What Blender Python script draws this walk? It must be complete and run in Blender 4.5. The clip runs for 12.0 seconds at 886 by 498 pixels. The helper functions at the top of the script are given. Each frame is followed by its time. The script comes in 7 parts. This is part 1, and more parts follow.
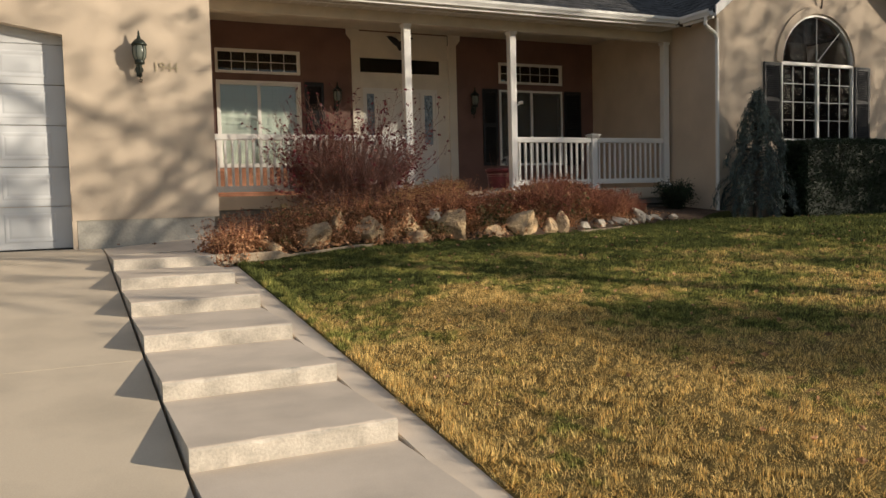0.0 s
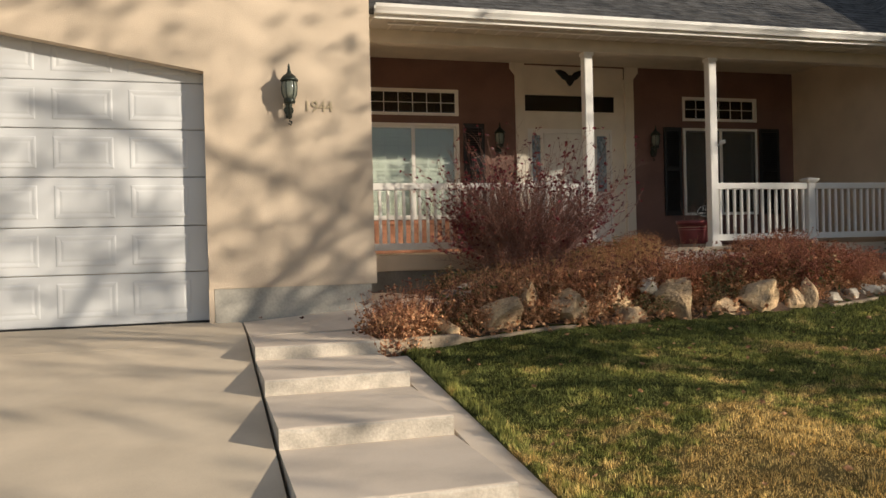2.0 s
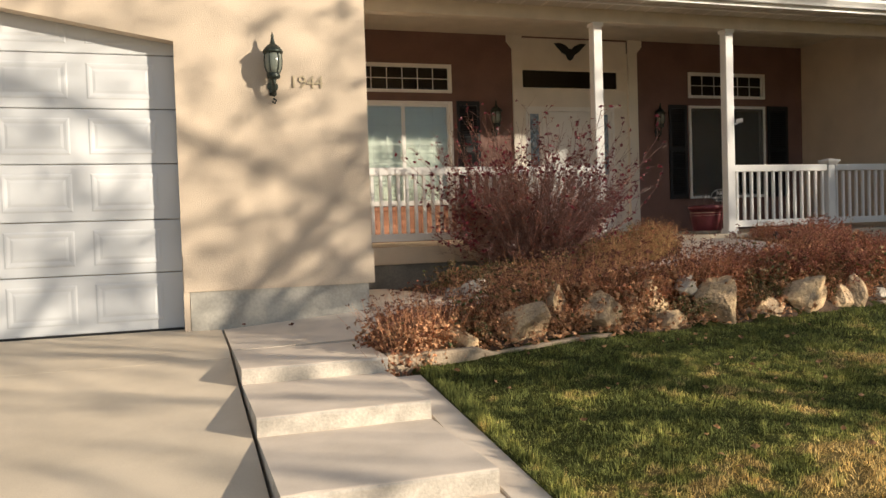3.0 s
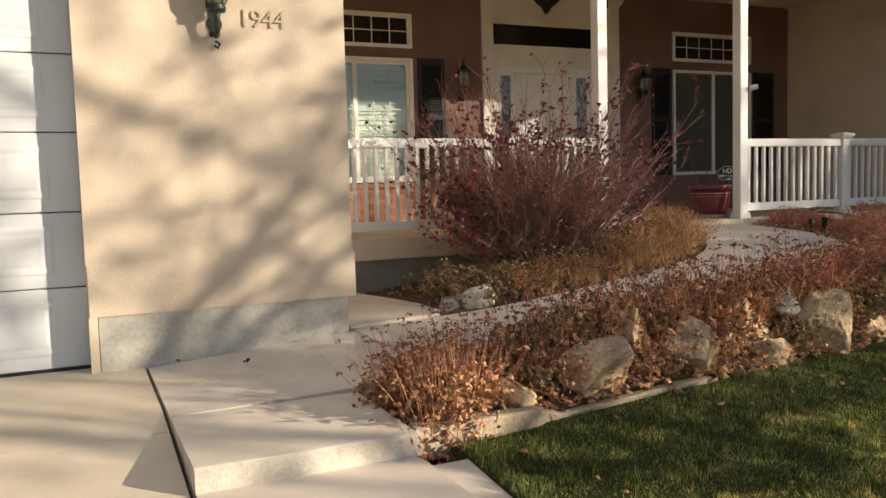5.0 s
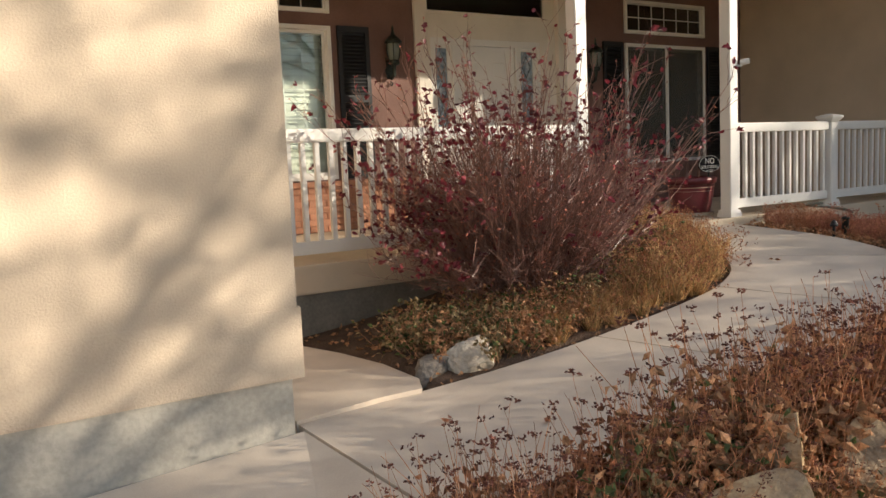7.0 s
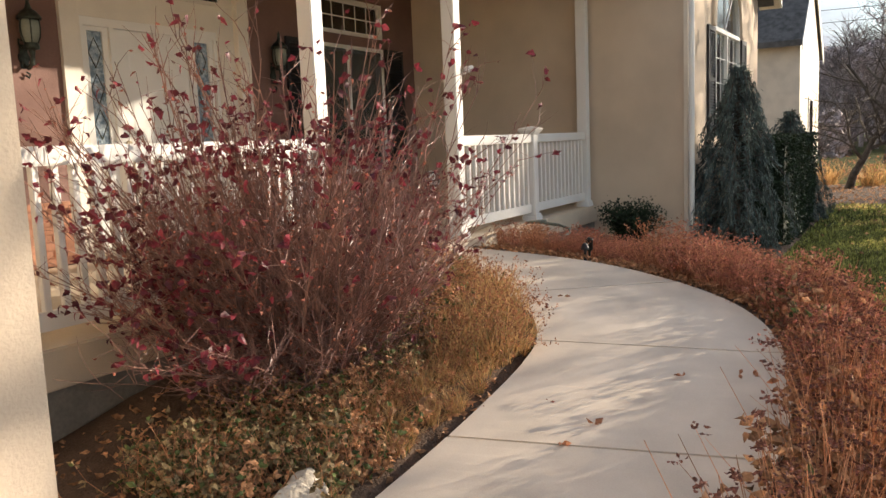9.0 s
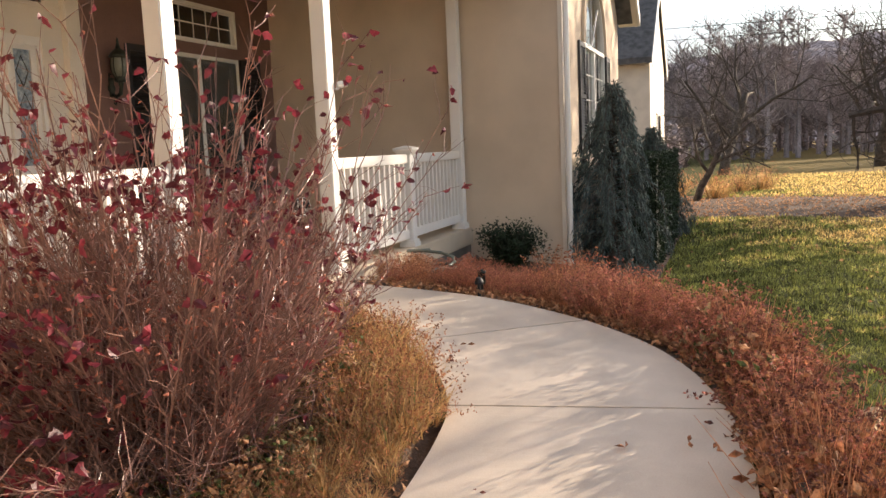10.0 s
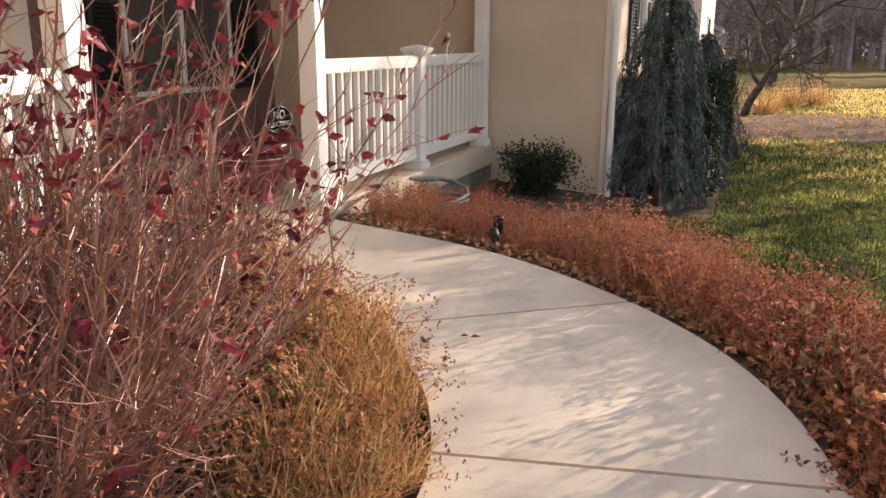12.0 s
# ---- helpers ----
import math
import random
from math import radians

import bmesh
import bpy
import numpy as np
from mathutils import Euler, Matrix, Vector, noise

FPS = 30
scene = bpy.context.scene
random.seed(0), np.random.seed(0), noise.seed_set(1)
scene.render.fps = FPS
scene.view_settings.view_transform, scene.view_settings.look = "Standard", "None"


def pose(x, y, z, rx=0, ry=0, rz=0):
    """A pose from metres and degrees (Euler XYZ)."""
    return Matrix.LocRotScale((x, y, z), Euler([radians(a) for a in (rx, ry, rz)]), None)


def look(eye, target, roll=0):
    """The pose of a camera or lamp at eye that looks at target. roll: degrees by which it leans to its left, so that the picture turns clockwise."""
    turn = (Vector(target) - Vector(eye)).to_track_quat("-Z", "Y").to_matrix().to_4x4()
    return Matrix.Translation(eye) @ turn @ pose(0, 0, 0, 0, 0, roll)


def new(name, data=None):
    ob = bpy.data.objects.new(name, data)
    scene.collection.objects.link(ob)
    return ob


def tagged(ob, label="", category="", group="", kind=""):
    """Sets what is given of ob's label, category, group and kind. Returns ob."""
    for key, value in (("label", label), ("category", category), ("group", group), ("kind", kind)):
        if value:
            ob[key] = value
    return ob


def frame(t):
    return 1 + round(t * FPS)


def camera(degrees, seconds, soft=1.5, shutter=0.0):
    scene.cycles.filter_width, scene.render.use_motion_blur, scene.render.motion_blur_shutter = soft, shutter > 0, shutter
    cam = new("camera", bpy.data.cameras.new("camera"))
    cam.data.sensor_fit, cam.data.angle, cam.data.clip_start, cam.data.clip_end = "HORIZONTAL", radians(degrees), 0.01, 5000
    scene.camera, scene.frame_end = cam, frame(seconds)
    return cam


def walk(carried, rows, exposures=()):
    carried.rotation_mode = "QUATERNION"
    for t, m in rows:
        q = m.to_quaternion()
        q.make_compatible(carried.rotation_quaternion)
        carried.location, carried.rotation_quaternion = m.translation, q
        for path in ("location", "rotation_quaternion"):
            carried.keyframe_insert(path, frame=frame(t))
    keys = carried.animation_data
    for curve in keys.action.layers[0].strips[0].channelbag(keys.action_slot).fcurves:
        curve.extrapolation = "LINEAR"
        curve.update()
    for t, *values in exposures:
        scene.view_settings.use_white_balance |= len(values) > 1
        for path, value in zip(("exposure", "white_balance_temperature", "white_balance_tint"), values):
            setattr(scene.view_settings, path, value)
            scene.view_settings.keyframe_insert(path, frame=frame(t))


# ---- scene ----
cam = camera(57.0, 12.0)
PATH = [
    (0, (-1.971, -11.482, 0.378), (-1.125, -9.674, 0.253), -1.5),
    (0.5, (-1.887, -10.923, 0.448), (-1.083, -9.094, 0.343), -2.8),
    (1, (-1.919, -10.284, 0.494), (-1.169, -8.431, 0.424), -2.4),
    (1.5, (-1.883, -9.749, 0.539), (-1.219, -7.863, 0.499), -2.1),
    (2, (-1.86, -9.161, 0.633), (-1.3, -7.241, 0.621), -1.4),
    (2.5, (-1.907, -8.625, 0.729), (-1.332, -6.709, 0.706), -1.1),
    (3, (-1.879, -8.056, 0.799), (-1.258, -6.156, 0.732), -1.8),
    (3.2, (-1.888, -7.86, 0.794), (-1.257, -5.964, 0.714), -1.8),
    (4.8, (-1.925, -6.028, 0.958), (-1.139, -4.196, 0.8), -1.6),
    (5, (-1.914, -5.813, 1.012), (-1.084, -4.0, 0.857), -1.6),
    (5.5, (-1.804, -5.236, 1.07), (-0.922, -3.448, 0.914), -1.5),
    (6, (-1.767, -4.668, 1.105), (-0.862, -2.893, 0.937), -1.7),
    (6.5, (-1.646, -4.127, 1.153), (-0.631, -2.415, 0.952), -1.6),
    (6.7, (-1.578, -3.958, 1.185), (-0.541, -2.261, 0.976), -2.0),
    (8.3, (-1.327, -2.253, 1.3), (0.107, -0.875, 1.087), -2.7),
    (8.5, (-1.316, -2.118, 1.362), (0.207, -0.845, 1.123), -2.4),
    (9, (-1.145, -1.739, 1.445), (0.576, -0.755, 1.186), -2.4),
    (9.5, (-0.804, -1.48, 1.513), (0.995, -0.643, 1.259), -2.5),
    (10, (-0.537, -1.18, 1.558), (1.336, -0.522, 1.31), -2.5),
    (10.5, (-0.179, -0.986, 1.604), (1.73, -0.44, 1.363), -2.1),
    (11, (0.223, -0.888, 1.635), (2.108, -0.264, 1.394), -1.2),
    (11.5, (0.585, -0.748, 1.629), (2.442, -0.09, 1.285), 0.5),
    (12, (0.893, -0.79, 1.642), (2.701, -0.094, 1.143), 0.3),
]
walk(cam, [(t, look(eye, target, roll)) for t, eye, target, roll in PATH],
     exposures=[(0, 0.18, 6500, 10), (1.5, 0.27, 6500, 10), (2.4, 0.36, 6500, 10), (3, 0.66, 6500, 10), (5, 0.8, 6500, 10), (6, 0.98, 6500, 10), (8.5, 1.3, 6500, 10), (9.5, 1.7, 6750, 14), (10.2, 1.74, 6850, 16), (12, 1.8, 6850, 16)])

# ---- light ----
SUN_WAY = Vector((1.2, -1.0, 0.41)).normalized()
world = bpy.data.worlds.new("sky")
scene.world = world
world.use_nodes = True
wn, wl = world.node_tree.nodes, world.node_tree.links
wn.clear()
sky = wn.new("ShaderNodeTexSky")
sky.sky_type = "NISHITA"
sky.sun_disc = False
sky.dust_density = 0.4
sky.sun_elevation = math.asin(SUN_WAY.z)
sky.sun_rotation = math.atan2(SUN_WAY.x, SUN_WAY.y)
coord = wn.new("ShaderNodeTexCoord")
stretch = wn.new("ShaderNodeMapping")
stretch.inputs["Scale"].default_value = (1.0, 1.0, 2.6)
cloud = wn.new("ShaderNodeTexNoise")
cloud.inputs["Scale"].default_value = 2.6
cloud.inputs["Detail"].default_value = 7
cloud.inputs["Roughness"].default_value = 0.6
ramp = wn.new("ShaderNodeValToRGB")
ramp.color_ramp.elements[0].position = 0.36
ramp.color_ramp.elements[1].position = 0.62
mix = wn.new("ShaderNodeMixRGB")
mix.inputs["Color2"].default_value = (2.6, 2.75, 3.0, 1)
back = wn.new("ShaderNodeBackground")
back.inputs["Strength"].default_value = 0.10
wout = wn.new("ShaderNodeOutputWorld")
wl.new(coord.outputs["Generated"], stretch.inputs["Vector"])
wl.new(stretch.outputs["Vector"], cloud.inputs["Vector"])
wl.new(cloud.outputs["Fac"], ramp.inputs["Fac"])
wl.new(ramp.outputs["Color"], mix.inputs["Fac"])
wl.new(sky.outputs["Color"], mix.inputs["Color1"])
wl.new(mix.outputs["Color"], back.inputs["Color"])
wl.new(back.outputs["Background"], wout.inputs["Surface"])
sun_data = bpy.data.lights.new("sun", "SUN")
sun_data.energy, sun_data.angle, sun_data.color = 5.0, radians(0.53), (1.0, 0.87, 0.69)
sun = new("sun", sun_data)
sun.matrix_world = look(SUN_WAY * 60, (0, 0, 0))


# ---- materials ----
def material(name, color, rough=0.7, metal=0.0, vary=0.12, scale=3.0, grain=60.0, bump=0.15, dist=0.004, second=None, spread=0.0, spec=0.4, trans=0.0):
    """Base colour with variation at two scales, fine relief, and a random shift per object (spread)."""
    m = bpy.data.materials.new(name)
    m.use_nodes = True
    n, l = m.node_tree.nodes, m.node_tree.links
    p = n["Principled BSDF"]
    p.inputs["Roughness"].default_value = rough
    p.inputs["Metallic"].default_value = metal
    p.inputs["Specular IOR Level"].default_value = spec
    tc = n.new("ShaderNodeTexCoord")
    geo = n.new("ShaderNodeNewGeometry")
    big = n.new("ShaderNodeTexNoise")
    big.inputs["Scale"].default_value, big.inputs["Detail"].default_value = scale, 5
    fine = n.new("ShaderNodeTexNoise")
    fine.inputs["Scale"].default_value, fine.inputs["Detail"].default_value = grain, 4
    l.new(geo.outputs["Position"], big.inputs["Vector"])
    l.new(geo.outputs["Position"], fine.inputs["Vector"])
    r = n.new("ShaderNodeValToRGB")
    c2 = second if second else tuple(c * (1 - 2 * vary) for c in color)
    c1 = color if second else tuple(min(1, c * (1 + vary)) for c in color)
    r.color_ramp.elements[0].color, r.color_ramp.elements[1].color = (*c2, 1), (*c1, 1)
    r.color_ramp.elements[0].position, r.color_ramp.elements[1].position = 0.32, 0.62
    l.new(big.outputs["Fac"], r.inputs["Fac"])
    mul = n.new("ShaderNodeMixRGB")
    mul.blend_type = "OVERLAY"
    mul.inputs["Fac"].default_value = min(1.0, vary * 2.5)
    l.new(r.outputs["Color"], mul.inputs["Color1"])
    l.new(fine.outputs["Fac"], mul.inputs["Color2"])
    last = mul.outputs["Color"]
    if spread:
        oi = n.new("ShaderNodeObjectInfo")
        add = n.new("ShaderNodeMath")
        add.operation = "ADD"
        l.new(oi.outputs["Random"], add.inputs[0])
        l.new(geo.outputs["Random Per Island"], add.inputs[1])
        fr = n.new("ShaderNodeMath")
        fr.operation = "FRACT"
        l.new(add.outputs[0], fr.inputs[0])
        mr = n.new("ShaderNodeMapRange")
        mr.inputs["To Min"].default_value, mr.inputs["To Max"].default_value = 1 - spread, 1 + spread
        l.new(fr.outputs[0], mr.inputs["Value"])
        hs = n.new("ShaderNodeHueSaturation")
        l.new(mr.outputs["Result"], hs.inputs["Value"])
        l.new(last, hs.inputs["Color"])
        last = hs.outputs["Color"]
    l.new(last, p.inputs["Base Color"])
    if bump:
        b = n.new("ShaderNodeBump")
        b.inputs["Strength"].default_value, b.inputs["Distance"].default_value = bump, dist
        l.new(fine.outputs["Fac"], b.inputs["Height"])
        l.new(b.outputs["Normal"], p.inputs["Normal"])
    if trans:
        out = n["Material Output"]
        tr = n.new("ShaderNodeBsdfTranslucent")
        ms = n.new("ShaderNodeMixShader")
        ms.inputs["Fac"].default_value = trans
        l.new(last, tr.inputs["Color"])
        l.new(p.outputs["BSDF"], ms.inputs[1])
        l.new(tr.outputs["BSDF"], ms.inputs[2])
        l.new(ms.outputs["Shader"], out.inputs["Surface"])
    return m


def glass_material(name, tint=(0.75, 0.85, 0.82), clear=0.75):
    """A window pane: mirror gloss by Fresnel over a clear tinted sheet."""
    m = bpy.data.materials.new(name)
    m.use_nodes = True
    n, l = m.node_tree.nodes, m.node_tree.links
    n.remove(n["Principled BSDF"])
    fres = n.new("ShaderNodeFresnel")
    fres.inputs["IOR"].default_value = 1.9
    gloss = n.new("ShaderNodeBsdfGlossy")
    gloss.inputs["Roughness"].default_value = 0.02
    clearer = n.new("ShaderNodeBsdfTransparent")
    clearer.inputs["Color"].default_value = (tint[0] * clear, tint[1] * clear, tint[2] * clear, 1)
    ms = n.new("ShaderNodeMixShader")
    l.new(fres.outputs["Fac"], ms.inputs["Fac"])
    l.new(clearer.outputs["BSDF"], ms.inputs[1])
    l.new(gloss.outputs["BSDF"], ms.inputs[2])
    l.new(ms.outputs["Shader"], n["Material Output"].inputs["Surface"])
    return m


def screen_material(name):
    """Even grey sheet: part thread colour, part clear gap."""
    m = bpy.data.materials.new(name)
    m.use_nodes = True
    n, l = m.node_tree.nodes, m.node_tree.links
    n.remove(n["Principled BSDF"])
    thread, gap, ms = n.new("ShaderNodeBsdfDiffuse"), n.new("ShaderNodeBsdfTransparent"), n.new("ShaderNodeMixShader")
    thread.inputs["Color"].default_value = (0.13, 0.13, 0.12, 1)
    ms.inputs["Fac"].default_value = 0.55
    l.new(gap.outputs["BSDF"], ms.inputs[1])
    l.new(thread.outputs["BSDF"], ms.inputs[2])
    l.new(ms.outputs["Shader"], n["Material Output"].inputs["Surface"])
    return m


SCREEN = screen_material("grey_insect_screen")
STUCCO = material("stucco", (0.60, 0.49, 0.375), 0.9, vary=0.05, scale=1.2, grain=90, bump=0.5, dist=0.006)
STUCCO_SIDE = material("smooth_stucco", (0.60, 0.49, 0.375), 0.9, vary=0.05, scale=1.5, grain=120, bump=0.3, dist=0.004)
BROWN = material("brown_painted_stucco", (0.20, 0.115, 0.096), 0.85, vary=0.07, scale=2, grain=80, bump=0.4, dist=0.005)
BRICK = material("painted_brick", (0.42, 0.205, 0.125), 0.85, vary=0.1, scale=9, grain=120, bump=0.5, dist=0.003, spread=0.12)
MORTAR = material("mortar", (0.34, 0.165, 0.105), 0.95, vary=0.1)
CONCRETE = material("brushed_concrete", (0.60, 0.50, 0.375), 0.85, vary=0.07, scale=1.6, grain=150, bump=0.35, dist=0.002)
CONCRETE_WALK = material("walk_concrete", (0.67, 0.565, 0.455), 0.85, vary=0.07, scale=2.2, grain=150, bump=0.35, dist=0.002)
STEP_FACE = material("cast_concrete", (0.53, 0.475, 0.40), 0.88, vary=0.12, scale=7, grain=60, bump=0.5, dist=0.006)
FOUNDATION = material("foundation_concrete", (0.42, 0.395, 0.345), 0.9, vary=0.09, scale=2.5, grain=40, bump=0.4, dist=0.006)
WHITE = material("white_vinyl", (0.80, 0.78, 0.74), 0.4, vary=0.02, scale=2, grain=40, bump=0.03)
WHITE_DOOR = material("white_garage_paint", (0.63, 0.64, 0.65), 0.5, vary=0.025, scale=2, grain=220, bump=0.1, dist=0.001)
TRIM = material("cream_trim_paint", (0.76, 0.70, 0.61), 0.6, vary=0.04, scale=2, grain=60, bump=0.1)
SOFFIT = material("soffit_panel", (0.62, 0.57, 0.48), 0.7, vary=0.04, scale=2, grain=40, bump=0.1)
CEILING = material("porch_ceiling_paint", (0.62, 0.55, 0.44), 0.8, vary=0.04)
BLACK = material("black_shutter_vinyl", (0.016, 0.016, 0.018), 0.5, vary=0.1, bump=0.05)
IRON = material("black_cast_metal", (0.03, 0.034, 0.03), 0.45, metal=0.6, vary=0.25, scale=30, grain=120, bump=0.2, second=(0.06, 0.075, 0.06))
FROST = material("frosted_lamp_glass", (0.19, 0.21, 0.175), 0.25, vary=0.06, bump=0.02)
GLASS = glass_material("window_glass", (0.93, 0.98, 0.95), 0.97)
DARK_GLASS = glass_material("dark_window_glass", (0.72, 0.78, 0.76), 0.62)
LEADED = material("leaded_glass", (0.10, 0.16, 0.22), 0.15, vary=0.4, scale=18, grain=50, bump=0.4, dist=0.01, second=(0.35, 0.42, 0.48), spec=0.8)
BLIND = material("white_blind_slat", (0.78, 0.78, 0.70), 0.6, vary=0.03)
# room surfaces coloured dark, so the interior reads as unlit
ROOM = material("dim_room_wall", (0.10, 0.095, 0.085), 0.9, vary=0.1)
SHINGLE = material("asphalt_shingle", (0.085, 0.083, 0.082), 0.95, vary=0.2, scale=6, grain=200, bump=0.6, dist=0.003, spread=0.25)
ROCK_GREY = material("dull_grey_stone", (0.24, 0.21, 0.18), 0.92, vary=0.2, scale=6, grain=45, bump=0.9, dist=0.01, second=(0.15, 0.125, 0.10))
CURB_MAT = material("weathered_curb_concrete", (0.42, 0.33, 0.235), 0.92, vary=0.2, scale=5, grain=60, bump=0.8, dist=0.008, second=(0.26, 0.20, 0.14))
# porch base darkened in colour for the shade under the shrub
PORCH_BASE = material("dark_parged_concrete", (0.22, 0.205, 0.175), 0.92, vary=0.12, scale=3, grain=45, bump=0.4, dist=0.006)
SOIL = material("dark_mulch_soil", (0.085, 0.052, 0.034), 0.95, vary=0.25, scale=5, grain=70, bump=1.0, dist=0.02, second=(0.14, 0.09, 0.06))
ROCK = material("sandstone_boulder", (0.64, 0.45, 0.26), 0.92, vary=0.2, scale=7, grain=40, bump=1.0, dist=0.016, second=(0.36, 0.26, 0.17), spread=0.2)
ROCK_PALE = material("pale_limestone", (0.58, 0.52, 0.43), 0.9, vary=0.15, scale=6, grain=45, bump=0.9, dist=0.01, second=(0.42, 0.35, 0.27), spread=0.12)
BARK = material("grey_bark", (0.085, 0.068, 0.055), 0.95, vary=0.25, scale=8, grain=60, bump=1.0, dist=0.02)
TWIG = material("red_brown_twig", (0.285, 0.158, 0.125), 0.34, vary=0.2, scale=20, grain=90, bump=0.1, spread=0.45)
TWIG_RUST = material("rust_dry_stem", (0.44, 0.195, 0.105), 0.7, vary=0.2, scale=20, grain=90, bump=0.1, spread=0.45, trans=0.1)
TWIG_TAN = material("tan_dry_stem", (0.58, 0.285, 0.15), 0.75, vary=0.2, scale=20, grain=90, bump=0.1, spread=0.4, trans=0.15)
LEAF_RED = material("dark_red_leaf", (0.18, 0.026, 0.038), 0.45, vary=0.25, scale=25, grain=90, bump=0.1, spread=0.55, trans=0.35)
LEAF_RUST = material("rust_dry_leaf", (0.41, 0.185, 0.098), 0.75, vary=0.25, scale=25, grain=90, bump=0.2, spread=0.5, trans=0.3)
LEAF_PINK = material("pinkish_red_dry_leaf", (0.41, 0.155, 0.105), 0.7, vary=0.25, scale=25, grain=90, bump=0.2, spread=0.5, trans=0.3)
LEAF_TAN = material("tan_dry_leaf", (0.50, 0.275, 0.145), 0.8, vary=0.25, scale=25, grain=90, bump=0.2, spread=0.45, trans=0.25)
LEAF_OLIVE = material("olive_dry_leaf", (0.31, 0.225, 0.115), 0.8, vary=0.25, scale=25, grain=90, bump=0.2, spread=0.45, trans=0.25)
SEED = material("dark_seed_head", (0.19, 0.075, 0.052), 0.9, vary=0.25, scale=40, grain=150, bump=0.4, spread=0.4)
STRAW = material("straw_grass_blade", (0.56, 0.36, 0.165), 0.8, vary=0.2, scale=12, grain=90, bump=0.0, spread=0.4, trans=0.3)
GREEN_LOW = material("green_low_leaf", (0.12, 0.15, 0.05), 0.7, vary=0.2, scale=20, grain=90, bump=0.0, spread=0.4, trans=0.3)
SPRUCE = material("blue_green_needles", (0.095, 0.125, 0.115), 0.8, vary=0.2, scale=9, grain=90, bump=0.0, spread=0.45)
HEDGE_LEAF = material("dark_green_hedge_leaf", (0.018, 0.035, 0.014), 0.55, vary=0.2, scale=9, grain=90, bump=0.0, spread=0.5, trans=0.1)
POT_RED = material("red_glazed_pot", (0.17, 0.028, 0.036), 0.38, vary=0.12, scale=6, grain=50, bump=0.05, spec=0.6)
SIGN_BLACK = material("black_sign_face", (0.016, 0.016, 0.018), 0.85, vary=0.05, bump=0, spec=0.1)
SIGN_WHITE = material("white_sign_paint", (0.75, 0.75, 0.72), 0.5, vary=0.02, bump=0)
NUMBER = material("brushed_brass_number", (0.46, 0.38, 0.26), 0.5, metal=0.3, vary=0.08, bump=0.05)
DRY_PINE = material("painted_far_wall", (0.55, 0.50, 0.42), 0.85, vary=0.05)
RUBBER = material("black_rubber_hose", (0.012, 0.012, 0.012), 0.5, vary=0.1, bump=0.05)
# far branches greyed and lightened: distance haze is in the colour
FAR_WOOD = material("far_bare_branches", (0.30, 0.25, 0.245), 0.95, vary=0.25, scale=0.5, grain=8, bump=0, spread=0.35)
CAR_WHITE = material("white_car_paint", (0.7, 0.7, 0.7), 0.25, vary=0.02, bump=0, spec=0.6)


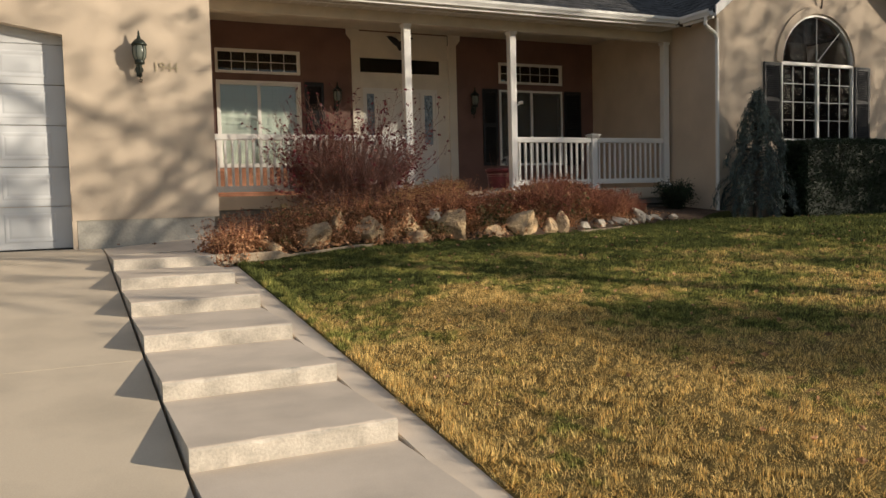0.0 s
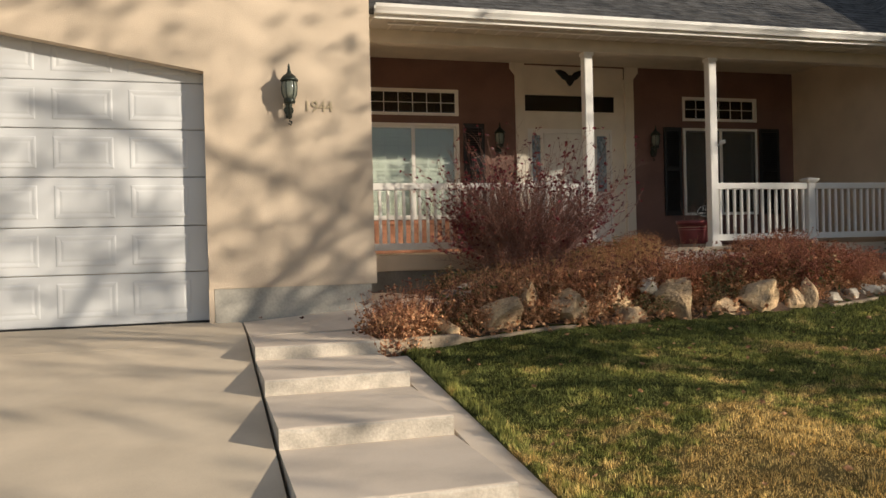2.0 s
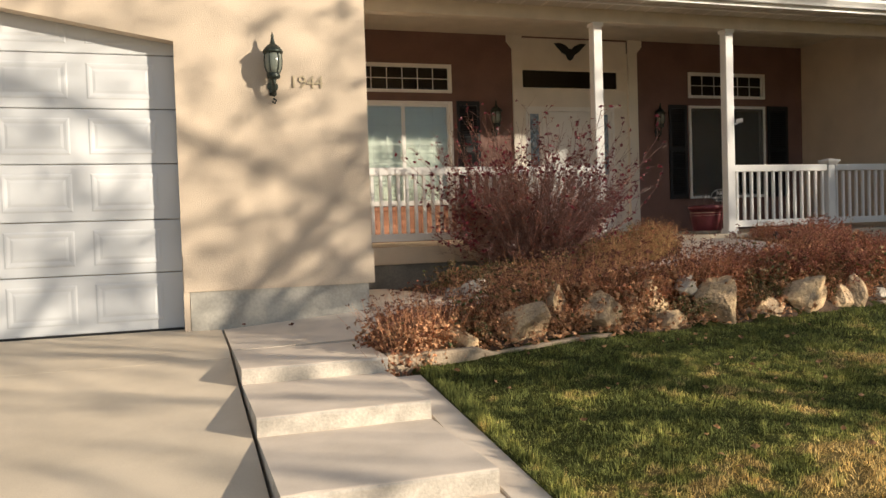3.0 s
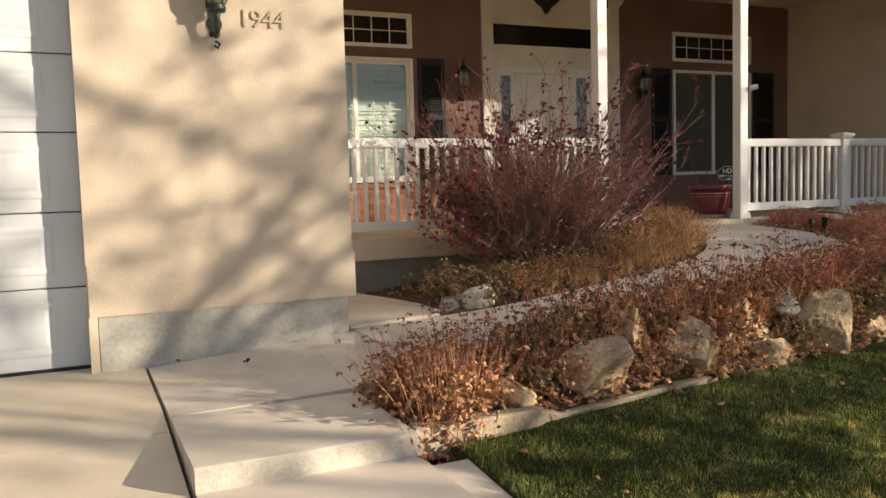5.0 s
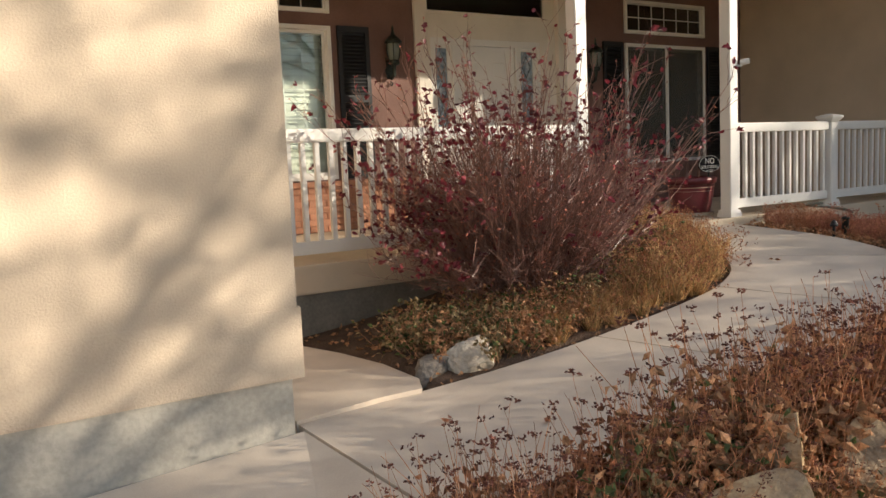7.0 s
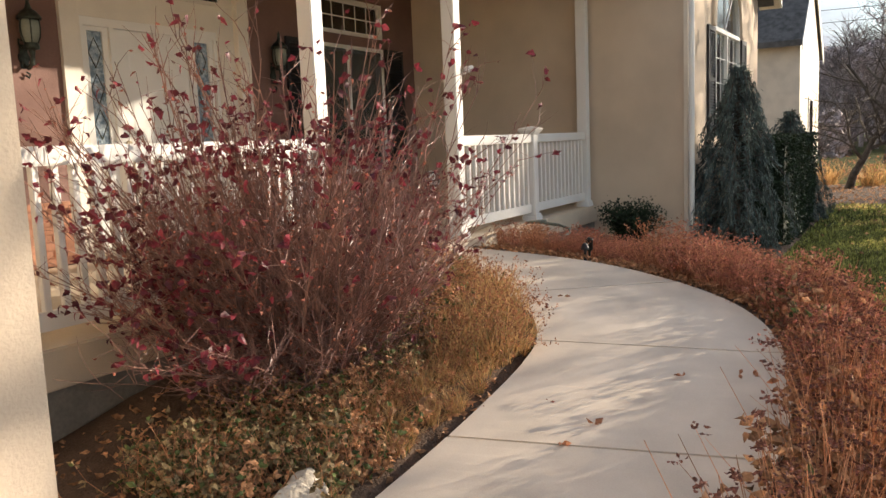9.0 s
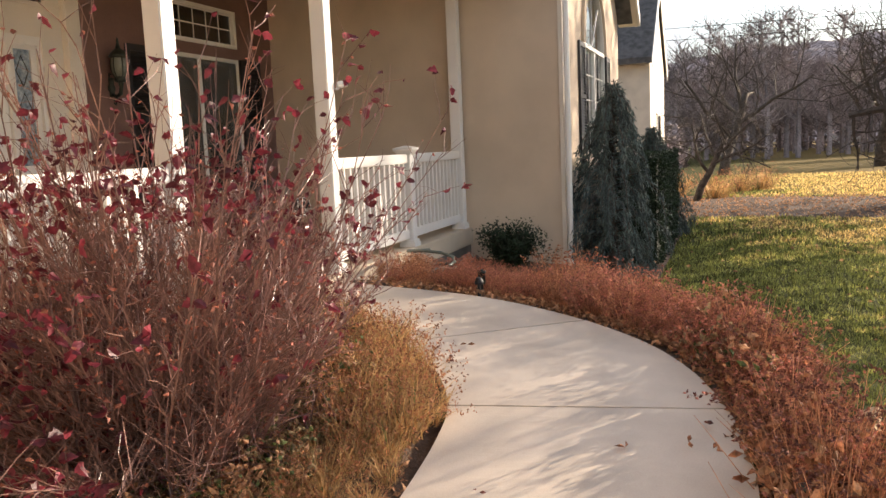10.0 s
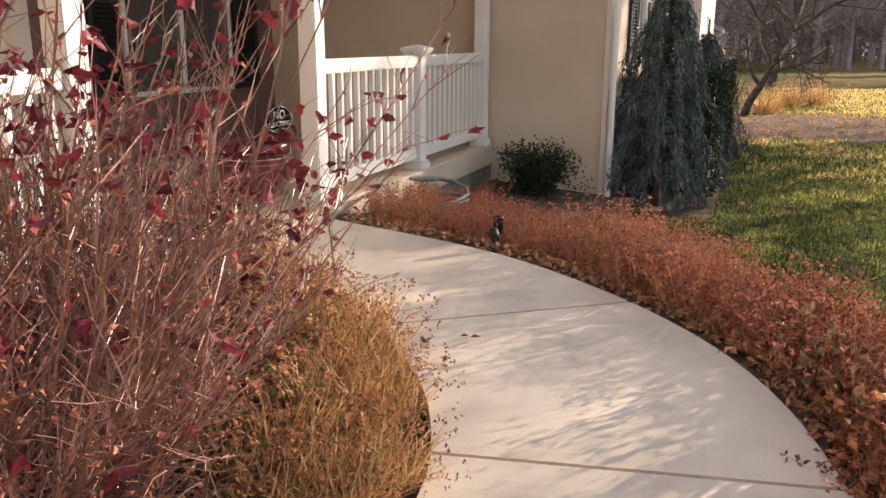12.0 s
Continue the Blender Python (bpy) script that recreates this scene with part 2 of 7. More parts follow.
def lawn_material(name, blades):
    """Turf that goes from green to winter straw in drifts of its own."""
    m = material(name, (0.3, 0.3, 0.1), 0.85, vary=0.12, scale=3, grain=70, bump=0.0 if blades else 0.8, dist=0.02, spread=0.8 if blades else 0.0, spec=0.15 if blades else 0.05, trans=0.3 if blades else 0.0)
    n, l = m.node_tree.nodes, m.node_tree.links
    geo = n.new("ShaderNodeNewGeometry")
    sep = n.new("ShaderNodeSeparateXYZ")
    l.new(geo.outputs["Position"], sep.inputs[0])
    drift = n.new("ShaderNodeTexNoise")
    drift.inputs["Scale"].default_value, drift.inputs["Detail"].default_value = 0.75, 6
    drift.inputs["Roughness"].default_value = 0.65
    l.new(geo.outputs["Position"], drift.inputs["Vector"])
    # straw along the drive, greener towards the house and to the east
    near = n.new("ShaderNodeMath")
    near.operation = "MULTIPLY_ADD"
    near.inputs[1].default_value, near.inputs[2].default_value = -0.03, -1.0
    edge = n.new("ShaderNodeMath")
    edge.operation = "MINIMUM"
    edge.inputs[1].default_value = 3.0
    l.new(sep.outputs["X"], edge.inputs[0])
    l.new(edge.outputs[0], near.inputs[0])
    away = n.new("ShaderNodeMath")
    away.operation = "MULTIPLY_ADD"
    away.inputs[1].default_value = -0.135
    l.new(sep.outputs["Y"], away.inputs[0])
    l.new(near.outputs[0], away.inputs[2])
    # paler again over the far lawns
    east = n.new("ShaderNodeMapRange")
    east.inputs["From Min"].default_value, east.inputs["From Max"].default_value = 9.0, 16.0
    east.inputs["To Min"].default_value, east.inputs["To Max"].default_value = 0.0, 0.42
    l.new(sep.outputs["X"], east.inputs["Value"])
    far = n.new("ShaderNodeMath")
    l.new(away.outputs[0], far.inputs[0])
    l.new(east.outputs["Result"], far.inputs[1])
    tot = n.new("ShaderNodeMath")
    tot.operation = "MULTIPLY_ADD"
    tot.inputs[1].default_value = 2.35
    l.new(drift.outputs["Fac"], tot.inputs[0])
    l.new(far.outputs[0], tot.inputs[2])
    r = n.new("ShaderNodeValToRGB")
    r.color_ramp.elements[0].position, r.color_ramp.elements[1].position = 0.42, 0.92
    # ground sheet far darker: the shade between blades is in its colour
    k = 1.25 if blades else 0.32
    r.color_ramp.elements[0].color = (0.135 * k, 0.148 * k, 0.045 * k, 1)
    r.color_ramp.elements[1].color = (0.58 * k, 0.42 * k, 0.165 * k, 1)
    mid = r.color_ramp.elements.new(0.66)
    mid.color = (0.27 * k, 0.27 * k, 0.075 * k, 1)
    tuft = n.new("ShaderNodeTexNoise")
    tuft.inputs["Scale"].default_value, tuft.inputs["Detail"].default_value = 11, 3
    l.new(geo.outputs["Position"], tuft.inputs["Vector"])
    fine = n.new("ShaderNodeMath")
    fine.operation = "MULTIPLY_ADD"
    fine.inputs[1].default_value = 1.1
    l.new(tuft.outputs["Fac"], fine.inputs[0])
    l.new(tot.outputs[0], fine.inputs[2])
    # hand-sized patches, and a worn straw stripe that runs beside the drive
    patch = n.new("ShaderNodeTexNoise")
    patch.inputs["Scale"].default_value, patch.inputs["Detail"].default_value = 3.4, 4
    l.new(geo.outputs["Position"], patch.inputs["Vector"])
    hand = n.new("ShaderNodeMath")
    hand.operation = "MULTIPLY_ADD"
    hand.inputs[1].default_value = 1.15
    l.new(patch.outputs["Fac"], hand.inputs[0])
    l.new(fine.outputs[0], hand.inputs[2])
    off = n.new("ShaderNodeMath")
    off.operation = "SUBTRACT"
    off.inputs[1].default_value = 1.37
    l.new(sep.outputs["X"], off.inputs[0])
    wide = n.new("ShaderNodeMath")
    wide.operation = "ABSOLUTE"
    l.new(off.outputs[0], wide.inputs[0])
    band = n.new("ShaderNodeMapRange")
    band.inputs["From Min"].default_value, band.inputs["From Max"].default_value = 0.30, 0.06
    band.inputs["To Min"].default_value, band.inputs["To Max"].default_value = 0.0, 1.0
    l.new(wide.outputs[0], band.inputs["Value"])
    begin = n.new("ShaderNodeMapRange")
    begin.inputs["From Min"].default_value, begin.inputs["From Max"].default_value = -4.4, -5.6
    l.new(sep.outputs["Y"], begin.inputs["Value"])
    worn = n.new("ShaderNodeMath")
    worn.operation = "MULTIPLY_ADD"
    l.new(band.outputs["Result"], worn.inputs[0])
    l.new(begin.outputs["Result"], worn.inputs[1])
    l.new(hand.outputs[0], worn.inputs[2])
    low = n.new("ShaderNodeMath")
    low.operation = "SUBTRACT"
    low.inputs[1].default_value = 1.2
    l.new(worn.outputs[0], low.inputs[0])
    l.new(low.outputs[0], r.inputs["Fac"])
    mul = [x for x in n if x.bl_idname == "ShaderNodeMixRGB"][0]
    for link in list(mul.inputs["Color1"].links):
        l.remove(link)
    l.new(r.outputs["Color"], mul.inputs["Color1"])
    return m


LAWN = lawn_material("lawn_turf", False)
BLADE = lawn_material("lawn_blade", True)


# ---- building helpers ----
class Acc:
    """Collects vertices and faces of one part."""

    def __init__(self):
        self.v, self.f = [], []

    def quad(self, a, b, c, d):
        k = len(self.v)
        self.v += [tuple(a), tuple(b), tuple(c), tuple(d)]
        self.f.append((k, k + 1, k + 2, k + 3))
        return self

    def tri(self, a, b, c):
        k = len(self.v)
        self.v += [tuple(a), tuple(b), tuple(c)]
        self.f.append((k, k + 1, k + 2))
        return self

    def box(self, x0, x1, y0, y1, z0, z1):
        k = len(self.v)
        self.v += [(x0, y0, z0), (x1, y0, z0), (x1, y1, z0), (x0, y1, z0), (x0, y0, z1), (x1, y0, z1), (x1, y1, z1), (x0, y1, z1)]
        self.f += [tuple(k + i for i in q) for q in ((0, 3, 2, 1), (4, 5, 6, 7), (0, 1, 5, 4), (1, 2, 6, 5), (2, 3, 7, 6), (3, 0, 4, 7))]
        return self

    def prism(self, ring, way):
        """A polygon swept along a vector; the ring runs counter-clockwise seen from the end of the way."""
        k, n = len(self.v), len(ring)
        way = Vector(way)
        self.v += [tuple(p) for p in ring] + [tuple(Vector(p) + way) for p in ring]
        self.f += [tuple(range(k + n - 1, k - 1, -1)), tuple(range(k + n, k + 2 * n))]
        self.f += [(k + i, k + (i + 1) % n, k + n + (i + 1) % n, k + n + i) for i in range(n)]
        return self

    def tube(self, points, radii, sides=6):
        k = len(self.v)
        pts = [Vector(p) for p in points]
        for i, p in enumerate(pts):
            d = (pts[min(i + 1, len(pts) - 1)] - pts[max(i - 1, 0)])
            d = d.normalized() if d.length else Vector((0, 0, 1))
            u = d.cross(Vector((0.31, 0.83, 0.46)))
            u = u.normalized() if u.length > 1e-6 else Vector((1, 0, 0))
            w = d.cross(u)
            r = radii[i] if isinstance(radii, (list, tuple)) else radii
            for s in range(sides):
                a = 2 * math.pi * s / sides
                self.v.append(tuple(p + (u * math.cos(a) + w * math.sin(a)) * r))
        for i in range(len(pts) - 1):
            for s in range(sides):
                a, b = k + i * sides + s, k + i * sides + (s + 1) % sides
                self.f.append((a, b, b + sides, a + sides))
        self.f += [tuple(range(k + sides - 1, k - 1, -1)), tuple(range(k + (len(pts) - 1) * sides, k + len(pts) * sides))]
        return self

    def lathe(self, profile, centre=(0, 0, 0), sides=20):
        """Turned shape from (radius, height) pairs."""
        k, cx = len(self.v), Vector(centre)
        for r, z in profile:
            for s in range(sides):
                a = 2 * math.pi * s / sides
                self.v.append((cx.x + r * math.cos(a), cx.y + r * math.sin(a), cx.z + z))
        for i in range(len(profile) - 1):
            for s in range(sides):
                a, b = k + i * sides + s, k + i * sides + (s + 1) % sides
                self.f.append((a, b, b + sides, a + sides))
        self.f += [tuple(range(k + sides - 1, k - 1, -1)), tuple(range(k + (len(profile) - 1) * sides, k + len(profile) * sides))]
        return self

    def mesh(self, name, mat, bevel=0.0, smooth=False):
        me = bpy.data.meshes.new(name)
        me.from_pydata(self.v, [], self.f)
        if bevel:
            bm = bmesh.new()
            bm.from_mesh(me)
            bmesh.ops.bevel(bm, geom=list(bm.edges), offset=bevel, segments=2, affect="EDGES", clamp_overlap=True)
            bm.to_mesh(me)
            bm.free()
        if mat:
            me.materials.append(mat)
        if smooth:
            me.polygons.foreach_set("use_smooth", [True] * len(me.polygons))
        me.update()
        return me


def part(name, acc, mat, parent, label="", bevel=0.0, smooth=False):
    """One mesh object under a thing or a part."""
    me = acc if isinstance(acc, bpy.types.Mesh) else acc.mesh(name, mat, bevel, smooth)
    ob = new(name, me)
    ob.parent = parent
    if label:
        ob["label"] = label
    return ob


def thing(name, label, category, place=(0, 0, 0), turn=0.0, group="", kind=""):
    ob = new(name)
    ob.matrix_world = pose(*place, 0, 0, turn)
    ob.empty_display_size = 0.1
    return tagged(ob, label, category, group, kind)


def solid(name, acc, mat, label, category, kind="", group="", bevel=0.0, smooth=False):
    """A thing that is one mesh."""
    ob = new(name, acc.mesh(name, mat, bevel, smooth))
    return tagged(ob, label, category, group, kind)


def curve_through(points, steps):
    """Catmull-Rom line through points of any size."""
    p = [np.array(q, float) for q in points]
    p = [2 * p[0] - p[1]] + p + [2 * p[-1] - p[-2]]
    out = []
    for i in range(1, len(p) - 2):
        for s in range(steps):
            t = s / steps
            out.append(0.5 * (2 * p[i] + (p[i + 1] - p[i - 1]) * t + (2 * p[i - 1] - 5 * p[i] + 4 * p[i + 1] - p[i + 2]) * t * t + (3 * p[i] - p[i - 1] - 3 * p[i + 1] + p[i + 2]) * t ** 3))
    out.append(p[-2])
    return out


# ---- lie of the land ----
# cross-lines of the curved walk: inner x, y, outer x, y, inner height, outer height
WALK = [
    (0.0, 0.10, 0.0, -1.22, -0.06, -0.06), (0.48, 0.12, 0.55, -1.26, -0.045, -0.05), (1.07, 0.13, 1.1, -1.29, -0.02, -0.03), (1.6, 0.12, 1.7, -1.31, 0.025, 0.01),
    (2.04, 0.10, 2.35, -1.30, 0.08, 0.07), (2.6, 0.10, 2.9, -1.30, 0.15, 0.125), (2.98, 0.12, 3.25, -1.26, 0.20, 0.16), (3.29, 0.175, 3.64, -1.18, 0.242, 0.199),
    (3.66, 0.35, 4.2, -0.97, 0.28, 0.245), (3.97, 0.60, 4.68, -0.62, 0.31, 0.295), (4.27, 0.93, 5.13, -0.03, 0.345, 0.35), (4.56, 1.34, 5.50, 0.75, 0.385, 0.395), (4.85, 1.99, 5.80, 1.99, 0.43, 0.43)]
STEPS_PER = 6
walk_lines = curve_through(WALK, STEPS_PER)
CURB = curve_through([(-0.40, -2.07), (0.3, -2.10), (1.2, -2.13), (2.0, -2.08), (2.8, -1.98), (4.0, -1.78), (5.0, -1.55), (6.0, -1.05), (7.0, -0.30), (8.0, 0.25), (9.0, 0.35)], 6)
DRIVE = [(-30, -2.55), (-22, -2.42), (-16, -1.78), (-4.37, -0.536), (-2.2, -0.318), (-1.1, -0.19), (0.0, -0.165), (0.4, -0.16)]


def drive_height(y):
    return np.interp(y, [d[0] for d in DRIVE], [d[1] for d in DRIVE])


def lawn_height(x, y):
    slope = np.interp(x, [0, 3, 10, 16, 40], [0.107, 0.10, 0.07, 0.03, 0.0])
    fall = np.clip(y + 2.1, -14, 0)
    side = np.clip(x / 1.2, 0, 1)
    return (1 - side) * np.where(y < -2.1, drive_height(y) + 0.012, -0.22) + side * ( np.interp(x, [-1, 1, 9, 14, 40, 90], [-0.22, -0.185, -0.16, -0.2, -0.35, -0.5]) + slope * fall)


def inside(x, y, ring):
    r = np.zeros(np.shape(x), bool)
    n = len(ring)
    for i in range(n):
        (x0, y0), (x1, y1) = ring[i], ring[(i + 1) % n]
        if y0 != y1:
            r ^= ((y0 > y) != (y1 > y)) & (x < (x1 - x0) * (y - y0) / (y1 - y0) + x0)
    return r


def nearest(x, y, line):
    """Distance to a polyline, and how far along it (index) the foot lies."""
    best, where = np.full(np.shape(x), 1e9), np.zeros(np.shape(x))
    for i in range(len(line) - 1):
        (x0, y0), (x1, y1) = line[i][:2], line[i + 1][:2]
        dx, dy = x1 - x0, y1 - y0
        t = np.clip(((x - x0) * dx + (y - y0) * dy) / (dx * dx + dy * dy), 0, 1)
        d = np.hypot(x - x0 - t * dx, y - y0 - t * dy)
        m = d < best
        best, where = np.where(m, d, best), np.where(m, i + t, where)
    return best, where


inner_line = [(q[0], q[1]) for q in walk_lines]
outer_line = [(-0.42, -2.07), (-0.42, -1.2)] + [(q[2], q[3]) for q in walk_lines]
walk_ring = inner_line + outer_line[:1:-1]
outer_bed = outer_line + [(5.96, 2.0), (9.75, 2.0), (9.75, 0.4)] + [tuple(q) for q in CURB[::-1]]
inner_bed = inner_line[9:] + [(4.9, 2.0), (0.62, 2.0), (0.85, 1.2), (0.89, 0.77), (0.86, 0.3)]
walk_z = [(q[4] + q[5]) / 2 for q in walk_lines]


def walk_height(x, y):
    mids = [((q[0] + q[2]) / 2, (q[1] + q[3]) / 2) for q in walk_lines]
    d, w = nearest(x, y, mids)
    return np.interp(w, range(len(walk_z)), walk_z)


def ground_height(x, y):
    x, y = np.asarray(x, float), np.asarray(y, float)
    z = lawn_height(x, y)
    dw, w = nearest(x, y, outer_line)
    dc, _ = nearest(x, y, [tuple(q) for q in CURB])
    wz = np.interp(w, range(len(outer_line)), [-0.25, -0.17] + walk_z)
    bed = (wz * dc + (z + 0.05) * dw) / (dw + dc + 1e-6) + 0.05 * np.minimum(1, 4 * np.minimum(dw, dc)) - 0.02
    z = np.where(inside(x, y, outer_bed), bed, z)
    di, wi = nearest(x, y, inner_line)
    ib = np.interp(wi, range(len(walk_z)), walk_z) - 0.02 + 0.10 * np.minimum(1, 1.5 * di)
    pad = np.clip((x - 0.8) / 1.0, 0, 1)
    ib = np.where(y > 0.8, ib * pad + (1 - pad) * -0.05, ib)
    z = np.where(inside(x, y, inner_bed), ib, z)
    z = np.where(inside(x, y, walk_ring), walk_height(x, y) - 0.10, z)
    drive = (x < -0.27) & (y < 0.4)
    z = np.where(drive, drive_height(y) - 0.12, z)
    z = np.where((x > -12) & (((x < 0.5) & (y > -2.15) & (y < 2.05)) | ((x < 0.72) & (y > 0.2) & (y < 2.05))), np.minimum(z, -0.2), z)
    z = np.where((x > -12) & (x < 9.7) & (y > 2.05) & (y < 18), -0.3, z)
    return z


def spaced(fine0, fine1, step, far):
    mid = list(np.arange(fine0, fine1 + 1e-6, step))
    lo, hi, k = [], [], step
    a, b = fine0, fine1
    while b - fine1 < far:
        k *= 1.35
        a, b = a - k, b + k
        lo.append(a)
        hi.append(b)
    return np.array(lo[::-1] + mid + hi)


gx, gy = spaced(-1.0, 12.0, 0.1, 2000), spaced(-10.0, 2.4, 0.1, 2000)
X, Y = np.meshgrid(gx, gy)
Z = ground_height(X, Y)
nx, ny = len(gx), len(gy)


def land_at(x, y):
    """Height of the ground sheet, read between its grid points."""
    i = np.clip(np.searchsorted(gx, x) - 1, 0, nx - 2)
    j = np.clip(np.searchsorted(gy, y) - 1, 0, ny - 2)
    u = np.clip((x - gx[i]) / (gx[i + 1] - gx[i]), 0, 1)
    w = np.clip((y - gy[j]) / (gy[j + 1] - gy[j]), 0, 1)
    return (Z[j, i] * (1 - u) + Z[j, i + 1] * u) * (1 - w) + (Z[j + 1, i] * (1 - u) + Z[j + 1, i + 1] * u) * w


def land(x, y):
    return float(land_at(x, y))


ground_mesh = bpy.data.meshes.new("ground")
verts = np.stack([X.ravel(), Y.ravel(), Z.ravel()], 1)
idx = np.arange(nx * ny).reshape(ny, nx)
faces = np.stack([idx[:-1, :-1].ravel(), idx[:-1, 1:].ravel(), idx[1:, 1:].ravel(), idx[1:, :-1].ravel()], 1)
ground_mesh.from_pydata(verts.tolist(), [], faces.tolist())
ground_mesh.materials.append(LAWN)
ground_mesh.materials.append(SOIL)
cx, cy = verts[faces].mean(1)[:, 0], verts[faces].mean(1)[:, 1]
far_strip = (cx > 18.0) & (cx < 24.8) & (cy > -16) & (cy < 2.5 - 0.1 * (cx - 23))
soil = inside(cx, cy, outer_bed) | inside(cx, cy, inner_bed) | far_strip | ((cx > 0.4) & (cx < 1.3) & (cy > -0.1) & (cy < 2.2)) | ((cx > 9.7) & (cx < 15.4) & (cy > -0.4) & (cy < 0.9))
ground_mesh.polygons.foreach_set("material_index", soil.astype(int).tolist())
ground_mesh.polygons.foreach_set("use_smooth", [True] * len(faces))
ground = tagged(new("ground", ground_mesh), "lawn ground with dark mulch beds before the house", "ground", kind="structure")

# ---- concrete: drive, steps, walk ----
driveway = thing("driveway", "pale brushed concrete driveway sloping up to the garage", "driveway", kind="structure")
DX0 = -7.6
slab_rows = [-26.0, -20.0, -14.0, -9.8, -5.62, -1.42, 0.35]
for c, (xa, xb) in enumerate(((DX0, -4.565), (-4.555, -1.50))):
    for ya, yb in zip(slab_rows[:-1], slab_rows[1:]):
        a = Acc()
        ys = sorted({ya + 0.0025, yb - 0.0025} | {d[0] for d in DRIVE if ya < d[0] < yb})
        top = [(y, float(drive_height(y))) for y in ys]
        ring = [(xa, y, z) for y, z in top] + [(xa, y, z - 0.14) for y, z in top[::-1]]
        a.prism(ring[::-1], (xb - xa, 0, 0))
        part("slab", a, CONCRETE, driveway)

RISERS = [-2.2, -3.26, -4.37, -5.44, -6.52, -7.55, -8.62, -9.7, -10.8]
TREADS = [-0.19, -0.302, -0.416, -0.536, -0.655, -0.768, -0.885, -1.0, -1.12]
front_steps = thing("front_steps", "row of broad shallow pale concrete steps beside the driveway", "steps", kind="structure")


def rough_block(x0, x1, y0, y1, z0, z1, seed, bevel=0.012):
    """A cast block with slightly wavering edges."""
    r = random.Random(seed)
    a = Acc()
    n = 18
    for i in range(n + 1):
        x = x0 + (x1 - x0) * i / n
        w = 0.010 * noise.noise(Vector((x * 2.5, seed * 5.0, 0)))
        c = 0.014 + 0.010 * abs(noise.noise(Vector((x * 9, seed * 3.0, 1)))) + (r.random() < 0.12) * 0.012
        b = 0.010 * noise.noise(Vector((x * 4, seed * 7.0, 2)))
        a.v += [(x, y1, z0), (x, y0 + b, z0), (x, y0 + w, z1 - c * 1.1), (x, y0 + w + c * 0.35, z1 - c * 0.35), (x, y0 + w + c * 1.1, z1), (x, y1, z1)]
    for i in range(n):
        for s in range(6):
            p, q = 6 * i + s, 6 * i + (s + 1) % 6
            a.f.append((p, p + 6, q + 6, q))
    a.f += [tuple(range(6)), tuple(range(6 * n + 5, 6 * n - 1, -1))]
    return a


for i, (y, z) in enumerate(zip(RISERS, TREADS)):
    back = -1.27 if i == 0 else RISERS[i - 1] + 0.02
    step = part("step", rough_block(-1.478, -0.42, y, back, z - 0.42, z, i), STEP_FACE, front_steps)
    # cast riser coloured darker, trowelled tread paler, to balance the sun on them
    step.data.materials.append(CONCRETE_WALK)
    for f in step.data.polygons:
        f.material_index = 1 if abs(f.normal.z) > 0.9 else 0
ribbon = Acc()
ys = [-14.0, -4.37, -2.3]
ring = [(-0.40, y, float(drive_height(y)) + 0.004) for y in ys] + [(-0.40, y, float(drive_height(y)) - 0.2) for y in ys[::-1]]
ribbon.prism(ring[::-1], (0.20, 0, 0))
solid("edging_strip", ribbon, CONCRETE_WALK, "narrow sloping concrete strip beside the steps", "edging", "structure", bevel=0.006)

walkway = thing("walkway", "curved pale concrete walk rising to the porch", "walkway", kind="structure")


def slab_between(lines, thick=0.14):
    a = Acc()
    k = len(lines)
    for q in lines:
        a.v += [(q[0], q[1], q[4]), (q[2], q[3], q[5]), (q[0], q[1], q[4] - thick), (q[2], q[3], q[5] - thick)]
    for i in range(k - 1):
        b, c = 4 * i, 4 * i + 4
        a.f += [(b, b + 1, c + 1, c), (b + 1, b + 3, c + 3, c + 1), (b + 2, b, c, c + 2), (b + 3, b + 2, c + 2, c + 3)]
    a.f += [(0, 2, 3, 1), (4 * k - 4, 4 * k - 3, 4 * k - 1, 4 * k - 2)]
    return a


def shrunk(lines, gap=0.011):
    """Pull the two ends in by a joint's half width."""
    q = [np.array(w, float) for w in lines]
    for e, o in ((0, 1), (-1, -2)):
        for s in (slice(0, 2), slice(2, 4)):
            d = q[o][s] - q[e][s]
            q[e][s] = q[e][s] + d / np.linalg.norm(d) * gap
    return q


cuts = [0, 4 * STEPS_PER, 7 * STEPS_PER, int(9.8 * STEPS_PER), len(walk_lines) - 1]
for a0, a1 in zip(cuts[:-1], cuts[1:]):
    part("slab", slab_between(shrunk(walk_lines[a0:a1 + 1])), CONCRETE_WALK, walkway)
    low = [w - np.array([0, 0, 0, 0, 0.03, 0.03]) for w in walk_lines[max(0, a1 - 1):a1 + 2]]
    part("joint", slab_between(low, 0.05), SOIL, walkway, "dark joint between slabs")
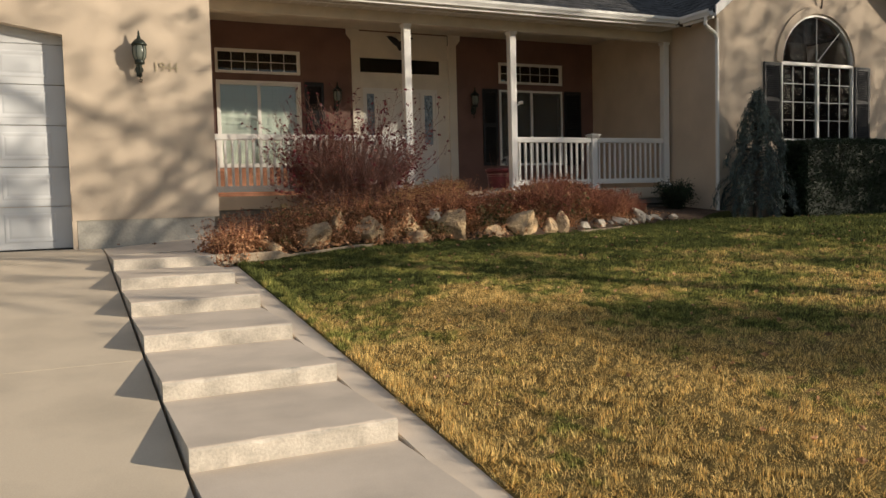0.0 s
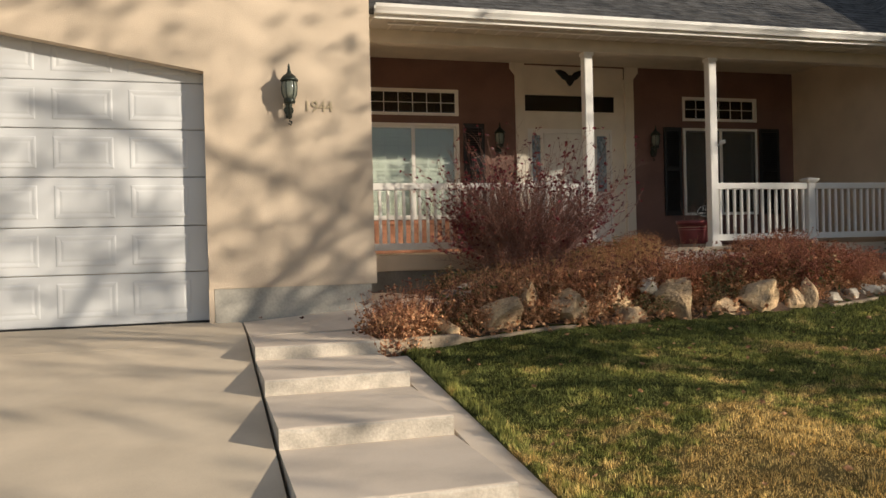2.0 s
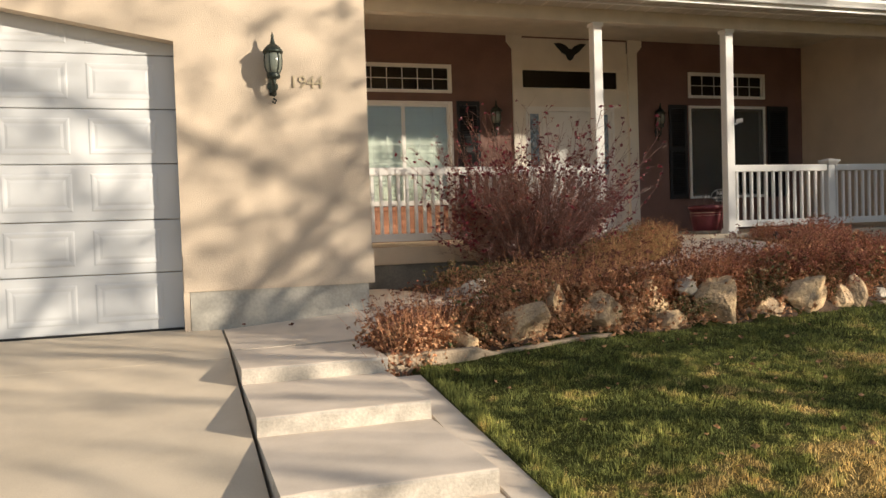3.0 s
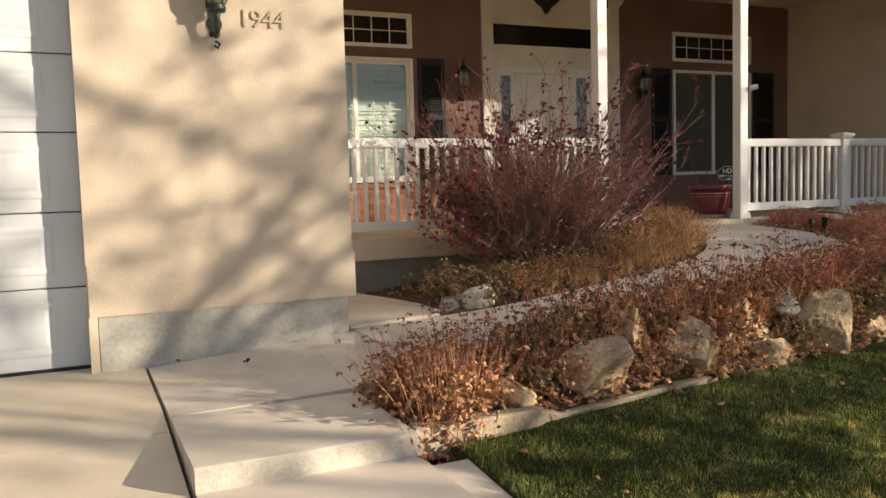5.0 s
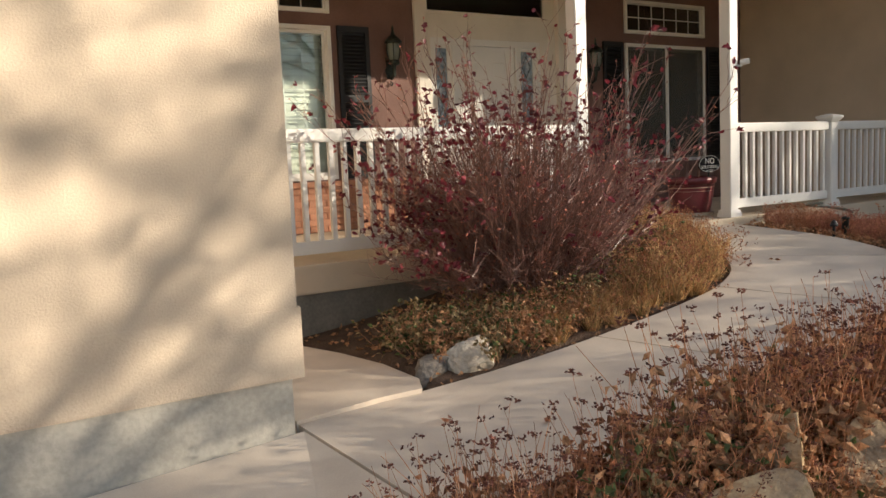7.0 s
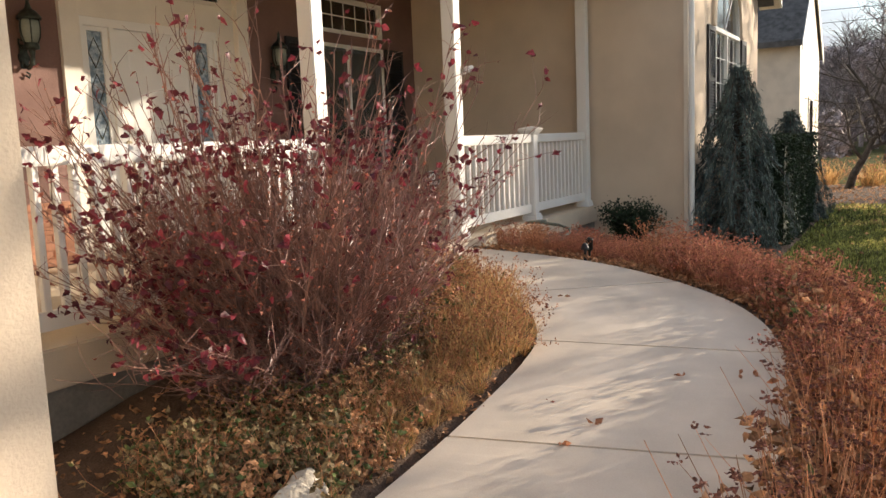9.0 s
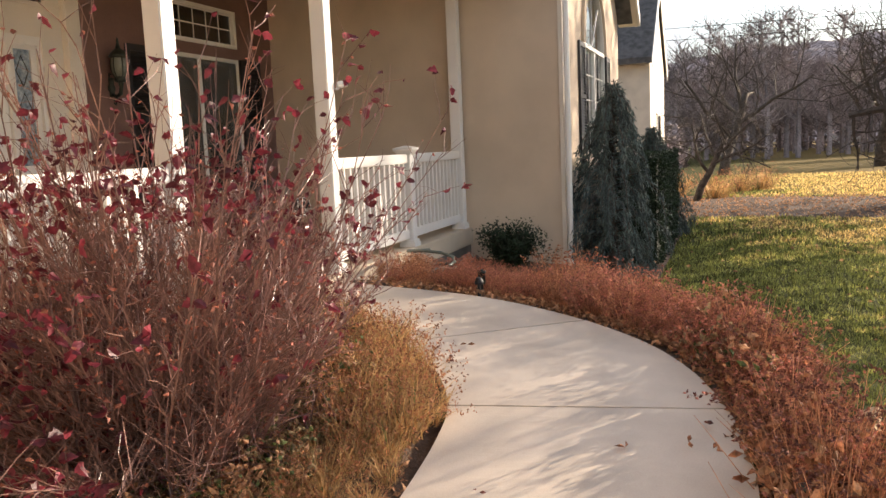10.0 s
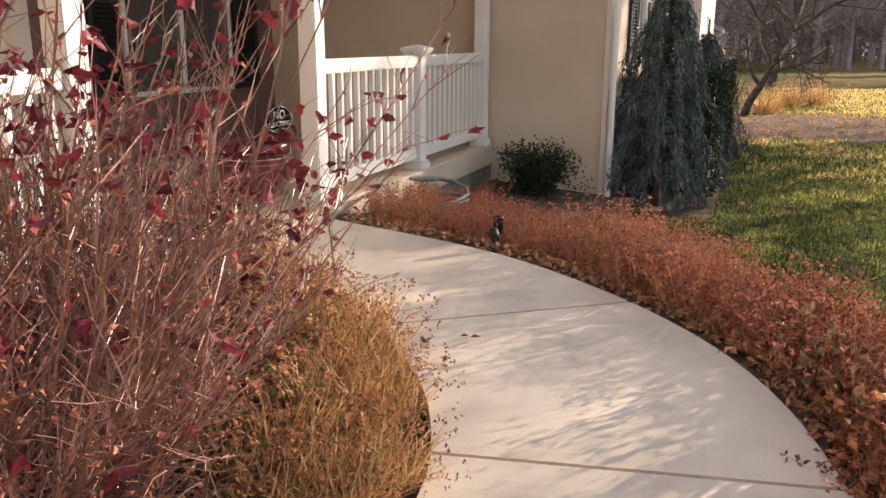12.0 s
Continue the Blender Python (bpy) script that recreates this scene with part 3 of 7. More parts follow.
# landing before the garage pier, and the pad along the garage side
landing = Acc()
landing.v = [(-1.478, -1.26, -0.19), (-0.43, -1.23, -0.175), (-0.008, -1.22, -0.062), (-0.008, -0.012, -0.060), (-1.478, -0.012, -0.165)]
landing.v += [(x, y, z - 0.16) for x, y, z in landing.v]
landing.f = [(0, 1, 4), (1, 3, 4), (1, 2, 3), (5, 9, 6), (6, 9, 8), (6, 8, 7), (0, 5, 6, 1), (1, 6, 7, 2), (2, 7, 8, 3), (3, 8, 9, 4), (4, 9, 5, 0)]
part("landing", landing, CONCRETE_WALK, walkway)
pad = Acc().prism([(0.006, 0.115, -0.19), (0.47, 0.125, -0.165), (0.74, 0.10, -0.155), (0.84, 0.30, -0.16), (0.86, 0.77, -0.165), (0.80, 1.25, -0.17), (0.60, 1.97, -0.17), (0.006, 1.97, -0.17)], (0, 0, 0.145))
part("pad", pad, CONCRETE_WALK, walkway)

curbing = thing("bed_curb", "low pale concrete curb along the planting bed", "curb", kind="structure")
for i in range(0, 42, 7):
    seg = CURB[i:i + 8]
    if 1.0 < seg[3][0] < 4.2:
        continue
    a = Acc()
    for j, q in enumerate(seg):
        d = np.array(seg[min(j + 1, len(seg) - 1)]) - np.array(seg[max(j - 1, 0)])
        nrm = np.array([-d[1], d[0]]) / np.linalg.norm(d)
        zt = float(lawn_height(q[0], q[1])) + 0.018
        for side, h in ((-0.055, 0), (-0.045, 0.012), (0.045, 0.012), (0.055, 0)):
            p = q + nrm * side
            a.v.append((p[0], p[1], zt + h))
        for side in (0.055, -0.055):
            p = q + nrm * side
            a.v.append((p[0], p[1], zt - 0.16))
    for j in range(len(seg) - 1):
        for s in range(6):
            b, c = 6 * j + s, 6 * j + (s + 1) % 6
            a.f.append((b, b + 6, c + 6, c))
    a.f += [tuple(range(6)), tuple(range(6 * len(seg) - 1, 6 * len(seg) - 7, -1))]
    part("curb_piece", a, CURB_MAT, curbing)

# ---- the house ----
WALL_TOP = 4.3
# garage front wall with its clipped-arch opening, one outline swept back
arch = [(-1.83, -0.40), (-1.83, 2.56), (-3.85, 2.90), (-4.9, 2.92), (-6.9, 2.56), (-6.9, -0.40)]
outline = [(-8.3, -0.40), (-6.9, -0.40)] + [(x, z) for x, z in arch[::-1][1:-1]] + [(-1.83, -0.40), (-1.775, -0.40), (-1.775, 0.208), (0.0, 0.208), (0.0, WALL_TOP), (-4.15, 6.6), (-8.3, WALL_TOP)]
a = Acc().prism([(x, 0.0, z) for x, z in outline][::-1], (0, 0.17, 0))
wall_garage = solid("wall_garage", a, STUCCO, "warm tan stucco garage wall with a clipped-arch opening", "wall", "structure")
a = Acc().box(-0.17, 0.0, 0.17, 4.8, 0.208, WALL_TOP)
wall_garage_side = solid("wall_garage_side", a, STUCCO, "tan stucco side wall of the garage", "wall", "structure")
band = solid("corner_band", Acc().box(-1.826, 0.018, -0.007, 0.35, 0.206, 0.555), STUCCO, "tan stucco raised band along the foot of the garage wall", "trim", "structure", bevel=0.004)
a = Acc().box(-1.77, -0.045, 0.008, 0.17, -0.40, 0.205).box(-0.17, -0.045, 0.17, 4.8, -0.40, 0.205)
foundation = solid("foundation", a, FOUNDATION, "bare grey concrete foundation under the garage stucco", "foundation", "structure")
solid("wall_garage_back", Acc().box(-8.3, -0.17, 5.0, 5.2, -0.4, WALL_TOP), STUCCO, "plain inner wall closing the garage", "wall", "structure")
solid("wall_garage_west", Acc().box(-8.3, -8.13, 0.17, 5.0, -0.4, WALL_TOP), STUCCO, "tan stucco outer wall of the garage", "wall", "structure")
solid("floor_garage", Acc().box(-8.1, -0.2, 0.36, 5.0, -0.3, -0.168), CONCRETE, "plain concrete garage floor", "floor", "structure")

# garage door: sections with raised panels
garage_door = thing("garage_door", "white sectional garage door with raised panels, closed", "garage door", (0, 0, 0))
levels = [-0.145, 0.40, 0.905, 1.435, 1.95, 2.46, 3.0]
for z0, z1 in zip(levels[:-1], levels[1:]):
    sec = part("section", Acc().box(-7.0, -1.78, 0.20, 0.24, z0 + 0.004, z1 - 0.004), WHITE_DOOR, garage_door, bevel=0.006)
    for j in range(6):
        x0 = -2.014 - 0.755 * j
        a = Acc()
        pz0, pz1 = z0 + 0.09, z1 - 0.085
        xs = (x0 - 0.597, x0)
        # a grooved frame round a raised field
        rings = [(0.0, 0.199), (0.014, 0.1945), (0.03, 0.1945), (0.055, 0.1985), (0.08, 0.195), (0.10, 0.195)]
        a.v = []
        for inset, yy in rings:
            a.v += [(xs[0] + inset, yy, pz0 + inset), (xs[1] - inset, yy, pz0 + inset), (xs[1] - inset, yy, pz1 - inset), (xs[0] + inset, yy, pz1 - inset)]
        for r0 in range(len(rings) - 1):
            for s in range(4):
                b, c = 4 * r0 + s, 4 * r0 + (s + 1) % 4
                a.f.append((b, c, c + 4, b + 4))
        e = 4 * (len(rings) - 1)
        a.f.append((e, e + 1, e + 2, e + 3))
        part("panel", a, WHITE_DOOR, sec)
part("bottom_seal", Acc().box(-6.9, -1.83, 0.19, 0.25, -0.166, -0.143), RUBBER, garage_door, "black rubber seal")

# porch floor and its face
porch_floor = solid("floor_porch", Acc().box(0.0, 9.75, 2.0, 4.8, 0.27, 0.49), CONCRETE, "concrete porch floor with a square front edge", "porch", "structure", bevel=0.01)
solid("porch_base", Acc().box(0.02, 9.73, 2.03, 4.8, -0.4, 0.27), PORCH_BASE, "concrete base below the porch edge, darkened for the shrub's shade", "foundation", "structure")


def wall_with_holes(x0, x1, y0, y1, z0, z1, holes):
    """A wall along x, laid in butted blocks round rectangular holes (xa, xb, za, zb)."""
    a = Acc()
    xs = sorted({x0, x1} | {h[0] for h in holes} | {h[1] for h in holes})
    for xa, xb in zip(xs[:-1], xs[1:]):
        cut = sorted((h[2], h[3]) for h in holes if h[0] < xb - 1e-6 and h[1] > xa + 1e-6)
        z = z0
        for za, zb in cut:
            if za > z:
                a.box(xa, xb, y0, y1, z, za)
            z = zb
        a.box(xa, xb, y0, y1, z, z1)
    return a


LWIN, RWIN = (0.90, 2.58), (7.18, 8.87)
holes = [(0.90, 2.58, 1.08, 2.79), (0.90, 2.58, 2.93, 3.40), (7.18, 8.87, 1.08, 2.79), (7.18, 8.87, 2.93, 3.40), (3.70, 6.08, 0.49, 3.91)]
solid("wall_porch", wall_with_holes(0.0, 9.75, 4.87, 5.07, 0.3, 4.25, holes), BROWN, "reddish brown painted stucco wall behind the porch", "wall", "structure")
solid("wall_wing_side", Acc().box(9.75, 9.95, 0.77, 5.07, -0.4, 4.0), STUCCO_SIDE, "smooth tan stucco side wall of the wing", "wall", "structure")
solid("ceiling_porch", Acc().box(0.0, 9.75, 2.2, 4.87, 3.93, 3.98), CEILING, "beige painted porch ceiling", "ceiling", "structure")
porch_beam = solid("porch_beam", Acc().box(0.0, 9.75, 2.03, 2.2, 3.48, 3.98), CEILING, "long beige boxed beam over the porch posts", "beam", "structure", bevel=0.006)
solid("corner_trim", Acc().box(9.72, 9.778, 0.742, 0.80, -0.15, 3.72), TRIM, "white corner board on the wing", "trim", "structure", bevel=0.006)
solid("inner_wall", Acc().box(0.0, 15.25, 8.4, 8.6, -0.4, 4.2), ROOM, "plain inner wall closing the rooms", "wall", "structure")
solid("floor_room", Acc().box(0.0, 15.25, 5.08, 8.4, 0.3, 0.49), ROOM, "room floor behind the windows, coloured dark as unlit", "floor", "structure")
solid("ceiling_room", Acc().box(0.0, 9.75, 5.08, 8.4, 3.98, 4.1), ROOM, "room ceiling behind the windows, coloured dark as unlit", "ceiling", "structure")

# brick wainscot below the left window: each brick its own piece
wainscot = thing("brick_wainscot", "terracotta painted brick wainscot below the porch window", "wainscot", kind="structure")
part("bed", Acc().box(0.0, 3.66, 4.84, 4.868, 0.49, 1.0), MORTAR, wainscot, "recessed mortar bed")
part("sill", Acc().box(0.0, 3.66, 4.80, 4.868, 1.0, 1.06), BRICK, wainscot, "projecting brick sill", bevel=0.006)
brick_mesh = Acc().box(0, 0.206, -0.028, 0, 0, 0.058).mesh("brick", BRICK, 0.004)
half_mesh = Acc().box(0, 0.10, -0.028, 0, 0, 0.058).mesh("brick", BRICK, 0.004)
for row in range(7):
    x = 0.012
    if row % 2:
        b = part("brick", half_mesh, None, wainscot)
        b.location = (x, 4.853, 0.498 + row * 0.0715)
        x += 0.112
    while x + 0.206 < 3.66:
        b = part("brick", brick_mesh, None, wainscot)
        b.location = (x, 4.853 + random.uniform(-0.003, 0.002), 0.498 + row * 0.0715)
        x += 0.218


def window_unit(name, label, x0, x1, z0, z1, y, sashes, cols, rows, blinds=False, glass=GLASS, proud=True):
    """A white vinyl window set in a wall whose face is at y: frame, sashes, panes, grid bars, blinds behind."""
    w = thing(name, label, "window", kind="structure")
    f = 0.045
    part("window_frame", Acc().box(x0, x1, y - 0.03, y + 0.08, z1 - f, z1).box(x0, x1, y - 0.03, y + 0.08, z0, z0 + f).box(x0, x0 + f, y - 0.03, y + 0.08, z0 + f, z1 - f).box(x1 - f, x1, y - 0.03, y + 0.08, z0 + f, z1 - f), WHITE, w)
    n = sashes
    wid = (x1 - x0 - 2 * f) / n
    for i in range(n):
        a, b = x0 + f + i * wid, x0 + f + (i + 1) * wid
        yy = y + 0.015 + 0.03 * (i % 2)
        s = 0.035 if n > 1 else 0.012
        sash = part("sash", Acc().box(a, b, yy, yy + 0.028, z1 - f - s, z1 - f).box(a, b, yy, yy + 0.028, z0 + f, z0 + f + s).box(a, a + s, yy, yy + 0.028, z0 + f + s, z1 - f - s).box(b - s, b, yy, yy + 0.028, z0 + f + s, z1 - f - s), WHITE, w)
        pane = part("pane", Acc().box(a + s, b - s, yy + 0.010, yy + 0.014, z0 + f + s, z1 - f - s), glass, sash)
        pane.visible_shadow = False
        bars = []
        for c in range(1, cols):
            xc = a + s + (b - a - 2 * s) * c / cols
            bars.append((xc - 0.007, xc + 0.007, z0 + f + s, z1 - f - s))
        for r in range(1, rows):
            zc = z0 + f + s + (z1 - z0 - 2 * f - 2 * s) * r / rows
            bars.append((a + s, b - s, zc - 0.007, zc + 0.007))
        for q, (xa, xb, za, zb) in enumerate(bars):
            part("grid_bar", Acc().box(xa, xb, yy + (0.001 if q < cols - 1 else 0.0052) + (0.0 if proud else 0.015), yy + (0.005 if q < cols - 1 else 0.0092) + (0.0 if proud else 0.015), za, zb), WHITE, sash)
    if blinds:
        bl = part("blind", Acc().box(x0 + 0.06, x1 - 0.06, y + 0.10, y + 0.14, z1 - 0.09, z1 - 0.05), BLIND, w, "white slatted blind")
        slat = Acc()
        slat.v = [(x0 + 0.06, -0.016, -0.037), (x1 - 0.06, -0.016, -0.037), (x1 - 0.06, 0.016, 0.037), (x0 + 0.06, 0.016, 0.037)]
        slat.v += [(p[0], p[1], p[2] + 0.003) for p in slat.v]
        slat.f = [(0, 3, 2, 1), (4, 5, 6, 7), (0, 1, 5, 4), (1, 2, 6, 5), (2, 3, 7, 6), (3, 0, 4, 7)]
        sm = slat.mesh("slat", BLIND)
        z = z0 + 0.08
        while z < z1 - 0.1:
            o = part("slat", sm, None, bl)
            o.location = (0, y + 0.13, z)
            z += 0.075
    return w


window_unit("window_1", "white vinyl sliding window with grids and half-open blinds", 0.90, 2.58, 1.08, 2.79, 4.87, 2, 3, 5, True, GLASS, False)
window_unit("window_2", "white-framed transom window with a grid of small panes", 0.90, 2.58, 2.93, 3.40, 4.87, 1, 6, 2, False, DARK_GLASS)
shaded = window_unit("window_3", "white-framed sliding window in shade, dim blinds behind", 7.18, 8.87, 1.08, 2.79, 4.87, 2, 3, 5, True, GLASS, False)
part("mullion", Acc().box(7.995, 8.055, 4.838, 4.851, 1.125, 2.745), WHITE, shaded)
# half-clear grey sheet added so the black panes read grey
part("insect_screen", Acc().box(7.23, 8.82, 4.852, 4.855, 1.13, 2.74), SCREEN, shaded, "grey insect screen")
window_unit("window_4", "white-framed transom window above the shaded window", 7.18, 8.87, 2.93, 3.40, 4.87, 1, 6, 2, False, DARK_GLASS)


def shutter(x0, x1, z0, z1, y):
    """Louvred shutter hung flat on a wall face at y."""
    s = thing("shutter", "black louvred vinyl shutter fixed beside a window", "shutter", (x0, y, z0), group="house shutters")
    w, h = x1 - x0, z1 - z0
    part("frame", Acc().box(0, 0.05, -0.035, 0, 0, h).box(w - 0.05, w, -0.035, 0, 0, h).box(0.05, w - 0.05, -0.035, 0, 0, 0.07).box(0.05, w - 0.05, -0.035, 0, h - 0.07, h).box(0.05, w - 0.05, -0.035, 0, h * 0.52 - 0.03, h * 0.52 + 0.03), BLACK, s)
    a = Acc()
    a.v = [(0.05, -0.032, -0.014), (w - 0.05, -0.032, -0.014), (w - 0.05, -0.006, 0.016), (0.05, -0.006, 0.016)]
    a.v += [(p[0], p[1], p[2] + 0.006) for p in a.v]
    a.f = [(0, 3, 2, 1), (4, 5, 6, 7), (0, 1, 5, 4), (1, 2, 6, 5), (2, 3, 7, 6), (3, 0, 4, 7)]
    lm = a.mesh("slat", BLACK)
    z = 0.09
    while z < h - 0.08:
        if abs(z - h * 0.52) > 0.045:
            o = part("slat", lm, None, s)
            o.location = (0, 0, z)
        z += 0.042
    part("backing", Acc().box(0.05, w - 0.05, -0.006, 0, 0.07, h - 0.07), BLACK, s)
    return s


for xa, xb in ((2.66, 3.06), (0.42, 0.82), (6.75, 7.13), (8.93, 9.39)):
    shutter(xa, xb, 1.08, 2.80, 4.868)

# ---- front door and its surround ----
surround = thing("door_surround", "cream painted entry surround with flared pilasters", "door surround", kind="structure")
part("panel", Acc().box(3.86, 5.92, 4.90, 5.05, 3.36, 3.91), TRIM, surround)
part("panel", Acc().box(3.86, 5.92, 4.90, 5.05, 2.74, 3.06), TRIM, surround)
part("panel", Acc().box(3.86, 3.93, 4.90, 5.05, 0.49, 2.74), TRIM, surround)
part("panel", Acc().box(5.66, 5.92, 4.90, 5.05, 0.49, 2.74), TRIM, surround)
for x0, x1, flare in ((3.68, 3.86, -1), (5.92, 6.10, 1)):
    a = Acc().box(x0, x1, 4.83, 5.05, 0.49, 3.70)
    out = 0.10
    lo, hi = (x0 - out, x1) if flare < 0 else (x0, x1 + out)
    ring = [(x0, 4.83, 3.70), (x1, 4.83, 3.70), (hi if flare > 0 else x1, 4.83, 3.82), (hi if flare > 0 else x1, 4.83, 3.93), (lo if flare < 0 else x0, 4.83, 3.93), (lo if flare < 0 else x0, 4.83, 3.82)]
    a.prism(ring[::-1], (0, 0.035, 0))
    part("pilaster", a, TRIM, surround)
part("trim_bar", Acc().box(3.86, 5.92, 4.875, 4.90, 3.36, 3.41), TRIM, surround, bevel=0.006)
part("trim_bar", Acc().box(3.86, 5.92, 4.875, 4.90, 3.02, 3.06), TRIM, surround, bevel=0.006)
part("transom_glass", Acc().box(3.88, 5.72, 4.915, 4.925, 3.06, 3.36), DARK_GLASS, surround, "dark transom pane")
# black panel stands in for the unlit space behind the pane
part("transom_back", Acc().box(3.86, 5.92, 4.95, 5.05, 3.06, 3.36), SIGN_BLACK, surround, "black panel painted as the unlit space behind the transom")
part("transom_jamb", Acc().box(5.72, 5.92, 4.90, 4.948, 3.06, 3.36), TRIM, surround)

front_door = thing("door_1", "white panelled front door between two leaded sidelights, closed", "door", kind="structure")
part("door_frame", Acc().box(3.93, 5.66, 4.91, 5.02, 2.66, 2.74).box(4.26, 4.31, 4.91, 5.02, 0.49, 2.66).box(5.25, 5.30, 4.91, 5.02, 0.49, 2.66).box(3.93, 3.97, 4.91, 5.02, 0.49, 2.66).box(5.62, 5.66, 4.91, 5.02, 0.49, 2.66), WHITE, front_door)
leaf = part("door_leaf", Acc().box(4.315, 5.245, 4.94, 4.985, 0.52, 2.655), WHITE, front_door, bevel=0.004)
for xa, xb in ((4.42, 4.74), (4.82, 5.14)):
    for za, zb in ((0.68, 1.25), (1.38, 2.05), (2.16, 2.52)):
        a = Acc()
        rings = [(0, 4.9395), (0.012, 4.945), (0.045, 4.945), (0.075, 4.934)]
        for inset, yy in rings:
            a.v += [(xa + inset, yy, za + inset), (xb - inset, yy, za + inset), (xb - inset, yy, zb - inset), (xa + inset, yy, zb - inset)]
        for r0 in range(3):
            for s in range(4):
                b, c = 4 * r0 + s, 4 * r0 + (s + 1) % 4
                a.f.append((b, c, c + 4, b + 4))
        a.f.append((12, 13, 14, 15))
        part("raised_panel", a, WHITE, leaf)
part("door_handle", Acc().tube([(4.39, 4.93, 1.45), (4.39, 4.88, 1.44), (4.39, 4.88, 1.28), (4.39, 4.93, 1.27)], 0.012, 8).tube([(4.39, 4.94, 1.56), (4.39, 4.915, 1.56)], 0.03, 12), NUMBER, leaf, "brass door handle")
for xa, xb in ((3.97, 4.26), (5.30, 5.62)):
    part("sidelight_panel", Acc().box(xa, xb, 4.945, 5.0, 0.49, 1.55).box(xa, xb, 4.945, 5.0, 2.62, 2.66).box(xa, xa + 0.06, 4.945, 5.0, 1.55, 2.62).box(xb - 0.06, xb, 4.945, 5.0, 1.55, 2.62), WHITE, front_door)
    gl = part("sidelight_glass", Acc().box(xa + 0.06, xb - 0.06, 4.965, 4.975, 1.55, 2.62), LEADED, front_door, "blue-grey leaded glass")
    cxm = (xa + xb) / 2
    for zc in (1.75, 2.08, 2.42):
        part("lead_came", Acc().tube([(cxm, 4.962, zc - 0.14), (cxm + 0.07, 4.962, zc), (cxm, 4.962, zc + 0.14), (cxm - 0.07, 4.962, zc), (cxm, 4.962, zc - 0.14)], 0.006, 4), IRON, gl)
part("threshold", Acc().box(3.93, 5.66, 4.86, 5.02, 0.49, 0.52), NUMBER, front_door)
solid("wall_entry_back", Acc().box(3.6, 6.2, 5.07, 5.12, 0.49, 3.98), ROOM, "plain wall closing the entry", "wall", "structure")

# eagle ornament above the door, one plain shape
a = Acc()
wing_line = [(-0.30, 0.13), (-0.20, 0.14), (-0.09, 0.10), (-0.03, 0.03), (0.0, 0.05), (0.03, 0.03), (0.09, 0.10), (0.20, 0.14), (0.30, 0.13), (0.23, 0.06), (0.15, -0.02), (0.08, -0.06), (0.04, -0.13), (0.0, -0.16), (-0.04, -0.13), (-0.08, -0.06), (-0.15, -0.02), (-0.23, 0.06)]
for i in range(len(wing_line)):
    p, q = wing_line[i], wing_line[(i + 1) % len(wing_line)]
    a.tri((4.80, 4.84, 3.70), (4.80 + q[0], 4.865 - 0.03 * abs(q[0]), 3.70 + q[1]), (4.80 + p[0], 4.865 - 0.03 * abs(p[0]), 3.70 + p[1]))
    a.tri((4.80, 4.90, 3.70), (4.80 + p[0], 4.90, 3.70 + p[1]), (4.80 + q[0], 4.90, 3.70 + q[1]))
    a.quad((4.80 + p[0], 4.865 - 0.03 * abs(p[0]), 3.70 + p[1]), (4.80 + q[0], 4.865 - 0.03 * abs(q[0]), 3.70 + q[1]), (4.80 + q[0], 4.90, 3.70 + q[1]), (4.80 + p[0], 4.90, 3.70 + p[1]))
solid("eagle_ornament", a, BLACK, "black spread-wing eagle ornament hung above the door", "ornament")

# ---- posts and railings ----
def porch_post(x, y, z0=0.49, z1=3.48):
    p = thing("porch_post", "square white vinyl post holding the porch roof", "post", (x, y, 0), group="porch posts", kind="structure")
    part("shaft", Acc().box(-0.068, 0.068, -0.068, 0.068, z0, z1), WHITE, p, bevel=0.008)
    part("base_skirt", Acc().box(-0.09, 0.09, -0.09, 0.09, z0, z0 + 0.045).box(-0.082, 0.082, -0.082, 0.082, z0 + 0.045, z0 + 0.075), WHITE, p)
    part("top_collar", Acc().box(-0.082, 0.082, -0.082, 0.082, z1 - 0.05, z1), WHITE, p)
    return p


for x in (3.77, 5.93, 9.60):
    porch_post(x, 2.12)


def railing(x0, x1, y, z0, z1, n, label):
    r = thing("porch_railing", label, "railing", kind="structure")
    part("top_rail", Acc().box(x0, x1, y - 0.045, y + 0.045, z1 - 0.10, z1), WHITE, r, bevel=0.01)
    part("bottom_rail", Acc().box(x0, x1, y - 0.025, y + 0.025, z0, z0 + 0.10), WHITE, r, bevel=0.006)
    bm_ = Acc().box(-0.020, 0.020, -0.020, 0.020, z0 + 0.098, z1 - 0.098).mesh("baluster", WHITE, 0.004)
    for i in range(n):
        b = part("baluster", bm_, None, r)
        b.location = (x0 + (x1 - x0) * (i + 0.5) / n, y, 0)
    return r


railing(0.0, 3.70, 2.12, 0.56, 1.51, 32, "white vinyl porch railing with square balusters beside the garage")
railing(6.00, 7.71, 2.12, 0.58, 1.50, 13, "white vinyl porch railing from post to newel")
railing(7.85, 9.53, 2.12, 0.58, 1.50, 13, "white vinyl porch railing from newel to wall post")
newel = thing("newel_post", "short white vinyl newel post with a flared cap", "post", (7.78, 2.12, 0.49), kind="structure")
part("shaft", Acc().box(-0.065, 0.065, -0.065, 0.065, 0, 1.03), WHITE, newel, bevel=0.008)
part("base_skirt", Acc().box(-0.09, 0.09, -0.09, 0.09, 0, 0.045).box(-0.08, 0.08, -0.08, 0.08, 0.045, 0.075), WHITE, newel)
cap = Acc()
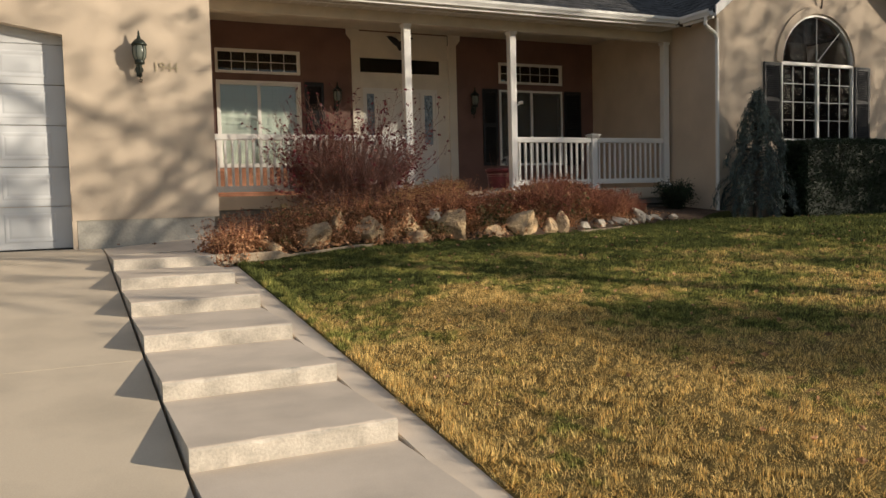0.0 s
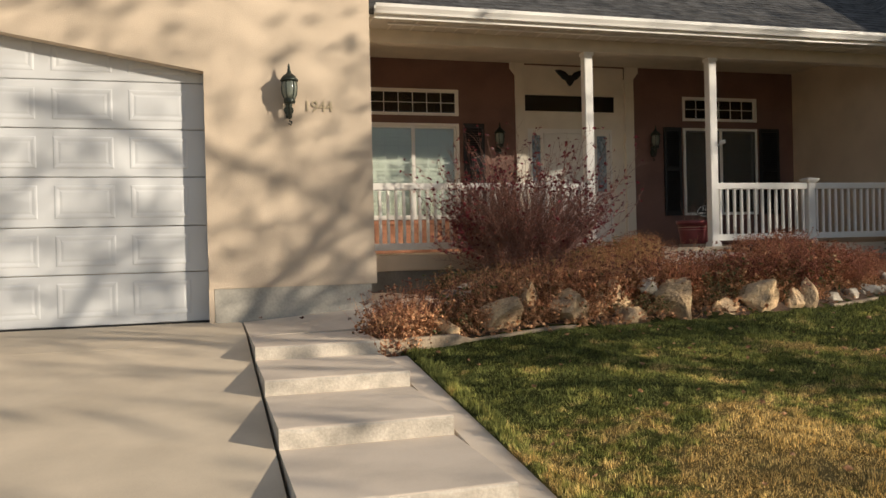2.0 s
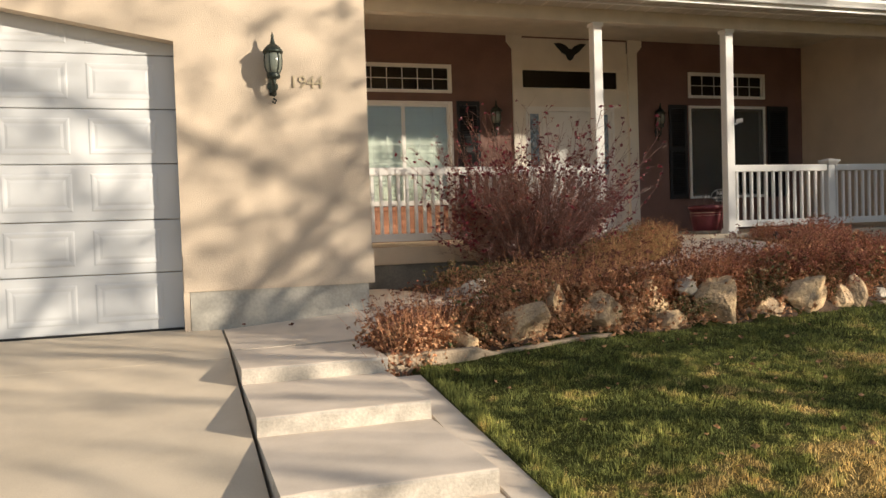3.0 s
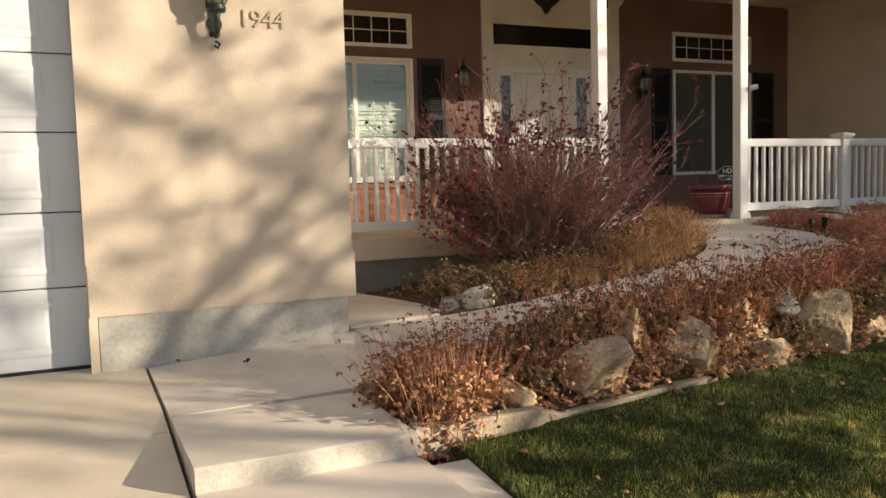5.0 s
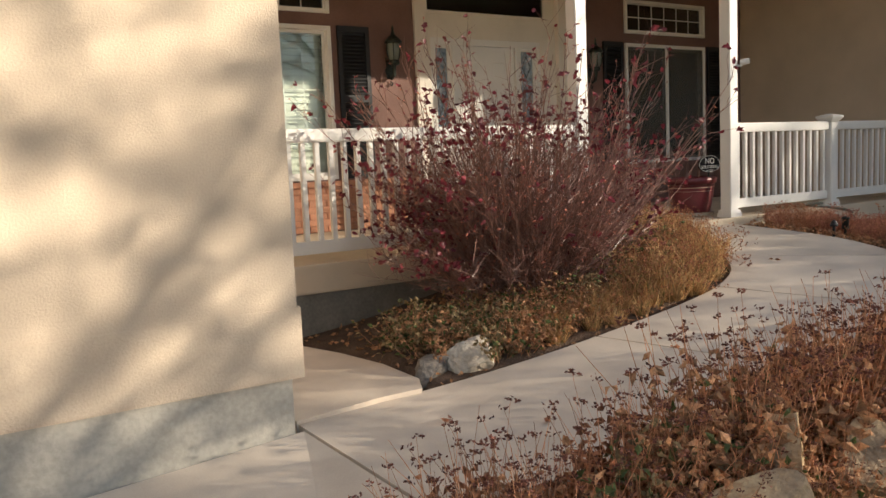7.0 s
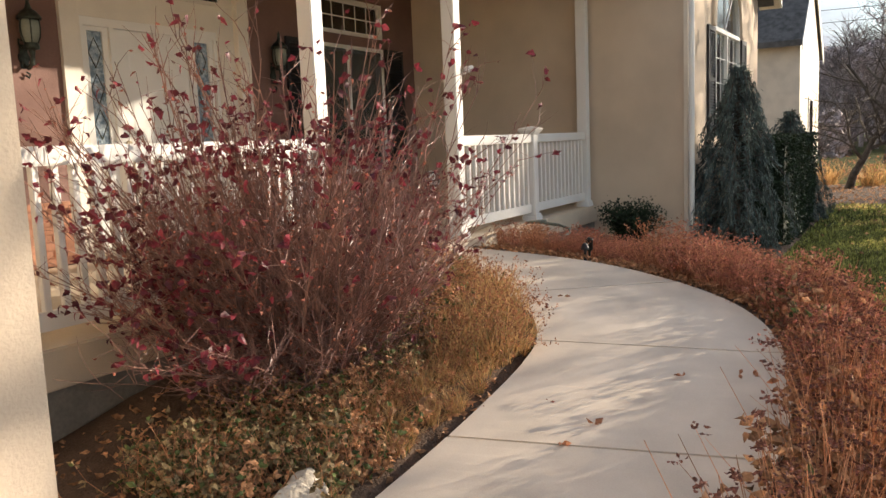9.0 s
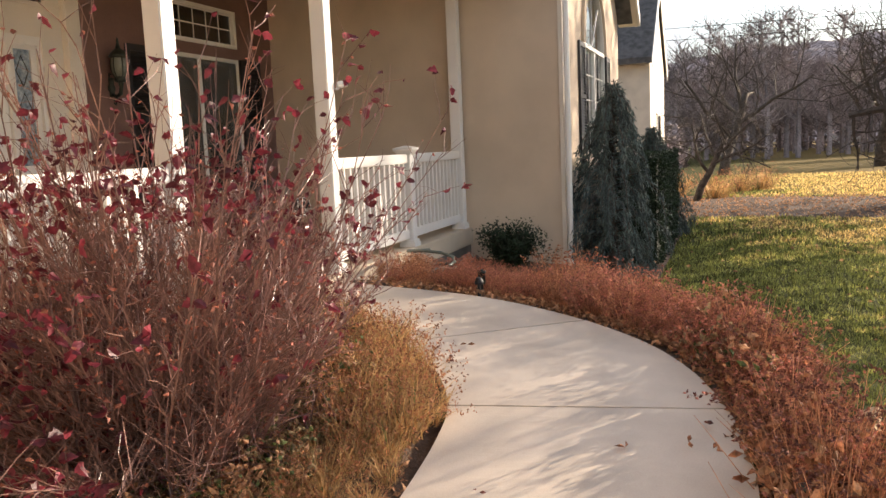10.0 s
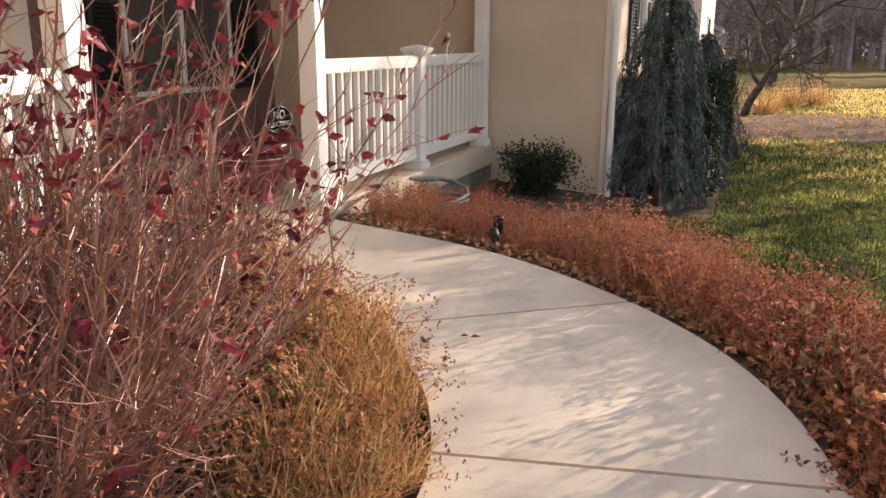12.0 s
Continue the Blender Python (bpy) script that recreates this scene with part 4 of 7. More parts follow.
for h, w in ((1.0, 0.068), (1.03, 0.095), (1.055, 0.112), (1.075, 0.112), (1.10, 0.02)):
    cap.v += [(-w, -w, h), (w, -w, h), (w, w, h), (-w, w, h)]
for i in range(4):
    for s in range(4):
        b, c = 4 * i + s, 4 * i + (s + 1) % 4
        cap.f.append((b, c, c + 4, b + 4))
cap.f += [(3, 2, 1, 0), (16, 17, 18, 19)]
part("cap", cap, WHITE, newel)

# camera on the porch post
seccam = thing("security_camera", "small white security camera clamped to the porch post", "camera", (6.0, 2.06, 2.12))
seccam.matrix_world = pose(6.0, 2.05, 2.12) @ Matrix.Diagonal((0.72, 0.72, 0.9, 1))
part("bracket", Acc().tube([(-0.005, 0, -0.02), (0.04, -0.02, -0.02), (0.06, -0.03, 0.0)], 0.014, 8), WHITE, seccam)
part("housing", Acc().tube([(0.02, -0.02, 0.015), (0.05, -0.05, 0.02), (0.11, -0.11, 0.03)], [0.03, 0.036, 0.034], 12), WHITE, seccam, smooth=False)
part("lens", Acc().tube([(0.112, -0.112, 0.03), (0.118, -0.118, 0.031)], 0.024, 12), BLACK, seccam, "black lens")


# ---- roofs ----
def shingled(name, label, origin, along, up, length, rise_len, tab=0.32, course=0.145, seed=1, keep=None):
    """A roof plane with courses of tabs; along runs with the eave, up climbs the slope. keep(u, v) trims it."""
    along, up = Vector(along).normalized(), Vector(up).normalized()
    nrm = along.cross(up).normalized()
    if nrm.z < 0:
        nrm = -nrm
    o = Vector(origin)
    roof = thing(name, label, "roof", kind="structure")
    if keep is None:
        a = Acc()
        c = [o, o + along * length, o + along * length + up * rise_len, o + up * rise_len]
        a.prism([p - nrm * 0.12 for p in c], nrm * 0.11)
        part("deck", a, SHINGLE, roof)
    r = random.Random(seed)
    a = Acc()
    v = 0.0
    while v < rise_len - course:
        u = -r.uniform(0, tab)
        while u < length:
            u1 = u + tab - 0.008
            ua, ub = max(u, 0), min(u1, length)
            if ub - ua > 0.04 and (keep is None or keep((ua + ub) / 2, v)):
                h = 0.008 + r.uniform(0, 0.005)
                p = [o + along * ua + up * v + nrm * h, o + along * ub + up * v + nrm * h, o + along * ub + up * (v + course + 0.03) + nrm * 0.002, o + along * ua + up * (v + course + 0.03) + nrm * 0.002]
                a.quad(*p)
                a.quad(p[0] - nrm * h, p[1] - nrm * h, p[1], p[0])
            u += tab
        v += course
    tabs = part("shingle_cover", a, SHINGLE, roof)
    tabs["kind"] = "stuff"
    return roof


EAVE_Y, EAVE_Z = 1.42, 3.72
pitch = radians(33)
shingled("roof_porch", "grey asphalt shingle roof over the porch", (-0.1, EAVE_Y, EAVE_Z + 0.06), (1, 0, 0), (0, math.cos(pitch), math.sin(pitch)), 9.9, 6.8, seed=3)
solid("soffit", Acc().box(0.0, 9.42, EAVE_Y + 0.03, 2.03, 3.66, 3.69), SOFFIT, "cream soffit panels under the porch eave", "soffit", "structure")
a = Acc()
for i in range(30):
    a.box(0.02 + i * 0.32, 0.045 + i * 0.32, EAVE_Y + 0.03, 2.03, 3.655, 3.6605)
solid("soffit_ribs", a, TRIM, "raised ribs of the vented soffit", "trim", "structure")


solid("eave_strip", Acc().box(0.6, 8.52, 1.66, 1.70, 3.634, 3.654), WHITE, "thin white metal strip under the porch eave", "trim", "structure")


def gutter(name, label, p0, p1, out):
    """K-style gutter from p0 to p1; out points away from the house."""
    g = thing(name, label, "gutter", kind="structure")
    p0, p1, out = Vector(p0), Vector(p1), Vector(out)
    prof = [(0.0, 0.0), (0.075, 0.0), (0.085, 0.03), (0.115, 0.075), (0.118, 0.12), (0.108, 0.12), (0.105, 0.08), (0.075, 0.035), (0.068, 0.012), (0.008, 0.012), (0.008, 0.12), (0.0, 0.12)]
    ring = [p0 + out * x + Vector((0, 0, z)) for x, z in prof]
    part("trough", Acc().prism(ring, p1 - p0), WHITE, g)
    ring = [p0 + Vector((0, 0, z)) - out * x for x, z in ((0.0, -0.05), (0.03, -0.05), (0.03, 0.10), (0.0, 0.10))]
    part("fascia", Acc().prism(ring, p1 - p0), WHITE, g)
    return g


gutter("porch_gutter", "white metal gutter along the porch eave", (0.36, EAVE_Y, 3.69), (9.30, EAVE_Y, 3.69), (0, -1, 0))
wing_gutter = gutter("wing_gutter", "white metal gutter on the side eave of the wing", (9.40, EAVE_Y - 0.1, 3.69), (9.40, 0.50, 3.69), (-1, 0, 0))
downspout = solid("downspout", Acc().tube([(9.34, 0.62, 3.69), (9.34, 0.64, 3.55), (9.42, 0.66, 3.50), (9.62, 0.68, 3.40), (9.68, 0.69, 3.30), (9.68, 0.69, 1.2), (9.68, 0.69, -0.02), (9.64, 0.60, -0.10)], 0.038, 8), WHITE, "white metal downspout at the corner of the wing", "downspout")
solid("porch_gable_wall", Acc().prism([(9.0, 5.0, 3.7), (9.7, 5.0, 3.7), (9.7, 7.0, 6.5), (9.0, 7.0, 6.5)][::-1], (0, 0.1, 0)), STUCCO_SIDE, "plain wall closing the roof junction", "wall", "structure")

# garage gable roof, only its underside edge can be met
for nm, pts in (("roof_garage_east", [(0.45, -0.45, 4.06), (0.45, 5.6, 4.06), (-4.15, 5.6, 6.72), (-4.15, -0.45, 6.72)]), ("roof_garage_west", [(-4.15, -0.45, 6.72), (-4.15, 5.6, 6.72), (-8.75, 5.6, 4.06), (-8.75, -0.45, 4.06)])):
    solid(nm, Acc().prism(pts, (0, 0, 0.12)), SHINGLE, "grey shingle roof slope over the garage", "roof", "structure")

# ---- the wing with its arched window ----
WX0, WX1, WY = 9.75, 15.25, 0.77
AX0, AX1, AZ0, AZ1 = 11.47, 13.58, 1.37, 2.94
AC, AR = (AX0 + AX1) / 2, (AX1 - AX0) / 2
a = Acc()
a.box(WX0 + 0.2, AX0, WY, WY + 0.2, -0.4, AZ1).box(AX1, WX1, WY, WY + 0.2, -0.4, AZ1).box(AX0, AX1, WY, WY + 0.2, -0.4, AZ0)
N = 24
TOP = 4.02
for i in range(N):
    a0, a1 = math.pi - math.pi * i / N, math.pi - math.pi * (i + 1) / N
    xa, za, xb, zb = AC + AR * math.cos(a0), AZ1 + AR * 0.97 * math.sin(a0), AC + AR * math.cos(a1), AZ1 + AR * 0.97 * math.sin(a1)
    a.prism([(xa, WY, za), (xb, WY, zb), (xb, WY, TOP), (xa, WY, TOP)][::-1], (0, 0.2, 0))
a.box(WX0 + 0.2, AX0, WY, WY + 0.2, AZ1, TOP).box(AX1, WX1, WY, WY + 0.2, AZ1, TOP)
a.prism([(WX0, WY, TOP), (WX1, WY, TOP), (12.5, WY, TOP + 2.1)][::-1], (0, 0.2, 0))
solid("wall_wing_front", a, STUCCO, "tan stucco gable wall of the wing around an arched window", "wall", "structure")
solid("wall_wing_east", Acc().box(WX1, WX1 + 0.2, WY, 8.4, -0.4, TOP), STUCCO, "tan stucco far side wall of the wing", "wall", "structure")
for nm, s in (("roof_wing_west", -1), ("roof_wing_east", 1)):
    ex = 12.5 + s * 3.12
    slope = Vector((-s * 2.75, 0, 2.1)).normalized()
    if s < 0:
        # the eave ends at the porch; behind it the slope starts over the wall
        shingled(nm, "grey asphalt shingle slope of the wing gable", (ex, 0.42, 3.80), (0, 1, 0), slope, 1.6, 3.95, seed=6)
        k = 0.46 / abs(slope.x)
        shingled(nm, "grey asphalt shingle slope behind the porch roof", (ex + slope.x * k, 2.02, 3.80 + slope.z * k), (0, 1, 0), slope, 7.4, 3.95 - k, seed=9)
    else:
        shingled(nm, "grey asphalt shingle slope of the wing gable", (ex, 9.5, 3.80), (0, -1, 0), slope, 9.0, 3.95, seed=8)
rake = thing("rake_boards", "white rake boards along the wing gable", "trim", kind="structure")
for s in (-1, 1):
    p0, p1 = Vector((12.5 + s * 3.14, 0.40, 3.66)), Vector((12.5, 0.40, 6.06))
    part("rake_board", Acc().prism([p0, p1, p1 + Vector((0, 0, 0.2)), p0 + Vector((0, 0, 0.2))][::s], (0, -0.03, 0)), WHITE, rake)
    part("rake_soffit", Acc().prism([p0, p1, p1 + Vector((0, 0, 0.03)), p0 + Vector((0, 0, 0.03))][::-s], (0, 0.37, 0)), SOFFIT, rake)

aw = thing("window_5", "tall arched window with white frame, grids and black shutters beside it", "window", kind="structure")
part("window_frame", Acc().box(AX0, AX1, WY - 0.005, WY + 0.09, AZ0, AZ0 + 0.035).box(AX0, AX0 + 0.032, WY - 0.005, WY + 0.09, AZ0 + 0.035, AZ1 - 0.025).box(AX1 - 0.032, AX1, WY - 0.005, WY + 0.09, AZ0 + 0.035, AZ1 - 0.025).box(AX0, AX1, WY - 0.005, WY + 0.09, AZ1 - 0.025, AZ1 + 0.035).box(AC - 0.03, AC + 0.03, WY, WY + 0.07, AZ0 + 0.035, AZ1 - 0.025), WHITE, aw)
hoop = Acc()
for i in range(N):
    a0, a1 = math.pi * i / N, math.pi * (i + 1) / N
    if i == 0:
        a0 = 0.05
    if i == N - 1:
        a1 = math.pi - 0.05
    ring = []
    for rr, an in ((AR, a0), (AR, a1), (AR - 0.035, a1), (AR - 0.035, a0)):
        ring.append((AC + rr * math.cos(an), WY - 0.005, AZ1 + rr * 0.97 * math.sin(an)))
    hoop.prism(ring, (0, 0.10, 0))
part("arch_frame", hoop, WHITE, aw)
mould = Acc()
for i in range(N):
    a0, a1 = math.pi * i / N, math.pi * (i + 1) / N
    mould.prism([(AC + rr * math.cos(an), WY - 0.045, AZ1 + 0.02 + rr * 0.97 * math.sin(an)) for rr, an in ((AR + 0.17, a0), (AR + 0.17, a1), (AR + 0.004, a1), (AR + 0.004, a0))], (0, 0.043, 0))
part("arch_moulding", mould, STUCCO, aw, "raised tan stucco moulding over the arch")
part("hook", Acc().tube([(AC + 0.03, WY - 0.05, AZ1 + AR + 0.10), (AC + 0.02, WY - 0.08, AZ1 + AR + 0.26), (AC - 0.03, WY - 0.10, AZ1 + AR + 0.36)], 0.02, 6), BARK, aw, "small dark bracket above the arch")
fan = Acc()
for i in range(N):
    a0, a1 = math.pi * i / N, math.pi * (i + 1) / N
    fan.tri((AC, WY + 0.05, AZ1 + 0.04), (AC + (AR - .04) * math.cos(a0), WY + 0.05, AZ1 + 0.04 + (AR - .06) * 0.95 * math.sin(a0)), (AC + (AR - .04) * math.cos(a1), WY + 0.05, AZ1 + 0.04 + (AR - .06) * 0.95 * math.sin(a1)))
p = part("pane", fan, GLASS, aw)
p.visible_shadow = False
for an in (45, 90):
    d = Vector((math.cos(radians(an)), 0, math.sin(radians(an)) * 0.96))
    part("grid_bar", Acc().tube([Vector((AC, WY + 0.04, AZ1 + 0.05)) + d * 0.05, Vector((AC, WY + 0.04, AZ1 + 0.05)) + d * (AR - 0.08)], 0.009, 4), WHITE, aw)
for xa, xb in ((AX0 + 0.05, AC - 0.04), (AC + 0.04, AX1 - 0.05)):
    p = part("pane", Acc().box(xa, xb, WY + 0.045, WY + 0.05, AZ0 + 0.05, AZ1 - 0.03), GLASS, aw)
    p.visible_shadow = False
    for c in (1, 2):
        xc = xa + (xb - xa) * c / 3
        part("grid_bar", Acc().box(xc - 0.006, xc + 0.006, WY + 0.033, WY + 0.041, AZ0 + 0.05, AZ1 - 0.03), WHITE, aw)
    for r0 in (1, 2, 3):
        zc = AZ0 + 0.05 + (AZ1 - AZ0 - 0.08) * r0 / 4
        part("grid_bar", Acc().box(xa, xb, WY + 0.025, WY + 0.0325, zc - 0.006, zc + 0.006), WHITE, aw)
bl = part("blind", Acc().box(AX0 + 0.07, AX1 - 0.07, WY + 0.12, WY + 0.15, AZ1 - 0.06, AZ1 + 0.0), BLIND, aw, "white slatted blind")
slat_mesh = Acc().prism([(AX0 + 0.07, 0.03, 0.018), (AX0 + 0.07, -0.03, -0.018), (AX0 + 0.07, -0.03, -0.015), (AX0 + 0.07, 0.03, 0.021)], (AX1 - AX0 - 0.14, 0, 0)).mesh("slat", BLIND)
for i in range(19):
    o = part("slat", slat_mesh, None, bl)
    o.location = (0, WY + 0.16, AZ0 + 0.08 + i * 0.078)
shutter(10.97, 11.44, AZ0, AZ1, WY - 0.002)
shutter(13.61, 14.07, AZ0, AZ1, WY - 0.002)
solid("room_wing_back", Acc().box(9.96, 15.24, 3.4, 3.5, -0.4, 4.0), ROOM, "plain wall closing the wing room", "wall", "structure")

# ---- stones ----
def boulder(x, y, z, w, d, h, seed, name="boulder", label="rough tan sandstone boulder edging the planting bed", mat=ROCK, group="bed boulders", turn=0.0):
    """A weathered block: a subdivided cube pressed by noise, flattened in places."""
    bm = bmesh.new()
    bmesh.ops.create_icosphere(bm, subdivisions=4, radius=1.0)
    r = random.Random(seed)
    planes = [(Vector((r.uniform(-1, 1), r.uniform(-1, 1), r.uniform(-0.7, 1))).normalized(), r.uniform(0.55, 0.86)) for _ in range(15)]
    off = Vector((seed * 3.1, seed * 1.7, 0))
    for v in bm.verts:
        c = v.co.copy()
        c /= (abs(c.x) ** 3.2 + abs(c.y) ** 3.2 + abs(c.z) ** 3.2) ** (1 / 3.2)
        for n_, k_ in planes:
            e = c.dot(n_) - k_
            if e > 0:
                c -= n_ * e * 0.97
        c += c.normalized() * (0.09 * noise.noise(c * 2.2 + off) + 0.05 * noise.noise(c * 6 + off) + 0.03 * noise.noise(c * 15 + off))
        v.co = c
    xs = [v.co.x for v in bm.verts]
    ys = [v.co.y for v in bm.verts]
    zs = [v.co.z for v in bm.verts]
    for v in bm.verts:
        v.co = ((v.co.x - min(xs)) / (max(xs) - min(xs)) * w - w / 2, (v.co.y - min(ys)) / (max(ys) - min(ys)) * d - d / 2, (v.co.z - min(zs)) / (max(zs) - min(zs)) * h)
    me = bpy.data.meshes.new(name)
    bm.to_mesh(me)
    bm.free()
    me.materials.append(mat)
    ob = new(name, me)
    ob.matrix_world = pose(x, y, z, 0, 0, turn)
    return tagged(ob, label, "boulder" if name == "boulder" else "stone", group)


# x, y, width, depth, height
BOULDERS = [(0.22, -1.93, 0.34, 0.24, 0.17), (0.78, -1.95, 0.42, 0.34, 0.33), (1.11, -1.86, 0.24, 0.26, 0.44), (1.50, -1.97, 0.50, 0.40, 0.37), (1.82, -1.86, 0.26, 0.26, 0.34), (2.06, -1.82, 0.32, 0.30, 0.42), (2.15, -1.98, 0.40, 0.22, 0.16), (2.66, -1.92, 0.46, 0.36, 0.42), (3.34, -1.80, 0.40, 0.24, 0.18), (3.80, -1.74, 0.50, 0.34, 0.36), (4.28, -1.68, 0.22, 0.22, 0.24), (4.55, -1.60, 0.28, 0.26, 0.34), (-0.08, -1.86, 0.24, 0.22, 0.14)]
for i, (x, y, w, d, h) in enumerate(BOULDERS):
    boulder(x, y, float(lawn_height(x, y)) - 0.07, w, d, h + 0.07, 11 + i, turn=(i * 37) % 30 - 15)
boulder(2.44, -1.80, 0.06, 0.26, 0.24, 0.19, 40, label="pale limestone rock wedged on top of the boulders", mat=ROCK_PALE)
for i, (x, y, s) in enumerate([(5.05, -1.40, 0.24), (5.45, -1.22, 0.26), (5.85, -0.98, 0.22), (6.15, -0.80, 0.28), (6.5, -0.55, 0.22), (6.8, -0.36, 0.20), (7.1, -0.10, 0.32), (7.45, 0.12, 0.28), (7.85, 0.32, 0.24), (8.3, 0.42, 0.22)]):
    boulder(x, y, float(lawn_height(x, y)) - 0.03, s, s * 0.85, s * (0.75 if i != 6 else 1.0), 60 + i, label="fist to head sized pale stone along the bed edge", mat=ROCK_PALE, group="bed edge stones", name="stone", turn=i * 41)
boulder(1.22, 0.31, -0.08, 0.32, 0.27, 0.25, 91, "stone", "white chalky stone at the edge of the walk", ROCK_PALE, "")
boulder(1.0, 0.42, -0.12, 0.34, 0.28, 0.20, 92, "stone", "dull grey stone half sunk in the bed", ROCK_GREY, "")
boulder(3.55, 0.78, 0.26, 0.24, 0.20, 0.18, 94, "stone", "white chalky stone half hidden in the dry grass", ROCK_PALE, "")


# ---- plants ----
def leaf_into(a, p, way, size, r, curl=0.3):
    """A folded, pointed leaf of four triangles."""
    way = Vector(way).normalized()
    side = way.cross(Vector((r.uniform(-1, 1), r.uniform(-1, 1), r.uniform(-1, 1))))
    side = side.normalized() if side.length > 1e-4 else Vector((1, 0, 0))
    up = side.cross(way)
    p = Vector(p)
    m = p + way * size * 0.5 + up * size * curl * 0.4
    t = p + way * size - up * size * curl * 0.3
    s0, s1 = m + side * size * 0.28 - up * size * curl * 0.35, m - side * size * 0.28 - up * size * curl * 0.35
    k = len(a.v)
    a.v += [tuple(p), tuple(s0), tuple(m), tuple(s1), tuple(t)]
    a.f += [(k, k + 1, k + 2), (k, k + 2, k + 3), (k + 1, k + 4, k + 2), (k + 2, k + 4, k + 3)]


def broad_leaf_into(a, p, way, size, r):
    """A lobed leaf folded along its midrib and curled towards the tip."""
    way = Vector(way).normalized()
    side = way.cross(Vector((r.uniform(-1, 1), r.uniform(-1, 1), r.uniform(-1, 1))))
    side = side.normalized() if side.length > 1e-4 else Vector((1, 0, 0))
    up = side.cross(way)
    fold, curl = r.uniform(0.1, 0.5), r.uniform(-0.1, 0.6)
    k = len(a.v)
    a.v += [tuple(Vector(p) + (way * f - up * curl * f * f) * size) for f in (0.0, 0.4, 0.75, 1.05)]
    for s in (1, -1):
        for f, w in ((0.18, 0.24), (0.42, 0.44 * r.uniform(0.8, 1.1)), (0.56, 0.26), (0.78, 0.27 * r.uniform(0.7, 1.1)), (0.92, 0.10)):
            a.v.append(tuple(Vector(p) + (way * f + side * s * w + up * (w * fold - curl * f * f)) * size))
    for b in (k + 4, k + 9):
        for q in ((k, b, k + 1), (b, b + 1, k + 1), (b + 1, b + 2, k + 1), (b + 2, k + 2, k + 1), (b + 2, b + 3, k + 2), (b + 3, b + 4, k + 2), (b + 4, k + 3, k + 2)):
            a.f.append(q if b == k + 4 else q[::-1])


def stem_into(a, p, way, length, rad, r, bend=0.25, segs=3, sag=0.0):
    """A thin three-sided stem; gives back its points."""
    pts, d, q = [Vector(p)], Vector(way).normalized(), Vector(p)
    for i in range(segs):
        d = (d + Vector((r.gauss(0, bend), r.gauss(0, bend), r.gauss(0, bend) - sag)) * 0.6).normalized()
        q = q + d * (length / segs)
        pts.append(q)
    a.tube(pts, [rad * (1 - 0.65 * i / segs) for i in range(segs + 1)], 3)
    return pts, d


def sedum_meshes(seed):
    """Upright dry stems with flat seed heads over a skirt of curled leaves."""
    r = random.Random(seed)
    st, hd, lf = Acc(), Acc(), Acc()
    for _ in range(34):
        an, rad = r.uniform(0, 6.283), r.uniform(0, 0.13)
        p = (rad * math.cos(an), rad * math.sin(an), 0)
        pts, d = stem_into(st, p, (0.55 * math.cos(an) * rad / 0.13 + r.gauss(0, 0.12), 0.55 * math.sin(an) * rad / 0.13 + r.gauss(0, 0.12), 1), r.uniform(0.24, 0.46), 0.0024, r, 0.14)
        top = pts[-1]
        for _ in range(9 if r.random() < 0.42 else 0):
            o = Vector((r.gauss(0, 0.011), r.gauss(0, 0.011), r.uniform(-0.008, 0.008)))
            leaf_into(hd, top + o, (r.gauss(0, 1), r.gauss(0, 1), r.uniform(-0.2, 0.9)), 0.017, r, 0.5)
        for _ in range(3):
            q = pts[r.choice((1, 1, 2))]
            leaf_into(lf, q, (r.gauss(0, 1), r.gauss(0, 1), -0.7), r.uniform(0.025, 0.05), r, 0.8)
    for _ in range(110):
        an, rad = r.uniform(0, 6.283), r.uniform(0.03, 0.22)
        leaf_into(lf, (rad * math.cos(an), rad * math.sin(an), r.uniform(0.0, 0.22)), (r.gauss(0, 1), r.gauss(0, 1), r.gauss(0, 0.6)), r.uniform(0.03, 0.07), r, 0.9)
    return st.mesh("stem_growth", TWIG_TAN), hd.mesh("seed_growth", SEED), lf.mesh("dry_foliage", LEAF_TAN if seed % 2 == 0 else LEAF_RUST)


